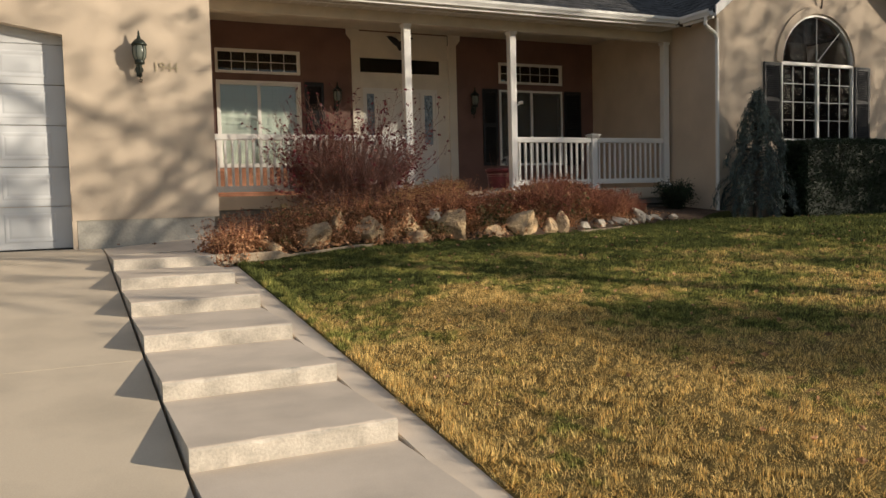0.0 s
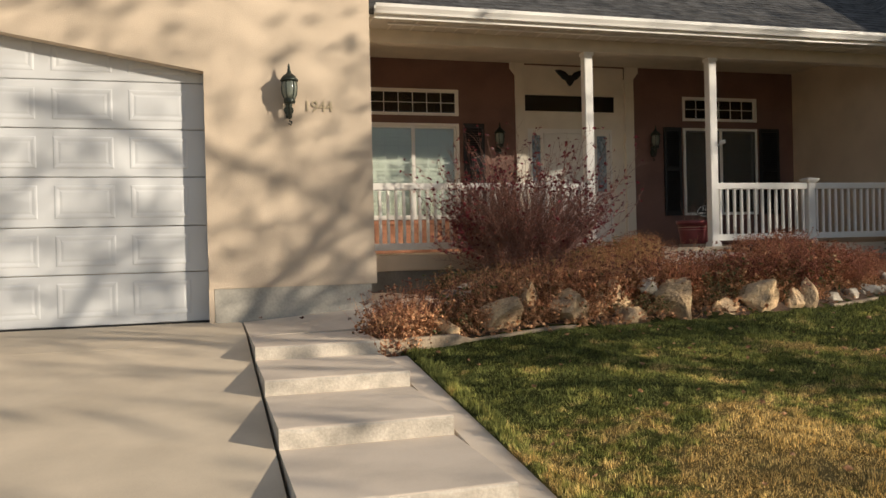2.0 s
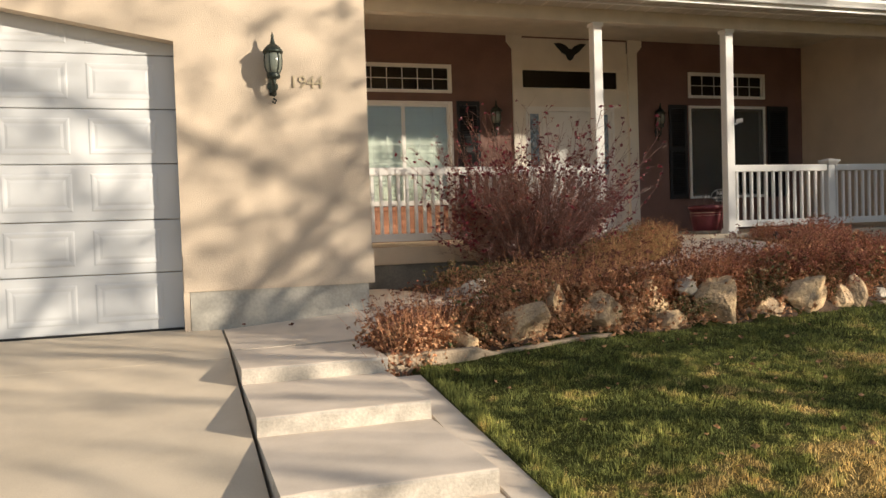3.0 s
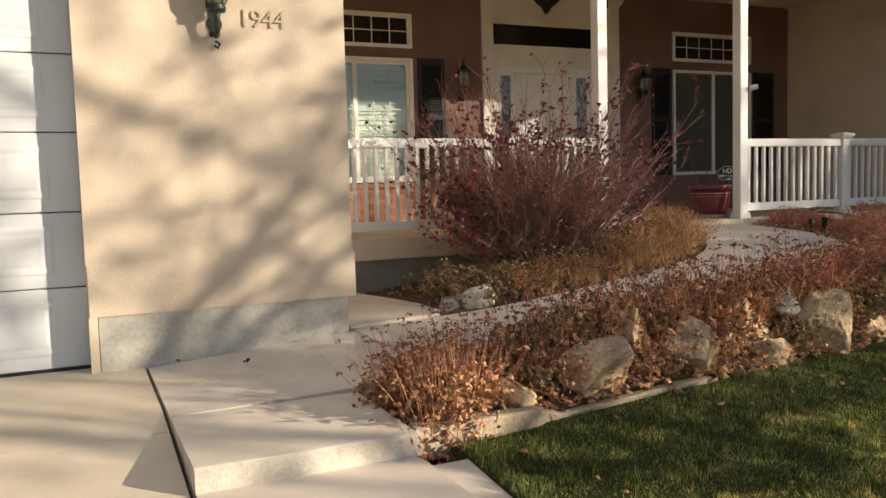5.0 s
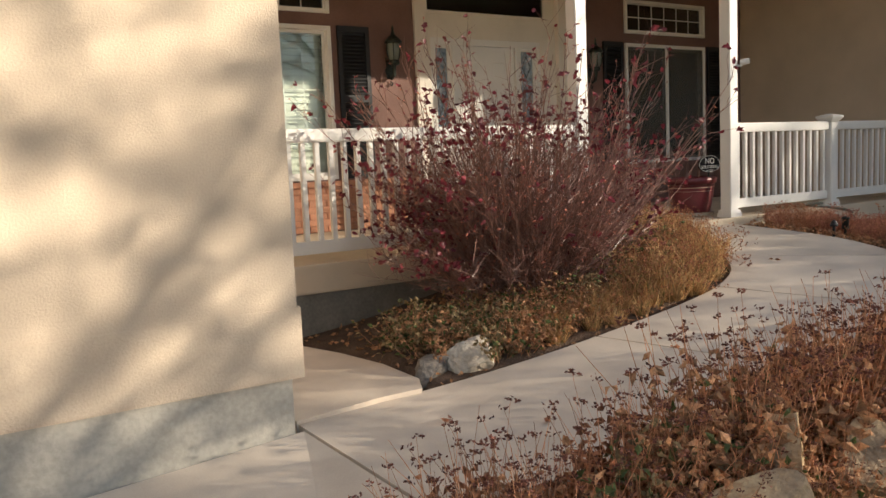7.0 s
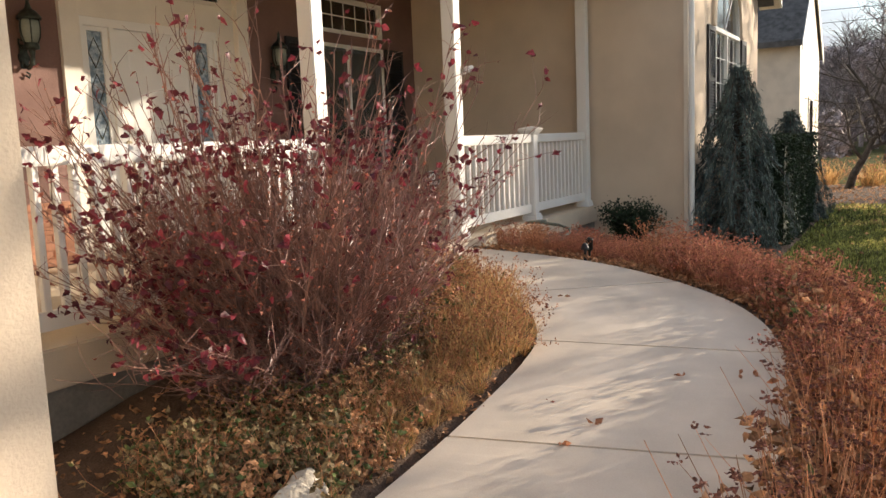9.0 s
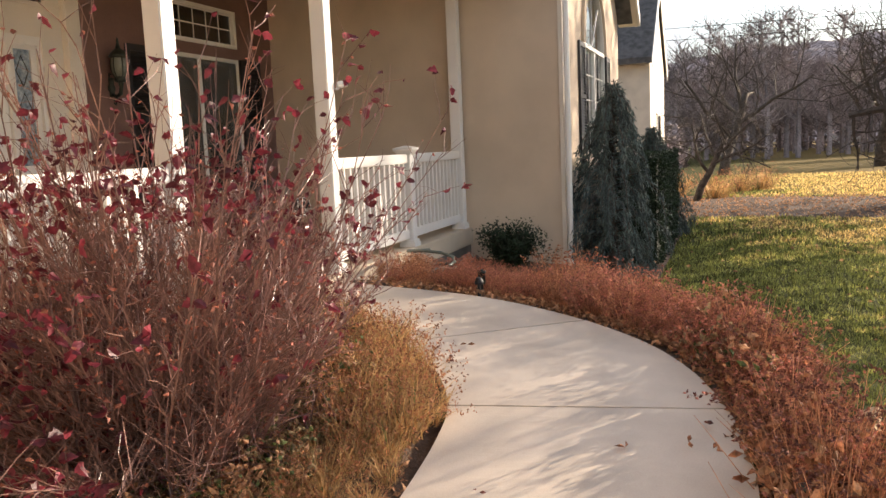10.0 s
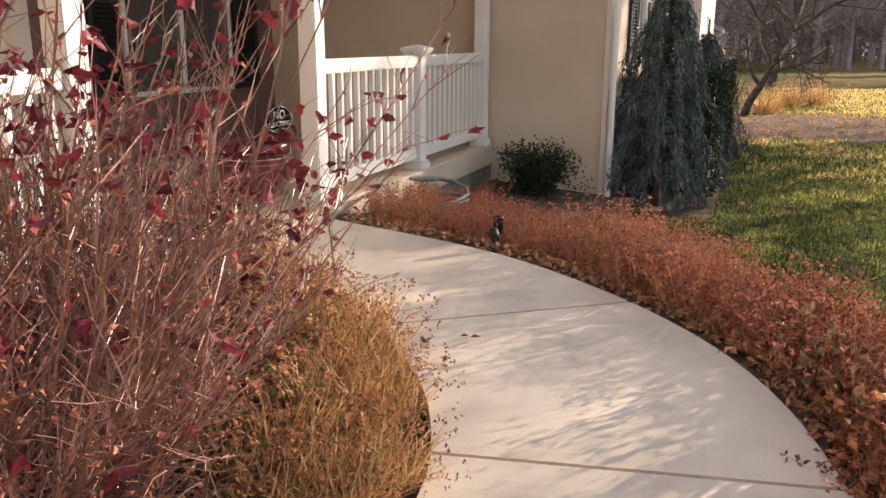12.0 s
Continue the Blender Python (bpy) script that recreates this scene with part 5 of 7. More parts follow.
def spirea_meshes(seed):
    """Dense fine red-orange twigs with small rust leaves along them."""
    r = random.Random(seed)
    st, lf, lo = Acc(), Acc(), Acc()
    for _ in range(60):
        an, rad = r.uniform(0, 6.283), r.uniform(0, 0.12)
        pts, d = stem_into(st, (rad * math.cos(an), rad * math.sin(an), 0), (0.75 * math.cos(an) * rad / 0.12 + r.gauss(0, 0.15), 0.75 * math.sin(an) * rad / 0.12 + r.gauss(0, 0.15), 1), r.uniform(0.26, 0.44), 0.0028, r, 0.16)
        for q in pts[1:]:
            for _ in range(2):
                p2, d2 = stem_into(st, q, (r.gauss(0, 0.45), r.gauss(0, 0.45), 0.9), r.uniform(0.05, 0.11), 0.0018, r, 0.2, 2)
                for _ in range(2):
                    leaf_into(lf, p2[-1], (r.gauss(0, 1), r.gauss(0, 1), r.uniform(-0.3, 0.8)), r.uniform(0.016, 0.034), r, 0.5)
                if r.random() < 0.35:
                    leaf_into(lf, p2[1], (r.gauss(0, 1), r.gauss(0, 1), r.uniform(-0.6, 0.8)), r.uniform(0.016, 0.028), r, 0.5)
    for _ in range(44):
        an, rad = r.uniform(0, 6.283), r.uniform(0.08, 0.26)
        leaf_into(lo, (rad * math.cos(an), rad * math.sin(an), r.uniform(0.0, 0.05)), (r.gauss(0, 1), r.gauss(0, 1), r.gauss(0, 0.3)), r.uniform(0.04, 0.1), r, 0.6)
    return st.mesh("twig_growth", TWIG_TAN if seed % 5 < 2 else TWIG_RUST), lf.mesh("foliage", LEAF_PINK if seed % 2 == 0 else LEAF_RUST), lo.mesh("fallen_foliage", LEAF_TAN)


def leafy_meshes(seed):
    """Low dry undergrowth: short stems buried in curled leaves, some still green."""
    r = random.Random(seed)
    st, lf, gr = Acc(), Acc(), Acc()
    for _ in range(40):
        an, rad = r.uniform(0, 6.283), r.uniform(0, 0.16)
        pts, d = stem_into(st, (rad * math.cos(an), rad * math.sin(an), 0), (math.cos(an) * rad * 4 + r.gauss(0, 0.2), math.sin(an) * rad * 4 + r.gauss(0, 0.2), 0.9), r.uniform(0.12, 0.34), 0.0026, r, 0.25)
        for q in pts[1:]:
            for _ in range(3):
                leaf_into(gr if r.random() < 0.22 else lf, q, (r.gauss(0, 1), r.gauss(0, 1), r.gauss(0, 0.6)), r.uniform(0.025, 0.055), r, 0.7)
    return st.mesh("stem_growth", TWIG_TAN), lf.mesh("dry_foliage", LEAF_TAN if seed % 2 else LEAF_OLIVE), gr.mesh("green_foliage", GREEN_LOW)


def mound_meshes(seed):
    """A rounded bush: forked twigs inside, small rust leaves thick over its shell."""
    r = random.Random(seed)
    st, lf, dk = Acc(), Acc(), Acc()
    for _ in range(110):
        an, up = r.uniform(0, 6.283), r.random() ** 0.7
        d = Vector((math.cos(an) * math.sqrt(1 - up * up), math.sin(an) * math.sqrt(1 - up * up), 0.25 + up)).normalized()
        reach = r.uniform(0.36, 0.52) * (0.8 + 0.2 * noise.noise(d * 2.5 + Vector((seed, 0, 0))))
        pts, _ = stem_into(st, (r.gauss(0, 0.04), r.gauss(0, 0.04), 0), d, reach, 0.0032, r, 0.12, 4)
        for q in pts[2:]:
            for _ in range(3):
                p2, _ = stem_into(st, q, d + Vector((r.gauss(0, 0.6), r.gauss(0, 0.6), r.gauss(0.1, 0.5))), r.uniform(0.05, 0.11), 0.0018, r, 0.2, 2)
                for w in p2[1:]:
                    for _ in range(2):
                        leaf_into(lf if r.random() < 0.7 else dk, w, (r.gauss(0, 1), r.gauss(0, 1), r.gauss(0.2, 0.7)), r.uniform(0.018, 0.036), r, 0.5)
    return st.mesh("twig_growth", TWIG_RUST), lf.mesh("foliage", LEAF_RUST if seed % 2 else LEAF_PINK), dk.mesh("dark_foliage", SEED)


def grass_meshes(seed):
    """A tussock of dry arching blades."""
    r = random.Random(seed)
    st, lo, gr = Acc(), Acc(), Acc()
    for i in range(170):
        an, rad = r.uniform(0, 6.283), r.uniform(0, 0.09)
        a = gr if r.random() < 0.05 else st
        p = Vector((rad * math.cos(an), rad * math.sin(an), 0))
        d = Vector((0.5 * math.cos(an) + r.gauss(0, 0.3), 0.5 * math.sin(an) + r.gauss(0, 0.3), 1)).normalized()
        h = r.uniform(0.14, 0.36)
        s = d.cross(Vector((0, 0, 1))).normalized() * 0.0035
        q = p + d * h * 0.6
        t = q + (d + Vector((r.gauss(0, 0.3), r.gauss(0, 0.3), -0.4))).normalized() * h * 0.5
        k = len(a.v)
        a.v += [tuple(p - s), tuple(p + s), tuple(q + s), tuple(q - s), tuple(t)]
        a.f += [(k, k + 1, k + 2, k + 3), (k + 3, k + 2, k + 4)]
        if r.random() < 0.5:
            for _ in range(3):
                leaf_into(lo, t + Vector((r.gauss(0, 0.008), r.gauss(0, 0.008), r.gauss(0, 0.008))), (r.gauss(0, 1), r.gauss(0, 1), r.gauss(0, 1)), 0.02, r, 0.5)
    return st.mesh("blade_growth", STRAW), gr.mesh("green_blade_growth", GREEN_LOW), lo.mesh("seed_growth", LEAF_RUST)


def plant_set(name, label, category, group, meshes, spots, r, size=(0.85, 1.2), lean=0.0):
    for x, y, k in spots:
        z = land(x, y)
        t = thing(name, label, category, (x, y, z - 0.012), group=group)
        s = r.uniform(*size) * k
        t.matrix_world = pose(x, y, z - 0.012, lean + r.uniform(-6, 6), r.uniform(-6, 6)) @ pose(0, 0, 0, 0, 0, r.uniform(0, 360)) @ Matrix.Diagonal((s, s, s, 1))
        for me in r.choice(meshes):
            part(me.name.split(".")[0], me, None, t)["kind"] = "stuff"


def curb_gap(x, y):
    """How far behind the curb line a point lies."""
    return y - float(np.interp(x, [q[0] for q in CURB], [q[1] for q in CURB]))


def scatter_in(ring, r, gap, keep, tries=9000):
    """Random points in a ring, no two nearer than the gap."""
    x0, x1 = min(p[0] for p in ring), max(p[0] for p in ring)
    y0, y1 = min(p[1] for p in ring), max(p[1] for p in ring)
    xs = np.array([r.uniform(x0, x1) for _ in range(tries)])
    ys = np.array([r.uniform(y0, y1) for _ in range(tries)])
    ok = inside(xs, ys, ring)
    d1, _ = nearest(xs, ys, outer_line)
    d2, _ = nearest(xs, ys, inner_line)
    got = []
    for x, y, o, a, b in zip(xs, ys, ok, d1, d2):
        if o and keep(x, y, a, b) and all((x - p[0]) ** 2 + (y - p[1]) ** 2 > gap * gap for p in got):
            got.append((float(x), float(y), 1.0))
    return got


rp = random.Random(5)
sedums = [sedum_meshes(i) for i in range(5)]
spireas = [spirea_meshes(20 + i) for i in range(5)]
tussocks = [grass_meshes(40 + i) for i in range(5)]
leafies = [leafy_meshes(60 + i) for i in range(4)]
spots = scatter_in(outer_bed, rp, 0.138, lambda x, y, a, b: x < 2.9 and a > (0.10 if x < 0.3 else 0.19) and (curb_gap(x, y) > 0.28 or x < 0.1))
plant_set("stonecrop_clump", "dry stonecrop clump with rust stems and dark seed heads", "plant", "dry stonecrop in the outer bed", sedums, [(x, y, 1.32 if x > 1.1 else 1.06) for x, y, _ in spots], rp, (0.85, 1.15))
spots = scatter_in(outer_bed, rp, 0.20, lambda x, y, a, b: x > 2.7 and a > 0.22 and x < 7.6 and y < 1.75 and curb_gap(x, y) > 0.28)
plant_set("spirea_bush", "low dense bush of rust-orange twigs and small dry leaves", "bush", "rust bushes in the outer bed", spireas, [(x, y, 0.6 if y > 0.2 else 0.95) for x, y, _ in spots], rp, (0.65, 1.12))
spots = scatter_in(outer_bed, rp, 0.14, lambda x, y, a, b: x < 4.8 and 0.09 < curb_gap(x, y) < 0.36 and all(math.hypot(x - q[0], (y - q[1]) * 0.8) > q[2] * 0.36 for q in BOULDERS))
plant_set("stonecrop_clump", "low dry stonecrop spilling between the boulders", "plant", "dry stonecrop in the outer bed", leafies + sedums[:2], spots, rp, (0.6, 0.8))
# stems that hang forward over the boulders, and clumps wedged between them
spots = scatter_in(outer_bed, rp, 0.19, lambda x, y, a, b: 0.3 < x < 5.0 and 0.33 < curb_gap(x, y) < 0.5)
plant_set("stonecrop_clump", "dry stonecrop hanging forward over the bed boulders", "plant", "dry stonecrop in the outer bed", sedums + leafies, spots, rp, (1.05, 1.35), 27)
mounds = [mound_meshes(80 + i) for i in range(4)]
spots = [(3.3, -1.5, 0.75), (3.75, -1.42, 0.85), (4.2, -1.36, 0.9), (4.6, -1.28, 1.0), (5.0, -1.14, 1.1), (5.35, -0.95, 0.9), (2.3, -1.58, 0.6)]
plant_set("barberry_bush", "rounded leafy rust-red bush behind the bed boulders", "bush", "rust mounds in the outer bed", mounds, spots, rp, (0.9, 1.1))
spots = scatter_in(inner_bed, rp, 0.15, lambda x, y, a, b: 0.10 < b < 0.52 and x > 1.75)
plant_set("grass_tussock", "tussock of dry straw-orange grass beside the walk", "grass", "dry tussocks in the inner bed", tussocks, [(x, y, 0.65 if x < 2.7 else 0.95) for x, y, _ in spots], rp, (0.75, 1.1))
spots = scatter_in(inner_bed, rp, 0.155, lambda x, y, a, b: (b > 0.45 or x < 1.8) and x > 1.0 and y < 1.2 and b > 0.12 and math.hypot(x - 1.2, y - 0.28) > 0.2)
plant_set("stonecrop_clump", "low dry undergrowth clump with curled brown leaves", "plant", "dry undergrowth below the shrub", leafies, spots, rp, (0.6, 1.0))

# litter of dry leaves on the beds, thick along the walk's outer edge and behind the curb
lit = Acc()
for _ in range(2000):
    if rp.random() < 0.4:
        q = walk_lines[rp.randrange(22, len(walk_lines) - 1)]
        x, y = q[2] + rp.uniform(0.02, 0.22), q[3] - rp.uniform(0.0, 0.2)
    else:
        q = CURB[rp.randrange(2, 30)]
        x, y = q[0] + rp.uniform(-0.1, 0.1), q[1] + rp.uniform(-0.05, 0.36)
    leaf_into(lit, (x, y, land(x, y) + rp.uniform(0.005, 0.06)), (rp.gauss(0, 1), rp.gauss(0, 1), rp.gauss(0, 0.4)), rp.uniform(0.04, 0.085), rp, 0.6)
lx = np.array([rp.uniform(-0.4, 8.5) for _ in range(5200)])
ly = np.array([rp.uniform(-2.1, 1.9) for _ in range(5200)])
for x, y, ok in zip(lx.tolist(), ly.tolist(), inside(lx, ly, outer_bed) | inside(lx, ly, inner_bed)):
    if ok:
        leaf_into(lit, (x, y, land(x, y) + rp.uniform(0.004, 0.03)), (rp.gauss(0, 1), rp.gauss(0, 1), rp.gauss(0, 0.25)), rp.uniform(0.03, 0.075), rp, 0.5)
solid("leaf_litter", lit, LEAF_TAN, "curled brown leaf litter lying on the mulch", "leaves", "stuff")


def big_shrub(x, y, z, seed):
    """A many-stemmed shrub, wider than high, its last dark red leaves at the tips."""
    r = random.Random(seed)
    s = thing("ninebark_shrub", "large twiggy shrub with thin brown stems and sparse dark red leaves", "shrub", (x, y, z))
    st, tw, lf, dr = Acc(), Acc(), Acc(), Acc()
    for _ in range(290):
        an, rad = r.uniform(0, 6.283), r.uniform(0.0, 0.42)
        lean = 0.08 + 0.85 * r.random() ** 0.8 if r.random() < 0.78 else r.uniform(0.8, 1.35)
        d = Vector((lean * math.cos(an) * 1.15, lean * math.sin(an) * 0.75, 1)).normalized()
        tall = r.random() < 0.24
        length = (1.5 if lean < 0.6 else 1.45 if lean < 1.1 else 1.2) * (r.uniform(1.15, 1.38) if tall else r.uniform(0.6, 1.0))
        pts, _ = stem_into(st, (rad * math.cos(an), 0.8 * rad * math.sin(an), -0.02), d, length, 0.0058, r, 0.15, 5, -0.05)
        for k in range(1, 6):
            for _ in range((3 if k > 3 else 6) if tall else 10 if k < 5 else 6):
                q = pts[k - 1].lerp(pts[k], r.random())
                dd = (pts[k] - pts[k - 1]).normalized()
                p2, _ = stem_into(tw, q, dd + Vector((r.gauss(0, 0.42), r.gauss(0, 0.42), r.gauss(0.25, 0.35))), r.uniform(0.12, 0.34), 0.0027, r, 0.28, 3)
                if r.random() < 0.55:
                    p3, _ = stem_into(tw, p2[1], (r.gauss(0, 0.7), r.gauss(0, 0.7), 0.6), r.uniform(0.08, 0.2), 0.0017, r, 0.2, 2)
                if r.random() < 0.5:
                    leaf_into(dr, p2[r.choice((1, 2, 3))], (r.gauss(0, 1), r.gauss(0, 1), -0.4), r.uniform(0.018, 0.035), r, 0.7)
                high = p2[-1].z > 1.2 or abs(p2[-1].x) > 0.78
                if r.random() < (0.7 if high else 0.045):
                    for _ in range(r.choice((1, 2, 3))):
                        broad_leaf_into(lf, p2[r.choice((2, 3))], (r.gauss(0, 1), r.gauss(0, 1), r.gauss(-0.4, 0.6)), r.uniform(0.028, 0.055), r)
    # short low branches that thicken the foot
    for _ in range(110):
        an, lean = r.uniform(0, 6.283), r.uniform(0.9, 2.4)
        pts, _ = stem_into(st, (r.gauss(0, 0.22), r.gauss(0, 0.16), 0), (lean * math.cos(an) * 1.1, lean * math.sin(an) * 0.8, 1), r.uniform(0.45, 0.85), 0.004, r, 0.2, 4)
        for k in range(1, 5):
            for _ in range(7):
                stem_into(tw, pts[k - 1].lerp(pts[k], r.random()), (r.gauss(0, 0.7), r.gauss(0, 0.7), r.gauss(0.5, 0.5)), r.uniform(0.1, 0.28), 0.0022, r, 0.3, 3)
    for nm, acc, mt, lb in (("stem_growth", st, TWIG, ""), ("twig_growth", tw, TWIG, ""), ("red_foliage", lf, LEAF_RED, "dark red leaves"), ("dry_foliage", dr, LEAF_PINK, "small pinkish dry leaves")):
        part(nm, acc, mt, s, lb)["kind"] = "stuff"
    return s


big_shrub(2.32, 1.14, land(2.32, 1.14) - 0.02, 3)
# a low dark evergreen ball by the wing wall
ev = thing("juniper_bush", "low dark green evergreen bush by the wing wall", "bush", (9.2, 1.35, land(9.2, 1.35) - 0.02))
a, b, r = Acc(), Acc(), random.Random(8)
for _ in range(130):
    an = r.uniform(0, 6.283)
    pts, d = stem_into(b, (0, 0, 0), (0.8 * math.cos(an) * r.random() ** 0.5, 0.8 * math.sin(an) * r.random() ** 0.5, 0.8), r.uniform(0.3, 0.6), 0.004, r, 0.2)
    for q in pts[1:]:
        for _ in range(16):
            leaf_into(a, q + Vector((r.gauss(0, 0.05), r.gauss(0, 0.05), r.gauss(0, 0.05))), (r.gauss(0, 1), r.gauss(0, 1), 0.6), 0.04, r, 0.3)
part("branch_growth", b, BARK, ev)
part("foliage", a, HEDGE_LEAF, ev)


def weeping_spruce(x, y, z, h, seed):
    """A narrow conifer whose boughs hang in curtains of needles."""
    r = random.Random(seed)
    s = thing("weeping_spruce", "weeping blue-green spruce with drooping boughs by the wing", "tree", (x, y, z))
    trunk = [(0, 0, 0), (0.03, 0.02, h * 0.4), (-0.02, 0.0, h * 0.75), (0.03, -0.03, h * 0.93), (0.10, -0.02, h)]
    part("trunk", Acc().tube(trunk, [0.07, 0.055, 0.035, 0.016, 0.006], 7), BARK, s)
    bo, nd = Acc(), Acc()
    n = 105
    for i in range(n):
        f = (i + 0.5) / n
        zz = h * (0.10 + 0.86 * f)
        reach = (0.70 * (1 - f) ** 0.5 + 0.06) * r.uniform(0.5, 1.2)
        an = i * 2.399 + r.gauss(0, 0.2)
        o = Vector((math.cos(an), math.sin(an), 0))
        p0 = Vector((0, 0, zz))
        drop = min(zz * 0.8, r.uniform(0.3, 0.8) * (1.2 - 0.5 * f))
        pts = [p0, p0 + o * reach * 0.55 + Vector((0, 0, 0.05)), p0 + o * reach * 0.9 - Vector((0, 0, drop * 0.3)), p0 + o * reach - Vector((0, 0, drop * 0.7)), p0 + o * reach * 1.02 - Vector((0, 0, drop))]
        bo.tube(pts, [0.012, 0.010, 0.007, 0.005, 0.002], 4)
        for j in range(4):
            for m in range(40):
                q = pts[j].lerp(pts[j + 1], r.random()) + Vector((r.gauss(0, 0.025), r.gauss(0, 0.025), r.gauss(0, 0.02)))
                d = (pts[j + 1] - pts[j]).normalized() + Vector((r.gauss(0, 0.5), r.gauss(0, 0.5), r.gauss(-0.5, 0.4)))
                d.normalize()
                sd = d.cross(Vector((r.gauss(0, 1), r.gauss(0, 1), r.gauss(0, 1)))).normalized() * 0.007
                L = r.uniform(0.05, 0.11)
                k = len(nd.v)
                nd.v += [tuple(q - sd), tuple(q + sd), tuple(q + d * L)]
                nd.f.append((k, k + 1, k + 2))
    part("bough_growth", bo, BARK, s)
    part("needle_foliage", nd, SPRUCE, s)
    return s


weeping_spruce(10.22, 0.22, -0.22, 2.55, 4)
weeping_spruce(14.75, 0.1, -0.22, 2.0, 9)


def leafy_hedge(x0, x1, y0, y1, z0, z1, seed, count, ivy=False):
    """A clipped hedge: twig frame inside, leaves thick at its faces."""
    r = random.Random(seed)
    h = thing("hedge", "dark green clipped hedge below the arched window", "hedge", ((x0 + x1) / 2, (y0 + y1) / 2, z0))
    lf, core = Acc(), Acc()
    w, d, t = (x1 - x0) / 2, (y1 - y0) / 2, z1 - z0
    for _ in range(count):
        face = r.random()
        px, py, pz = r.uniform(-w, w), r.uniform(-d, d), r.uniform(0.02, t)
        if face < 0.45:
            py = -d + abs(r.gauss(0, 0.05))
        elif face < 0.62:
            px = -w + abs(r.gauss(0, 0.05))
        elif face < 0.70:
            px = w - abs(r.gauss(0, 0.05))
        else:
            pz = t - abs(r.gauss(0, 0.05))
        bump = 0.06 * noise.noise(Vector((px * 2.2, py * 2.2, pz * 2.2)))
        leaf_into(lf, (px + bump, py - bump, pz + bump), (r.gauss(0, 1), r.gauss(-0.4, 1), r.gauss(0.2, 0.8)), r.uniform(0.035, 0.06), r, 0.3)
    for _ in range(60):
        px, py = r.uniform(-w * 0.9, w * 0.9), r.uniform(-d * 0.7, d * 0.7)
        stem_into(core, (px, py, 0), (r.gauss(0, 0.15), r.gauss(0, 0.15), 1), t * 0.9, 0.012, r, 0.1)
    core.box(-w + 0.09, w - 0.09, -d + 0.09, d - 0.09, 0.05, t - 0.10)
    part("branch_growth", core, HEDGE_LEAF, h)
    part("foliage", lf, HEDGE_LEAF, h)
    return h


leafy_hedge(10.95, 14.5, -0.35, 0.55, -0.22, 1.33, 6, 15000)


# ---- bare trees ----
def bare_tree(name, label, x, y, z, height, girth, seed, spread=0.75, depth=5, kids=(5, 5, 5, 4, 3), fork=0.28, droop=0.0, mat=None, leaves=0, leaf_size=0.08, low=0.45):
    r = random.Random(seed)
    t = thing(name, label, "tree", (x, y, z))
    trunk, limbs, twigs, lf = Acc(), Acc(), Acc(), Acc()

    def grow(p, d, length, rad, level):
        segs = 4 if level < 2 else 3
        pts, rads, q, dd = [p], [rad], p, d
        for i in range(segs):
            dd = (dd + Vector((r.gauss(0, 0.17), r.gauss(0, 0.17), r.gauss(0.03 - droop * level * 0.25, 0.14)))).normalized()
            q = q + dd * (length / segs)
            pts.append(q)
            rads.append(rad * (1 - 0.55 * (i + 1) / segs))
        (trunk if level == 0 else limbs if level < 3 else twigs).tube(pts, rads, 9 if level == 0 else 6 if level == 1 else 5 if level == 2 else 3)
        if level >= depth - 1:
            if leaves and r.random() < leaves:
                for _ in range(3):
                    leaf_into(lf, pts[-1], (r.gauss(0, 1), r.gauss(0, 1), r.gauss(-0.3, 0.5)), leaf_size * r.uniform(0.7, 1.3), r, 0.3)
            return
        for i in range(kids[level]):
            f = (low + (1 - low) * (i + r.random()) / kids[level]) if level == 0 else (0.2 + 0.8 * (i + r.random()) / kids[level])
            k = min(int(f * segs), segs - 1)
            base = pts[k].lerp(pts[k + 1], f * segs - k)
            an = i * 2.4 + r.uniform(0, 1.5)
            side = dd.cross(Vector((math.cos(an), math.sin(an), 0.3))).normalized()
            nd = (dd * (1 - spread * 0.55) + side * spread + Vector((0, 0, 0.12 - droop * 0.3))).normalized()
            grow(base, nd, length * r.uniform(0.5, 0.78) * (1.25 if level == 0 else 1), rads[k] * r.uniform(0.42, 0.62), level + 1)

    grow(Vector((0, 0, -0.1)), Vector((0.04, 0.02, 1)).normalized(), height * fork * 1.6, girth, 0)
    m = mat or BARK
    part("trunk", trunk, m, t, smooth=True)
    part("limb_growth", limbs, m, t)
    part("twig_growth", twigs, m, t)
    if leaves:
        part("foliage", lf, LEAF_RUST, t)
    return t


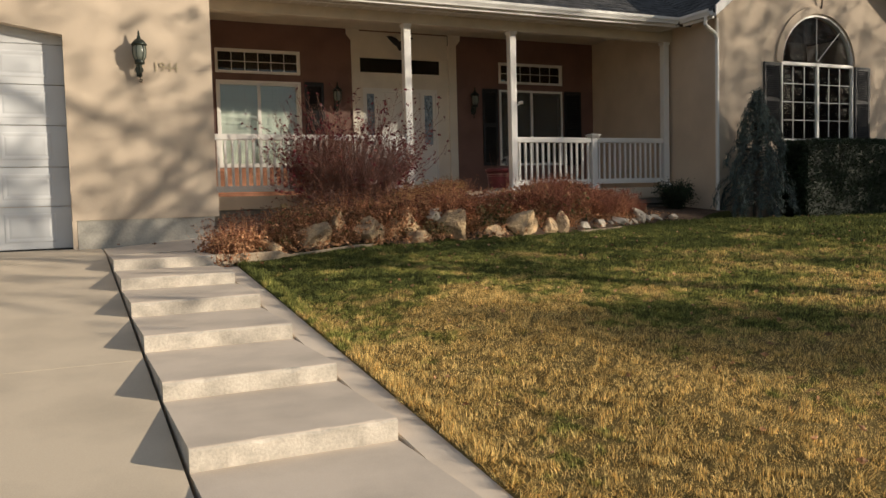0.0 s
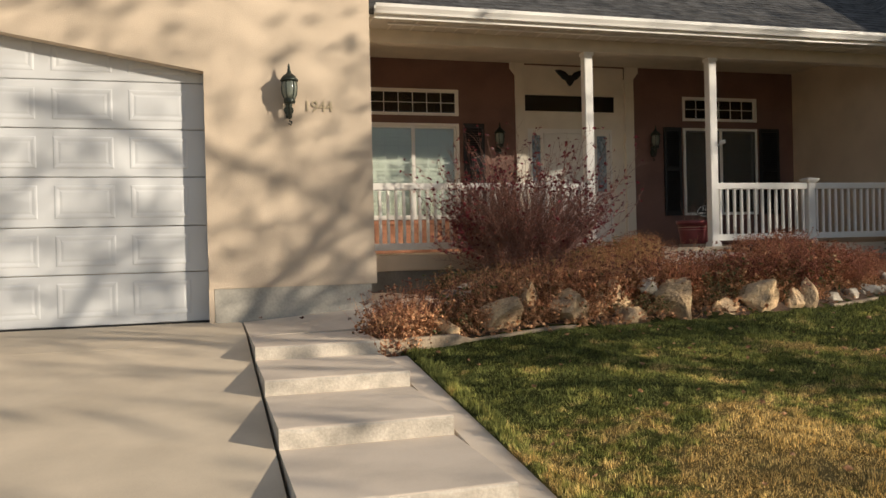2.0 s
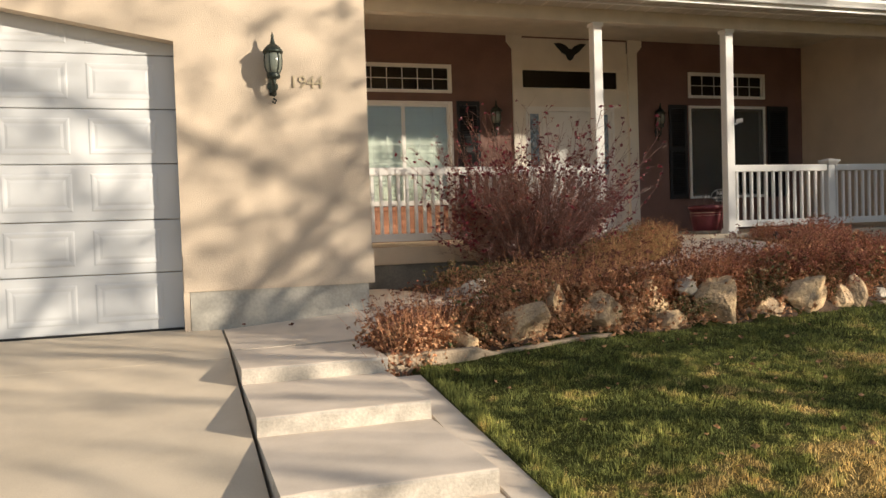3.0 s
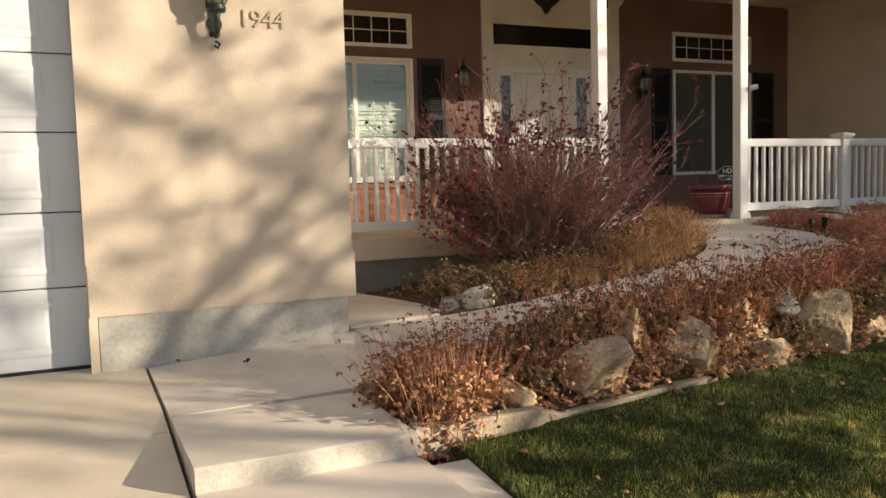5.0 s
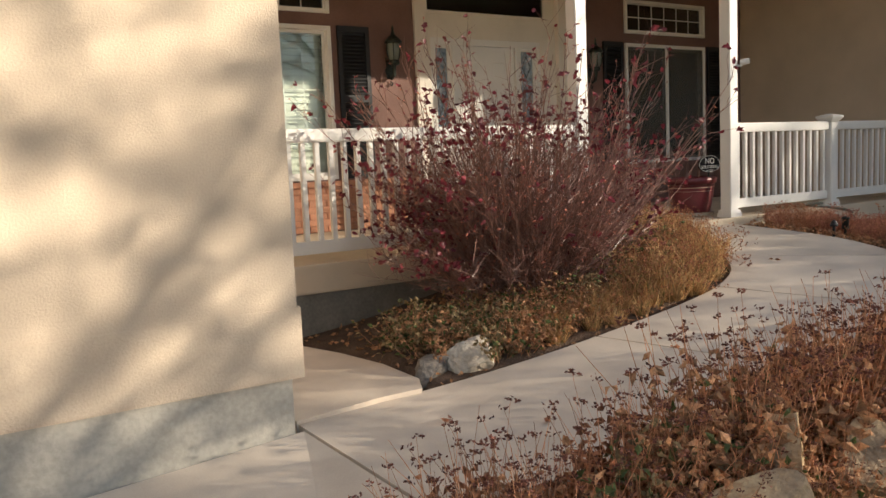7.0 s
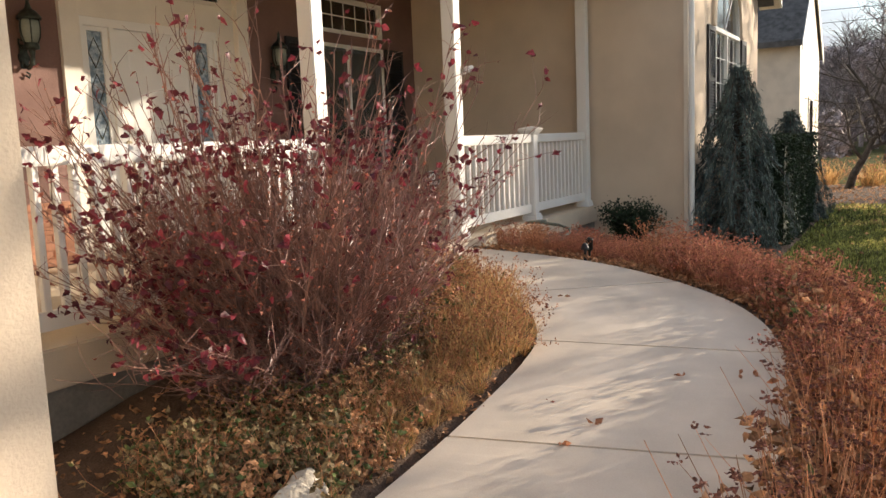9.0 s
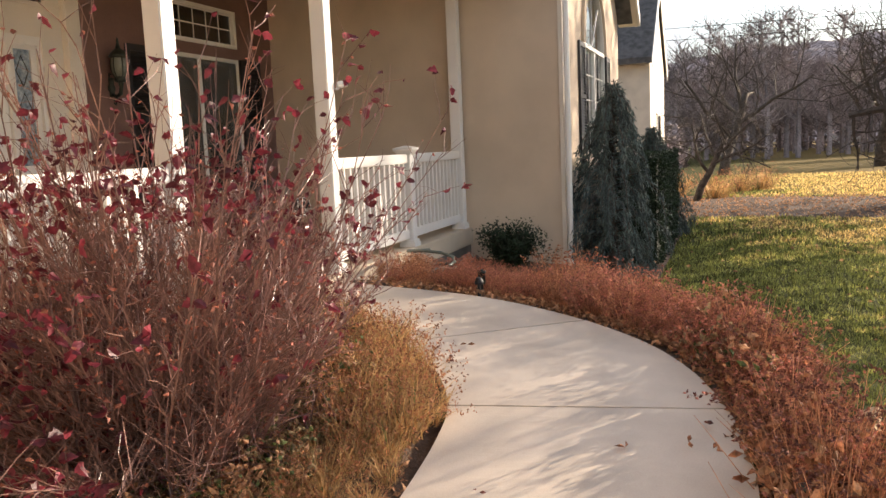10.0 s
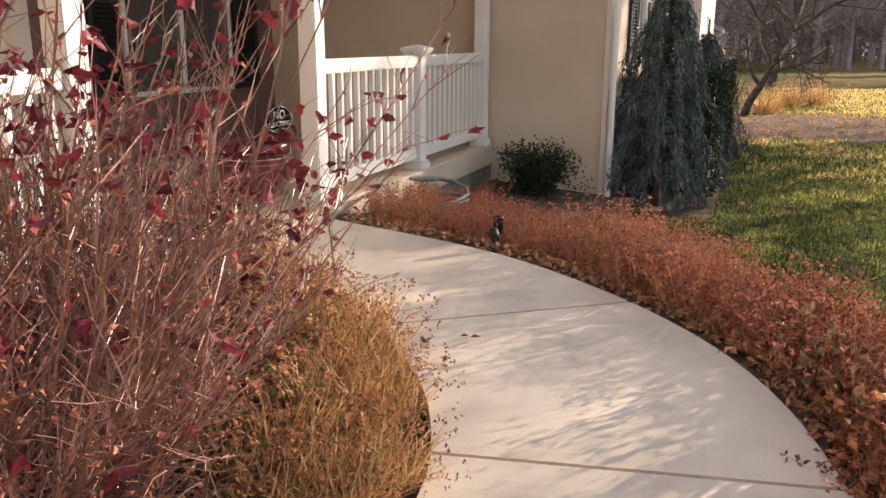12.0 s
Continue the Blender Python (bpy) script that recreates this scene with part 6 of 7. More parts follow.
# unseen trees, added up-sun to dapple the garage, walk and wing
for i, (x, y, h, lv) in enumerate([(11.6, -12.6, 9.3, 0.6), (18.6, -13.6, 10.5, 0.05), (29.0, -21.0, 9.5, 0.05), (31.0, -15.5, 14.5, 0.7), (28.4, -14.2, 13.0, 0.8)]):
    tree = bare_tree("street_tree", "tall unseen tree holding some dry leaves, added to dapple the garage" if i == 0 else "tall bare unseen tree with thin limbs, added for its branch shade", x, y, land(x, y), h, 0.24 if i == 0 else 0.15, 100 + i, spread=0.85, kids=(7, 6, 6, 5, 4) if i == 0 else (5, 5, 4, 4, 3), leaves=lv, leaf_size=0.15, fork=0.30 if i == 0 else 0.28, low=0.72 if i == 0 else 0.45 if i < 3 else 0.85, droop=-0.12 if i == 0 else 0.0)
    if i == 0:
        # one long limb sinking towards the garage, set to streak its wall with shadow
        for pts in ([(0.0, 0.1, 7.45), (0.28, 0.6, 7.0), (0.62, 1.0, 6.4), (1.2, 1.25, 5.95), (1.75, 1.4, 5.5), (2.6, 1.7, 4.95)],):
            dz = land(x, y)
            limb = [Vector((a_, b_, c_ - dz)) for a_, b_, c_ in pts]
            a = Acc().tube(limb, [0.065, 0.06, 0.055, 0.048, 0.04, 0.02], 8)
            rl = random.Random(len(pts))
            for q0, q1 in zip(limb[1:-1], limb[2:]):
                for _ in range(1):
                    stem_into(a, q0.lerp(q1, rl.random()), (q1 - q0).normalized() + Vector((rl.gauss(0, 0.5), rl.gauss(0, 0.5), rl.gauss(0, 0.5))), rl.uniform(0.7, 1.5), 0.014, rl, 0.2, 4)
            part("limb", a, BARK, tree)
# unseen leafy trees added as sun blockers for the lawn band and wing
for i, (x, y, h) in enumerate([(15.6, -12.7, 3.9), (18.2, -12.5, 4.1), (21.3, -12.8, 4.0), (25.2, -12.0, 9.2), (27.6, -12.8, 10.0), (30.0, -12.4, 9.4)]):
    bare_tree("hedge_tree", "thick unseen tree with clinging dry leaves, added to shade lawn and wing", x, y, land(x, y), h, 0.14, 130 + i, spread=0.95, kids=(7, 6, 6, 5, 4), leaves=0.9 if i < 3 else 0.7, leaf_size=0.13, fork=0.28 if i < 3 else 0.42, low=0.45 if i < 3 else 0.78)
bare_tree("orchard_tree", "old bare orchard tree with a dark bent trunk and low limbs", 22.5, -6.4, land(22.5, -6.4), 11.5, 0.40, 7, spread=1.25, kids=(6, 6, 5, 5, 4), fork=0.19, droop=0.06)
# two unseen trees added only to throw shade across the lawn
for i, (x, y, h) in enumerate(((27.5, -14.5, 8.5), (33.0, -13.0, 9.0))):
    bare_tree("orchard_tree", "bare grey tree standing across the far lawn", x, y, land(x, y), h, 0.22, 170 + i, spread=1.0, kids=(7, 6, 6, 5, 4), fork=0.25)
bare_tree("crabapple_tree", "low spreading bare crabapple tree beyond the lawn", 23.5, -0.35, land(23.5, -0.35), 4.6, 0.12, 19, spread=1.0, kids=(6, 6, 5, 5, 4), fork=0.28, droop=0.1)
bare_tree("orchard_tree", "bare grey tree standing across the far lawn", 40.0, -1.0, land(40.0, -1.0), 9.5, 0.26, 23, spread=0.85, fork=0.28)
bare_tree("orchard_tree", "bare grey tree standing across the far lawn", 46.0, -8.5, land(46.0, -8.5), 11, 0.3, 29, spread=0.85, fork=0.28)



def round_tree(x, y, z, trunk_h, rad, seed):
    """A small unseen tree with a dense round head, added to shadow the lawn."""
    r = random.Random(seed)
    t = thing("round_tree", "small dense round-headed tree, unseen, added to shadow the lawn", "tree", (x, y, z))
    st, lf = Acc(), Acc()
    part("trunk", Acc().tube([(0, 0, -0.1), (0.02, 0.01, trunk_h * 0.6), (0, 0, trunk_h + rad * 0.4)], [0.09, 0.075, 0.05], 9), BARK, t, smooth=True)
    for _ in range(150):
        d = Vector((r.gauss(0, 1), r.gauss(0, 1), r.gauss(0.2, 0.9))).normalized()
        pts, _ = stem_into(st, (0, 0, trunk_h + rad * 0.3), d, rad * r.uniform(0.75, 1.05), 0.015, r, 0.15, 4)
        for q in pts[1:]:
            for _ in range(14):
                leaf_into(lf, q + Vector((r.gauss(0, 0.1), r.gauss(0, 0.1), r.gauss(0, 0.1))), (r.gauss(0, 1), r.gauss(0, 1), r.gauss(0, 1)), r.uniform(0.08, 0.14), r, 0.3)
    part("limb_growth", st, BARK, t)
    part("foliage", lf, HEDGE_LEAF, t)


# set up-sun so the crown's shadow falls on the near lawn
round_tree(17.1, -19.1, land(17.1, -19.1), 3.95, 1.2, 51)

# ---- wall lamp and house number ----
def wall_lantern(x, y, z, s=1.0):
    w = thing("wall_lantern", "weathered black wall lantern with ribbed frosted glass", "lamp", (x, y, z), group="wall lanterns")
    w.matrix_world = pose(x, y, z) @ Matrix.Diagonal((s, s, s, 1))
    part("back_plate", Acc().tube([(0, 0, -0.21), (0, -0.012, -0.21)], 0.055, 14).box(-0.035, 0.035, -0.015, 0.0, -0.30, -0.10), IRON, w, bevel=0.003)
    part("arm", Acc().tube([(0, -0.01, -0.27), (0, -0.06, -0.30), (0, -0.115, -0.27), (0, -0.13, -0.21), (0, -0.13, -0.14)], [0.018, 0.02, 0.022, 0.02, 0.03], 10), IRON, w)
    part("scroll", Acc().tube([(0, -0.02, -0.33), (0.03, -0.03, -0.35), (0.015, -0.03, -0.38), (-0.01, -0.03, -0.36)], 0.009, 6), IRON, w)
    part("scroll", Acc().tube([(-0.01, -0.02, -0.12), (-0.05, -0.03, -0.10), (-0.05, -0.03, -0.06), (-0.02, -0.03, -0.07)], 0.008, 6), IRON, w)
    part("cup", Acc().lathe([(0.02, -0.16), (0.06, -0.15), (0.066, -0.125), (0.058, -0.11), (0.062, -0.10)], (0, -0.13, 0), 16), IRON, w, smooth=True)
    part("glass", Acc().lathe([(0.056, -0.10), (0.078, -0.05), (0.085, 0.02), (0.08, 0.075), (0.07, 0.10)], (0, -0.13, 0), 16), FROST, w, "ribbed frosted glass", smooth=True)
    for i in range(6):
        a = i * math.pi / 3
        part("rib", Acc().tube([(rr * math.cos(a), -0.13 + rr * math.sin(a), zz) for rr, zz in ((0.058, -0.10), (0.081, -0.05), (0.088, 0.02), (0.083, 0.075), (0.073, 0.10))], 0.006, 5), IRON, w)
    part("hood", Acc().lathe([(0.098, 0.095), (0.102, 0.11), (0.085, 0.135), (0.06, 0.165), (0.03, 0.185), (0.022, 0.21), (0.012, 0.25), (0.016, 0.258), (0.004, 0.30)], (0, -0.13, 0), 16), IRON, w, smooth=True)
    return w


wall_lantern(-0.93, 0.0, 2.36, 0.97)
wall_lantern(3.32, 4.868, 2.52, 1.0)
wall_lantern(6.50, 4.868, 2.52, 1.0)


def lettering(name, text, size, thick, mat, m, label="", category="", parent=None):
    """Built-in font text made into a mesh."""
    cu = bpy.data.curves.new(name, "FONT")
    cu.body, cu.size, cu.extrude, cu.align_x = text, size, thick, "CENTER"
    tmp = bpy.data.objects.new(name, cu)
    me = bpy.data.meshes.new_from_object(tmp)
    bpy.data.objects.remove(tmp)
    me.materials.clear()
    me.materials.append(mat)
    ob = new(name, me)
    if parent:
        ob.parent = parent
        ob.matrix_local = m
    else:
        ob.matrix_world = m
    return tagged(ob, label, category) if not parent else ob


num = thing("house_number", "thin brass house number 1944 on the stucco", "house number", (-0.60, 0.0, 2.15))
for i, ch in enumerate("1944"):
    lettering("digit", ch, 0.17, 0.006, NUMBER, pose(-0.125 + i * 0.083, -0.008, 0, 90, 0, 0), parent=num)

# ---- pot with sign by the post ----
px, py, pz = 5.90, 2.62, 0.49
pot = thing("plant_pot", "red glazed pot with banded rim on the porch", "pot", (px, py, pz))
part("vessel", Acc().lathe([(0.195, 0.025), (0.21, 0.04), (0.232, 0.17), (0.252, 0.32), (0.26, 0.365), (0.28, 0.37), (0.288, 0.425), (0.27, 0.435), (0.258, 0.42), (0.245, 0.36)], sides=28), POT_RED, pot, smooth=True)
for zz, rr in ((0.235, 0.232), (0.275, 0.241), (0.315, 0.2495)):
    part("band", Acc().lathe([(rr, zz), (rr + 0.008, zz + 0.006), (rr, zz + 0.012)], sides=28), STUCCO, pot, "pale raised band")
part("saucer", Acc().lathe([(0.19, 0.0), (0.235, 0.008), (0.25, 0.045), (0.238, 0.045), (0.225, 0.02), (0.01, 0.018)], sides=28), ROCK_PALE, pot, "pale stone saucer")
part("soil", Acc().lathe([(0.285, 0.35), (0.15, 0.37), (0.01, 0.375)], sides=20), SOIL, pot)
sign = thing("yard_sign", "small black oval sign lettered no soliciting on a stake", "sign", (px + 0.16, py - 0.12, pz + 0.28))
sign.matrix_world = pose(px + 0.16, py - 0.12, pz + 0.28) @ Matrix.Diagonal((1.15, 1.15, 1.05, 1))
part("stake", Acc().tube([(0, 0, 0), (0, 0, 0.20)], 0.008, 6), IRON, sign)
ring = [(0.155 * math.cos(i * math.pi / 16), -0.012, 0.27 + 0.105 * math.sin(i * math.pi / 16) * (1.0 if i < 17 else 0.72)) for i in range(32)]
part("plate", Acc().prism(ring, (0, 0.014, 0)), SIGN_BLACK, sign)
rim = [(p[0] * 0.97, -0.014, 0.27 + (p[2] - 0.27) * 0.96) for p in ring]
part("rim", Acc().tube(rim + rim[:1], 0.003, 4), SIGN_WHITE, sign)
lettering("word", "NO", 0.088, 0.002, SIGN_WHITE, pose(0, -0.015, 0.285, 90, 0, 0), parent=sign)
lettering("word", "SOLICITING", 0.048, 0.002, SIGN_WHITE, pose(0, -0.015, 0.235, 90, 0, 0), parent=sign)
part("bar", Acc().box(-0.05, 0.05, -0.0155, -0.012, 0.212, 0.218), SIGN_WHITE, sign)

# a dried plant stalk in the pot
a, r = Acc(), random.Random(2)
for _ in range(7):
    stem_into(a, (px - 0.04 + r.gauss(0, 0.05), py + r.gauss(0, 0.05), pz + 0.35), (r.gauss(0, 0.3), r.gauss(0, 0.3), 1), r.uniform(0.25, 0.5), 0.005, r, 0.15)
solid("dry_stalks", a, TWIG, "thin dry stalks standing in the pot", "plant")

# ---- garden hose, bed lights, loose leaves ----
loop = [(6.9 + 0.30 * math.cos(t * 0.7), 1.55 + 0.22 * math.sin(t * 0.7), land(6.9, 1.55) + 0.05 + 0.012 * t + 0.05 * math.sin(t * 0.35)) for t in range(24)]
solid("garden_hose", Acc().tube(loop, 0.016, 8), FROST, "pale garden hose coiled at the porch foot", "hose", smooth=True)
run = [tuple(q) for q in curve_through([(6.4, 1.3, 0.40), (7.0, 1.15, 0.42), (7.7, 1.25, 0.37), (8.3, 1.5, 0.33), (8.8, 1.75, 0.30), (9.4, 1.85, 0.28)], 6)]
solid("drain_hose", Acc().tube([(x, y, land(x, y) + 0.06) for x, y, _ in run], 0.022, 8), RUBBER, "black corrugated hose lying in the bed", "hose", smooth=True)


def path_light(x, y):
    p = thing("path_light", "short dark garden path light in the bed", "lamp", (x, y, land(x, y) - 0.01), group="path lights")
    part("stake", Acc().tube([(0, 0, 0), (0, 0, 0.12)], 0.012, 8), IRON, p)
    part("head", Acc().lathe([(0.028, 0.10), (0.032, 0.11), (0.032, 0.19), (0.038, 0.195), (0.036, 0.21), (0.005, 0.222)], sides=12), IRON, p, smooth=True)


for x, y in ((5.80, 0.72), (4.72, -0.94), (2.60, -1.46), (3.55, -1.42)):
    path_light(x, y)

r = random.Random(77)
for x, y in ((2.15, -0.42), (2.38, -0.50), (3.05, -0.75), (2.55, -0.2), (3.15, -1.02), (3.35, -1.1), (3.9, 0.36), (4.05, 0.5), (0.6, -0.4), (0.9, -0.75), (4.2, 0.35), (1.5, -0.3), (-0.9, -0.4), (-1.3, -0.1)):
    a = Acc()
    z = float(walk_height(np.array([x]), np.array([y]))[0]) if x > 0 else -0.13
    leaf_into(a, (x, y, z + 0.012), (r.gauss(0, 1), r.gauss(0, 1), 0.1), r.uniform(0.045, 0.07), r, 0.5)
    leaf_into(a, (x + 0.008, y + 0.006, z + 0.014), (r.gauss(0, 1), r.gauss(0, 1), 0.25), r.uniform(0.03, 0.05), r, 0.6)
    solid("fallen_leaf", a, LEAF_RUST if r.random() < 0.5 else SEED, "curled dry brown leaf lying on the concrete walk", "leaf", group="leaves on the walk")
sc = Acc()
for _ in range(420):
    x, y = r.uniform(0.0, 11.0), r.uniform(-9.5, -2.3)
    leaf_into(sc, (x, y, land(x, y) + 0.035), (r.gauss(0, 1), r.gauss(0, 1), 0.1), r.uniform(0.03, 0.065), r, 0.5)
for _ in range(2600):
    x, y = (r.uniform(18.0, 25.0), r.uniform(-9, 1.5)) if r.random() < 0.8 else (r.uniform(10.0, 30.0), r.uniform(-8, 0.2))
    leaf_into(sc, (x, y, land(x, y) + 0.035), (r.gauss(0, 1), r.gauss(0, 1), 0.1), r.uniform(0.05, 0.1), r, 0.5)
solid("lawn_leaves", sc, LEAF_TAN, "dry leaves scattered over the lawn", "leaves", "stuff")

# ---- grass blades ----
def blades(n, x0, x1, y0, y1, length, width, seed):
    g = np.random.RandomState(seed)
    x, y = g.uniform(x0, x1, n), g.uniform(y0, y1, n)
    ok = ~inside(x, y, outer_bed) & ~inside(x, y, walk_ring) & ~((x > 9.6) & (y > -0.4)) & (x > -0.2) & ~((x > 18.2) & (x < 24.6) & (y > -16) & (y < 2.5))
    dc, _ = nearest(x, y, [tuple(q) for q in CURB[::4]])
    ok &= (dc > 0.06) & ((y < -2.1) | (x > 3.5))
    x, y = x[ok], y[ok]
    n = len(x)
    z = land_at(x, y) - 0.004
    # blades stand in small tufts that lean together
    cell = (np.floor(x * 11 + 0.6 * np.sin(y * 17)).astype(int) * 73856093 ^ np.floor(y * 11 + 0.6 * np.sin(x * 13)).astype(int) * 19349663) % 4096
    tuft = np.random.RandomState(99)
    t_an, t_le, t_lean = tuft.uniform(0, 2 * np.pi, 4096), tuft.uniform(0.45, 1.35, 4096), tuft.uniform(0.1, 1.15, 4096)
    an, le = t_an[cell] + g.normal(0, 0.9, n), length * t_le[cell] * g.uniform(0.6, 1.2, n)
    lean = np.clip(t_lean[cell] + g.normal(0, 0.3, n), 0.05, 1.45)
    dx, dy, dz = np.cos(an) * np.sin(lean), np.sin(an) * np.sin(lean), np.cos(lean)
    a2 = an + np.pi / 2 + g.normal(0, 0.5, n)
    wx, wy = np.cos(a2) * width, np.sin(a2) * width
    v = np.empty((n, 3, 3))
    v[:, 0] = np.stack([x - wx, y - wy, z], 1)
    v[:, 1] = np.stack([x + wx, y + wy, z], 1)
    v[:, 2] = np.stack([x + dx * le, y + dy * le, z + dz * le], 1)
    return v


allv = np.concatenate([
    blades(320000, -0.2, 3.2, -10.6, -2.0, 0.036, 0.0028, 1),
    blades(26000, -0.2, 2.4, -17.0, -10.6, 0.05, 0.008, 8),
    blades(9000, -0.2, -0.08, -10.6, -2.0, 0.075, 0.003, 7),
    blades(170000, 3.2, 7.5, -9.5, -0.3, 0.042, 0.0042, 2),
    blades(80000, 7.5, 13.0, -9.0, 0.3, 0.06, 0.0075, 3),
    blades(60000, 13.0, 24.0, -10.0, 0.8, 0.07, 0.016, 4),
    blades(70000, 2.0, 22.0, -17.0, -9.3, 0.07, 0.014, 5),
    blades(40000, 22.0, 40.0, -16.0, 0.8, 0.08, 0.026, 6)])
nb = len(allv)
me = bpy.data.meshes.new("lawn_grass")
me.vertices.add(nb * 3)
me.vertices.foreach_set("co", allv.ravel())
me.loops.add(nb * 3)
me.loops.foreach_set("vertex_index", np.arange(nb * 3, dtype=np.int32))
me.polygons.add(nb)
me.polygons.foreach_set("loop_start", np.arange(0, nb * 3, 3, dtype=np.int32))
me.materials.append(BLADE)
me.update(calc_edges=True)
tagged(new("lawn_grass", me), "short lawn grass, green with patches of winter straw", "grass", kind="stuff")

# a small stake light at the walk's edge
stake = thing("path_light", "small black stake light at the edge of the walk", "lamp", (5.52, 0.66, land(5.52, 0.66) - 0.01))
part("stake", Acc().tube([(0, 0, -0.08), (0, 0, 0.13)], [0.012, 0.014], 8), BLACK, stake)
part("cap", Acc().lathe([(0.034, 0.125), (0.036, 0.14), (0.022, 0.175), (0.004, 0.185)], sides=14), BLACK, stake)

# ---- beyond the lawn ----
nh = thing("neighbour_house", "pale neighbouring house with a steep dark gable roof", "house", (23.0, 0.83, -0.3))
for box in ((0, 5.3, 0, 0.2, 0, 4.15), (0, 0.2, 0.2, 13, 0, 4.15), (5.1, 5.3, 0.2, 13, 0, 4.15), (0.2, 5.1, 12.8, 13, 0, 4.15)):
    part("wall", Acc().box(*box), DRY_PINE, nh)
part("gable", Acc().prism([(0, 0, 4.15), (5.3, 0, 4.15), (2.65, 0, 6.3)][::-1], (0, 0.2, 0)), DRY_PINE, nh)
for s in (-1, 1):
    c = 2.65
    e0, r0 = Vector((c + s * 3.0, -0.08, 3.88)), Vector((c, -0.08, 6.32))
    ring = [e0, r0, r0 + Vector((0, 0, 0.16)), e0 + Vector((0, 0, 0.16))]
    part("roof", Acc().prism(ring[::s], (0, 13.6 * (1 if s > 0 else 1), 0)), SHINGLE, nh)
    part("rake_board", Acc().prism([p + Vector((0, -0.03, -0.12)) for p in (e0, r0)] + [p + Vector((0, -0.03, 0.14)) for p in (r0, e0)], (0, 0.028, 0)), WHITE, nh)
nw = part("window", Acc().box(2.1, 3.2, -0.04, 0.0, 1.2, 2.6), WHITE, nh)
part("pane", Acc().box(2.18, 3.12, -0.045, -0.041, 1.28, 2.52), DARK_GLASS, nw)

# power line across the far lawns
for y in (-62.0, 40.0):
    up = thing("utility_pole", "weathered wooden utility pole carrying two cables", "pole", (62.0, y, land(62.0, y) - 0.1), group="utility poles")
    part("shaft", Acc().tube([(0, 0, 0), (0, 0, 10.8)], [0.15, 0.10], 10), BARK, up, smooth=True)
    part("crossarm", Acc().box(-0.9, 0.9, -0.06, 0.06, 10.2, 10.34), BARK, up)
for x, z in ((61.4, 10.05), (62.6, 9.35)):
    solid("cable", Acc().tube([(x, -62 + 102 * i / 16, z - 0.9 * math.sin(math.pi * i / 16)) for i in range(17)], 0.018, 5), RUBBER, "thin dark overhead cable between two poles", "cable", group="overhead cables")

rw = random.Random(31)
woods = Acc()
for i in range(330):
    x, y = rw.uniform(66, 125), rw.uniform(-60, 45)
    h = rw.uniform(6, 11.5)
    z0 = land(x, y)
    top = Vector((x + rw.gauss(0, 0.5), y + rw.gauss(0, 0.5), z0 + h))
    woods.tube([(x, y, z0 - 0.2), (x, y, z0 + h * 0.4), tuple(top)], [0.22, 0.15, 0.03], 4)
    for _ in range(34):
        f = rw.uniform(0.2, 0.95)
        p = Vector((x, y, z0)).lerp(top, f)
        an = rw.uniform(0, 6.283)
        L = h * 0.34 * (1.1 - f * 0.7) * rw.uniform(0.6, 1.2)
        d = Vector((math.cos(an), math.sin(an), rw.uniform(0.3, 1.0))).normalized()
        q = p + d * L
        woods.tube([p, p + d * L * 0.5 + Vector((0, 0, rw.gauss(0, 0.2))), q], [0.06, 0.04, 0.012], 3)
        for _ in range(9):
            g0 = p.lerp(q, rw.uniform(0.3, 1))
            g1 = g0 + Vector((rw.gauss(0, 0.8), rw.gauss(0, 0.8), rw.uniform(0.2, 1.3)))
            woods.tube([g0, g1], [0.028, 0.008], 3)
solid("far_woods", woods, FAR_WOOD, "far belt of bare grey woods beyond the lawns", "woods", "stuff")
# low wooded ridge far behind
gx2, gy2 = np.linspace(190, 330, 15), np.linspace(-260, 260, 131)
RX, RY = np.meshgrid(gx2, gy2)
RH = np.array([[(24 + 8 * noise.noise(Vector((a * 0.012, b * 0.012, 0))) + 4 * noise.noise(Vector((a * 0.06, b * 0.06, 3)))) * math.sin(math.pi * min(1, (a - 190) / 90) * 0.5) - 0.6 for a, b in zip(ra, rb)] for ra, rb in zip(RX, RY)])
ri = np.arange(RX.size).reshape(RX.shape)
rm = bpy.data.meshes.new("far_ridge")
rm.from_pydata(np.stack([RX.ravel(), RY.ravel(), RH.ravel()], 1).tolist(), [], np.stack([ri[:-1, :-1].ravel(), ri[:-1, 1:].ravel(), ri[1:, 1:].ravel(), ri[1:, :-1].ravel()], 1).tolist())
rm.materials.append(FAR_WOOD)
tagged(new("backdrop_ridge", rm), "low grey-brown wooded ridge in the distance", "backdrop", kind="structure")
under = Acc()
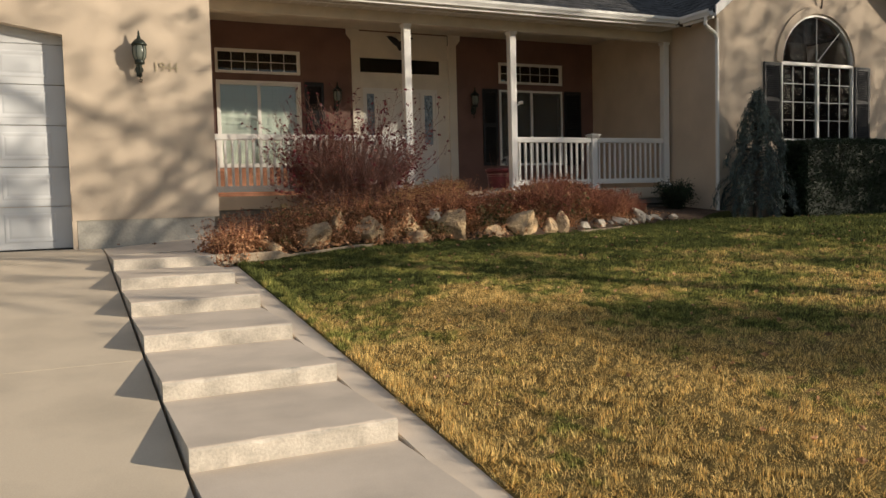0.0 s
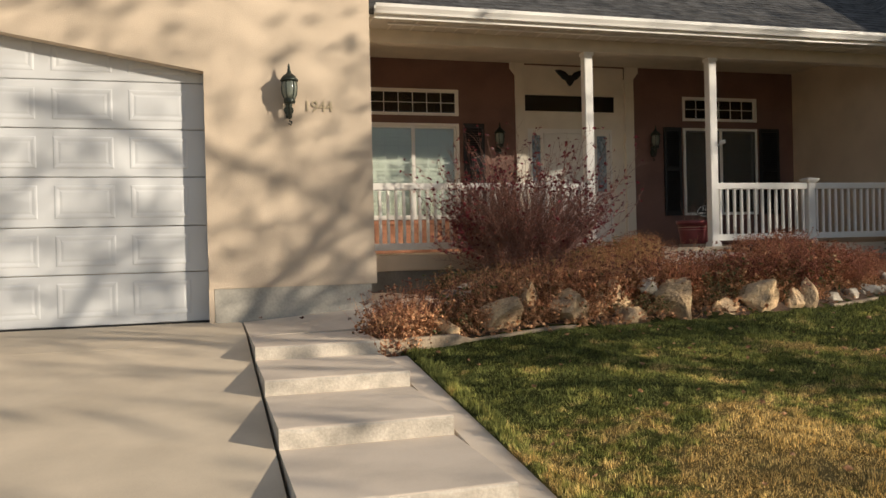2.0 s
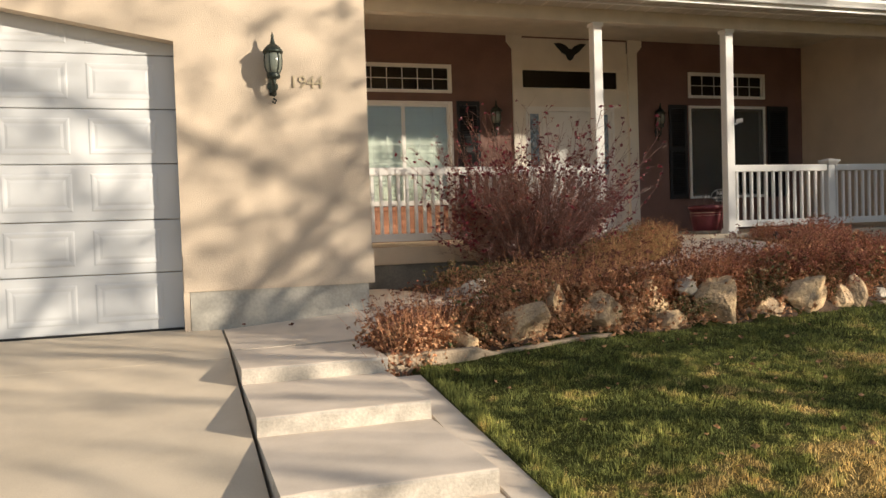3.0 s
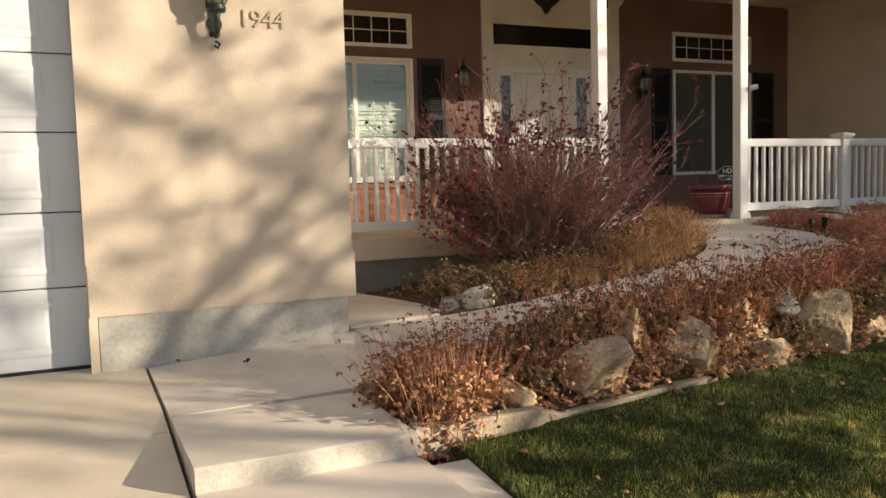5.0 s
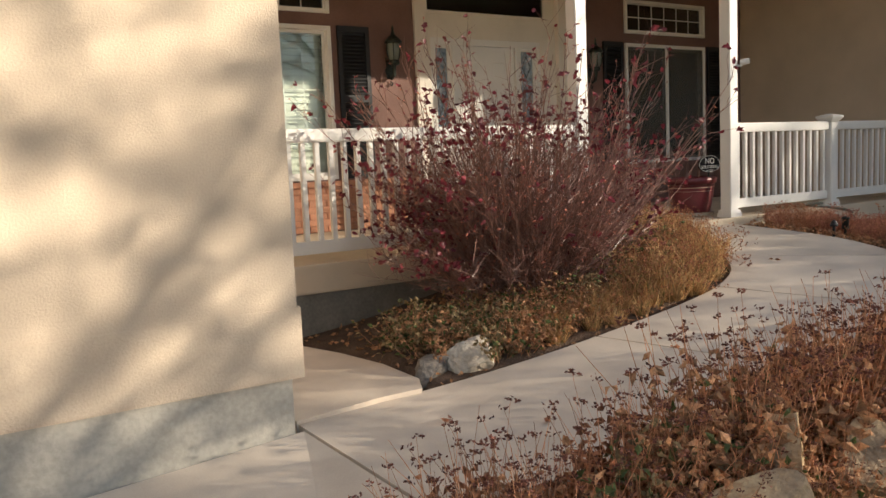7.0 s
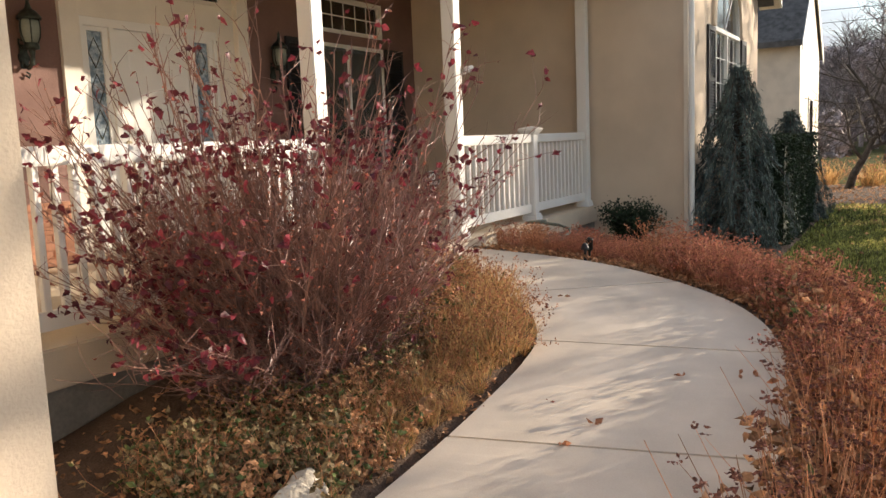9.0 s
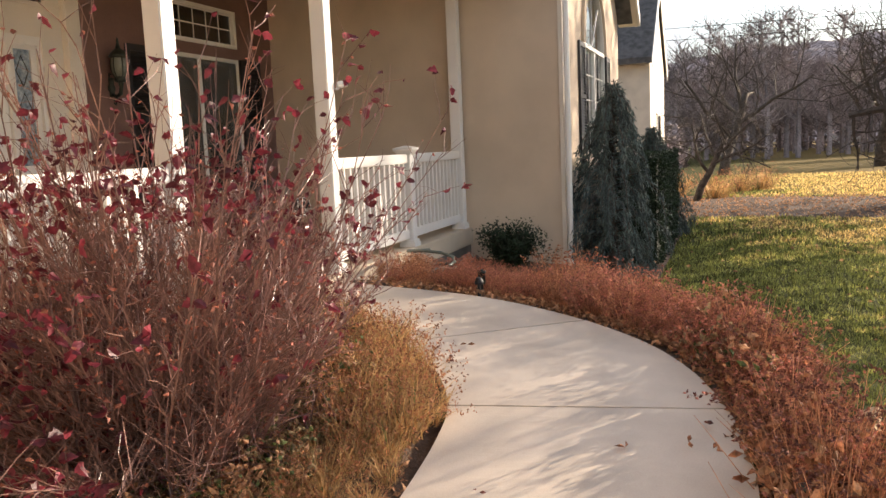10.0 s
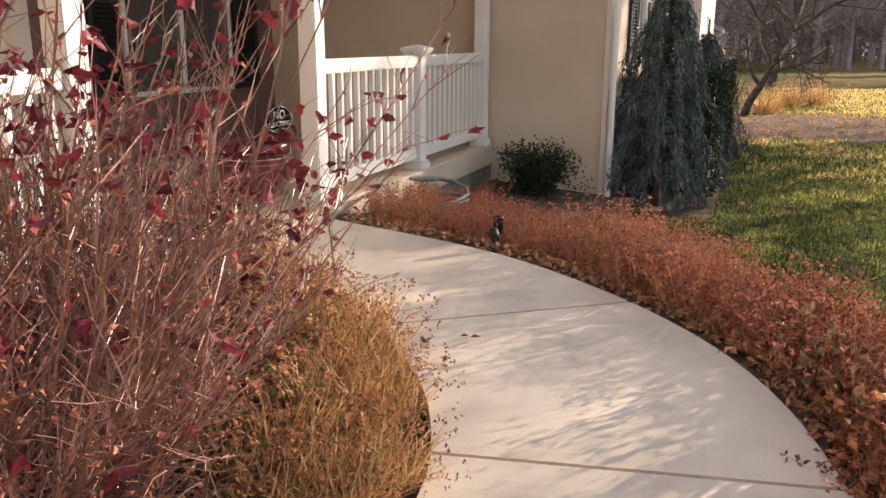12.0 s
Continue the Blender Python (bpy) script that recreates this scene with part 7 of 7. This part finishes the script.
for i in range(14000):
    x = rw.choice((rw.uniform(50, 58), rw.uniform(90, 120)))
    y = rw.uniform(1.5, 30) if x < 60 else rw.uniform(-60, 45)
    hh = 2.6 if x < 60 else 4.0
    leaf_into(under, (x, y, land(x, y) + hh * rw.random() ** 1.3), (rw.gauss(0, 1), rw.gauss(0, 1), rw.gauss(0.3, 0.7)), rw.uniform(0.4, 0.9), rw, 0.3)
solid("far_thicket", under, FAR_WOOD, "dark brown thicket along the far lawn edge", "thicket", "stuff")
# dry ornamental grass mound beneath the crabapple
for k, (x, y) in enumerate(((27.5, -1.6), (28.6, -2.3), (25.4, 0.3), (24.6, -0.9))):
    t = thing("grass_mound", "sprawling mound of dry tan grass under the small tree", "grass", (x, y, land(x, y) - 0.02), group="far grass mounds")
    t.matrix_world = pose(x, y, land(x, y) - 0.02, 0, 0, k * 70) @ Matrix.Diagonal((3.2, 3.2, 2.4, 1))
    for m in tussocks[k]:
        part(m.name.split(".")[0], m, None, t)["kind"] = "stuff"


def parked_car(x, y, turn, mat):
    c = thing("parked_car", "white van parked far off beyond the lawns", "car", (x, y, land(x, y)), turn)
    body = Acc()
    side = [(-2.3, 0.35), (2.3, 0.35), (2.35, 0.85), (1.5, 1.05), (0.9, 1.75), (-2.1, 1.8), (-2.3, 0.9)]
    body.prism([(u, -0.9, w) for u, w in side], (0, 1.8, 0))
    part("body", body, mat, c, bevel=0.06)
    part("windscreen", Acc().prism([(1.47, -0.75, 1.12), (1.47, 0.75, 1.12), (0.95, 0.75, 1.70), (0.95, -0.75, 1.70)], (0.02, 0, 0.02)), DARK_GLASS, c)
    part("side_window", Acc().box(-1.9, 0.85, -0.915, -0.9, 1.12, 1.6), DARK_GLASS, c)
    for u in (-1.5, 1.5):
        for w in (-0.85, 0.85):
            wh = part("wheel", Acc().tube([(u, w - 0.1, 0.33), (u, w + 0.1, 0.33)], 0.33, 16), RUBBER, c)
            part("rim", Acc().tube([(u, w - 0.11, 0.33), (u, w + 0.11, 0.33)], 0.18, 12), FROST, wh)


parked_car(118.0, -15.5, 80, CAR_WHITE)
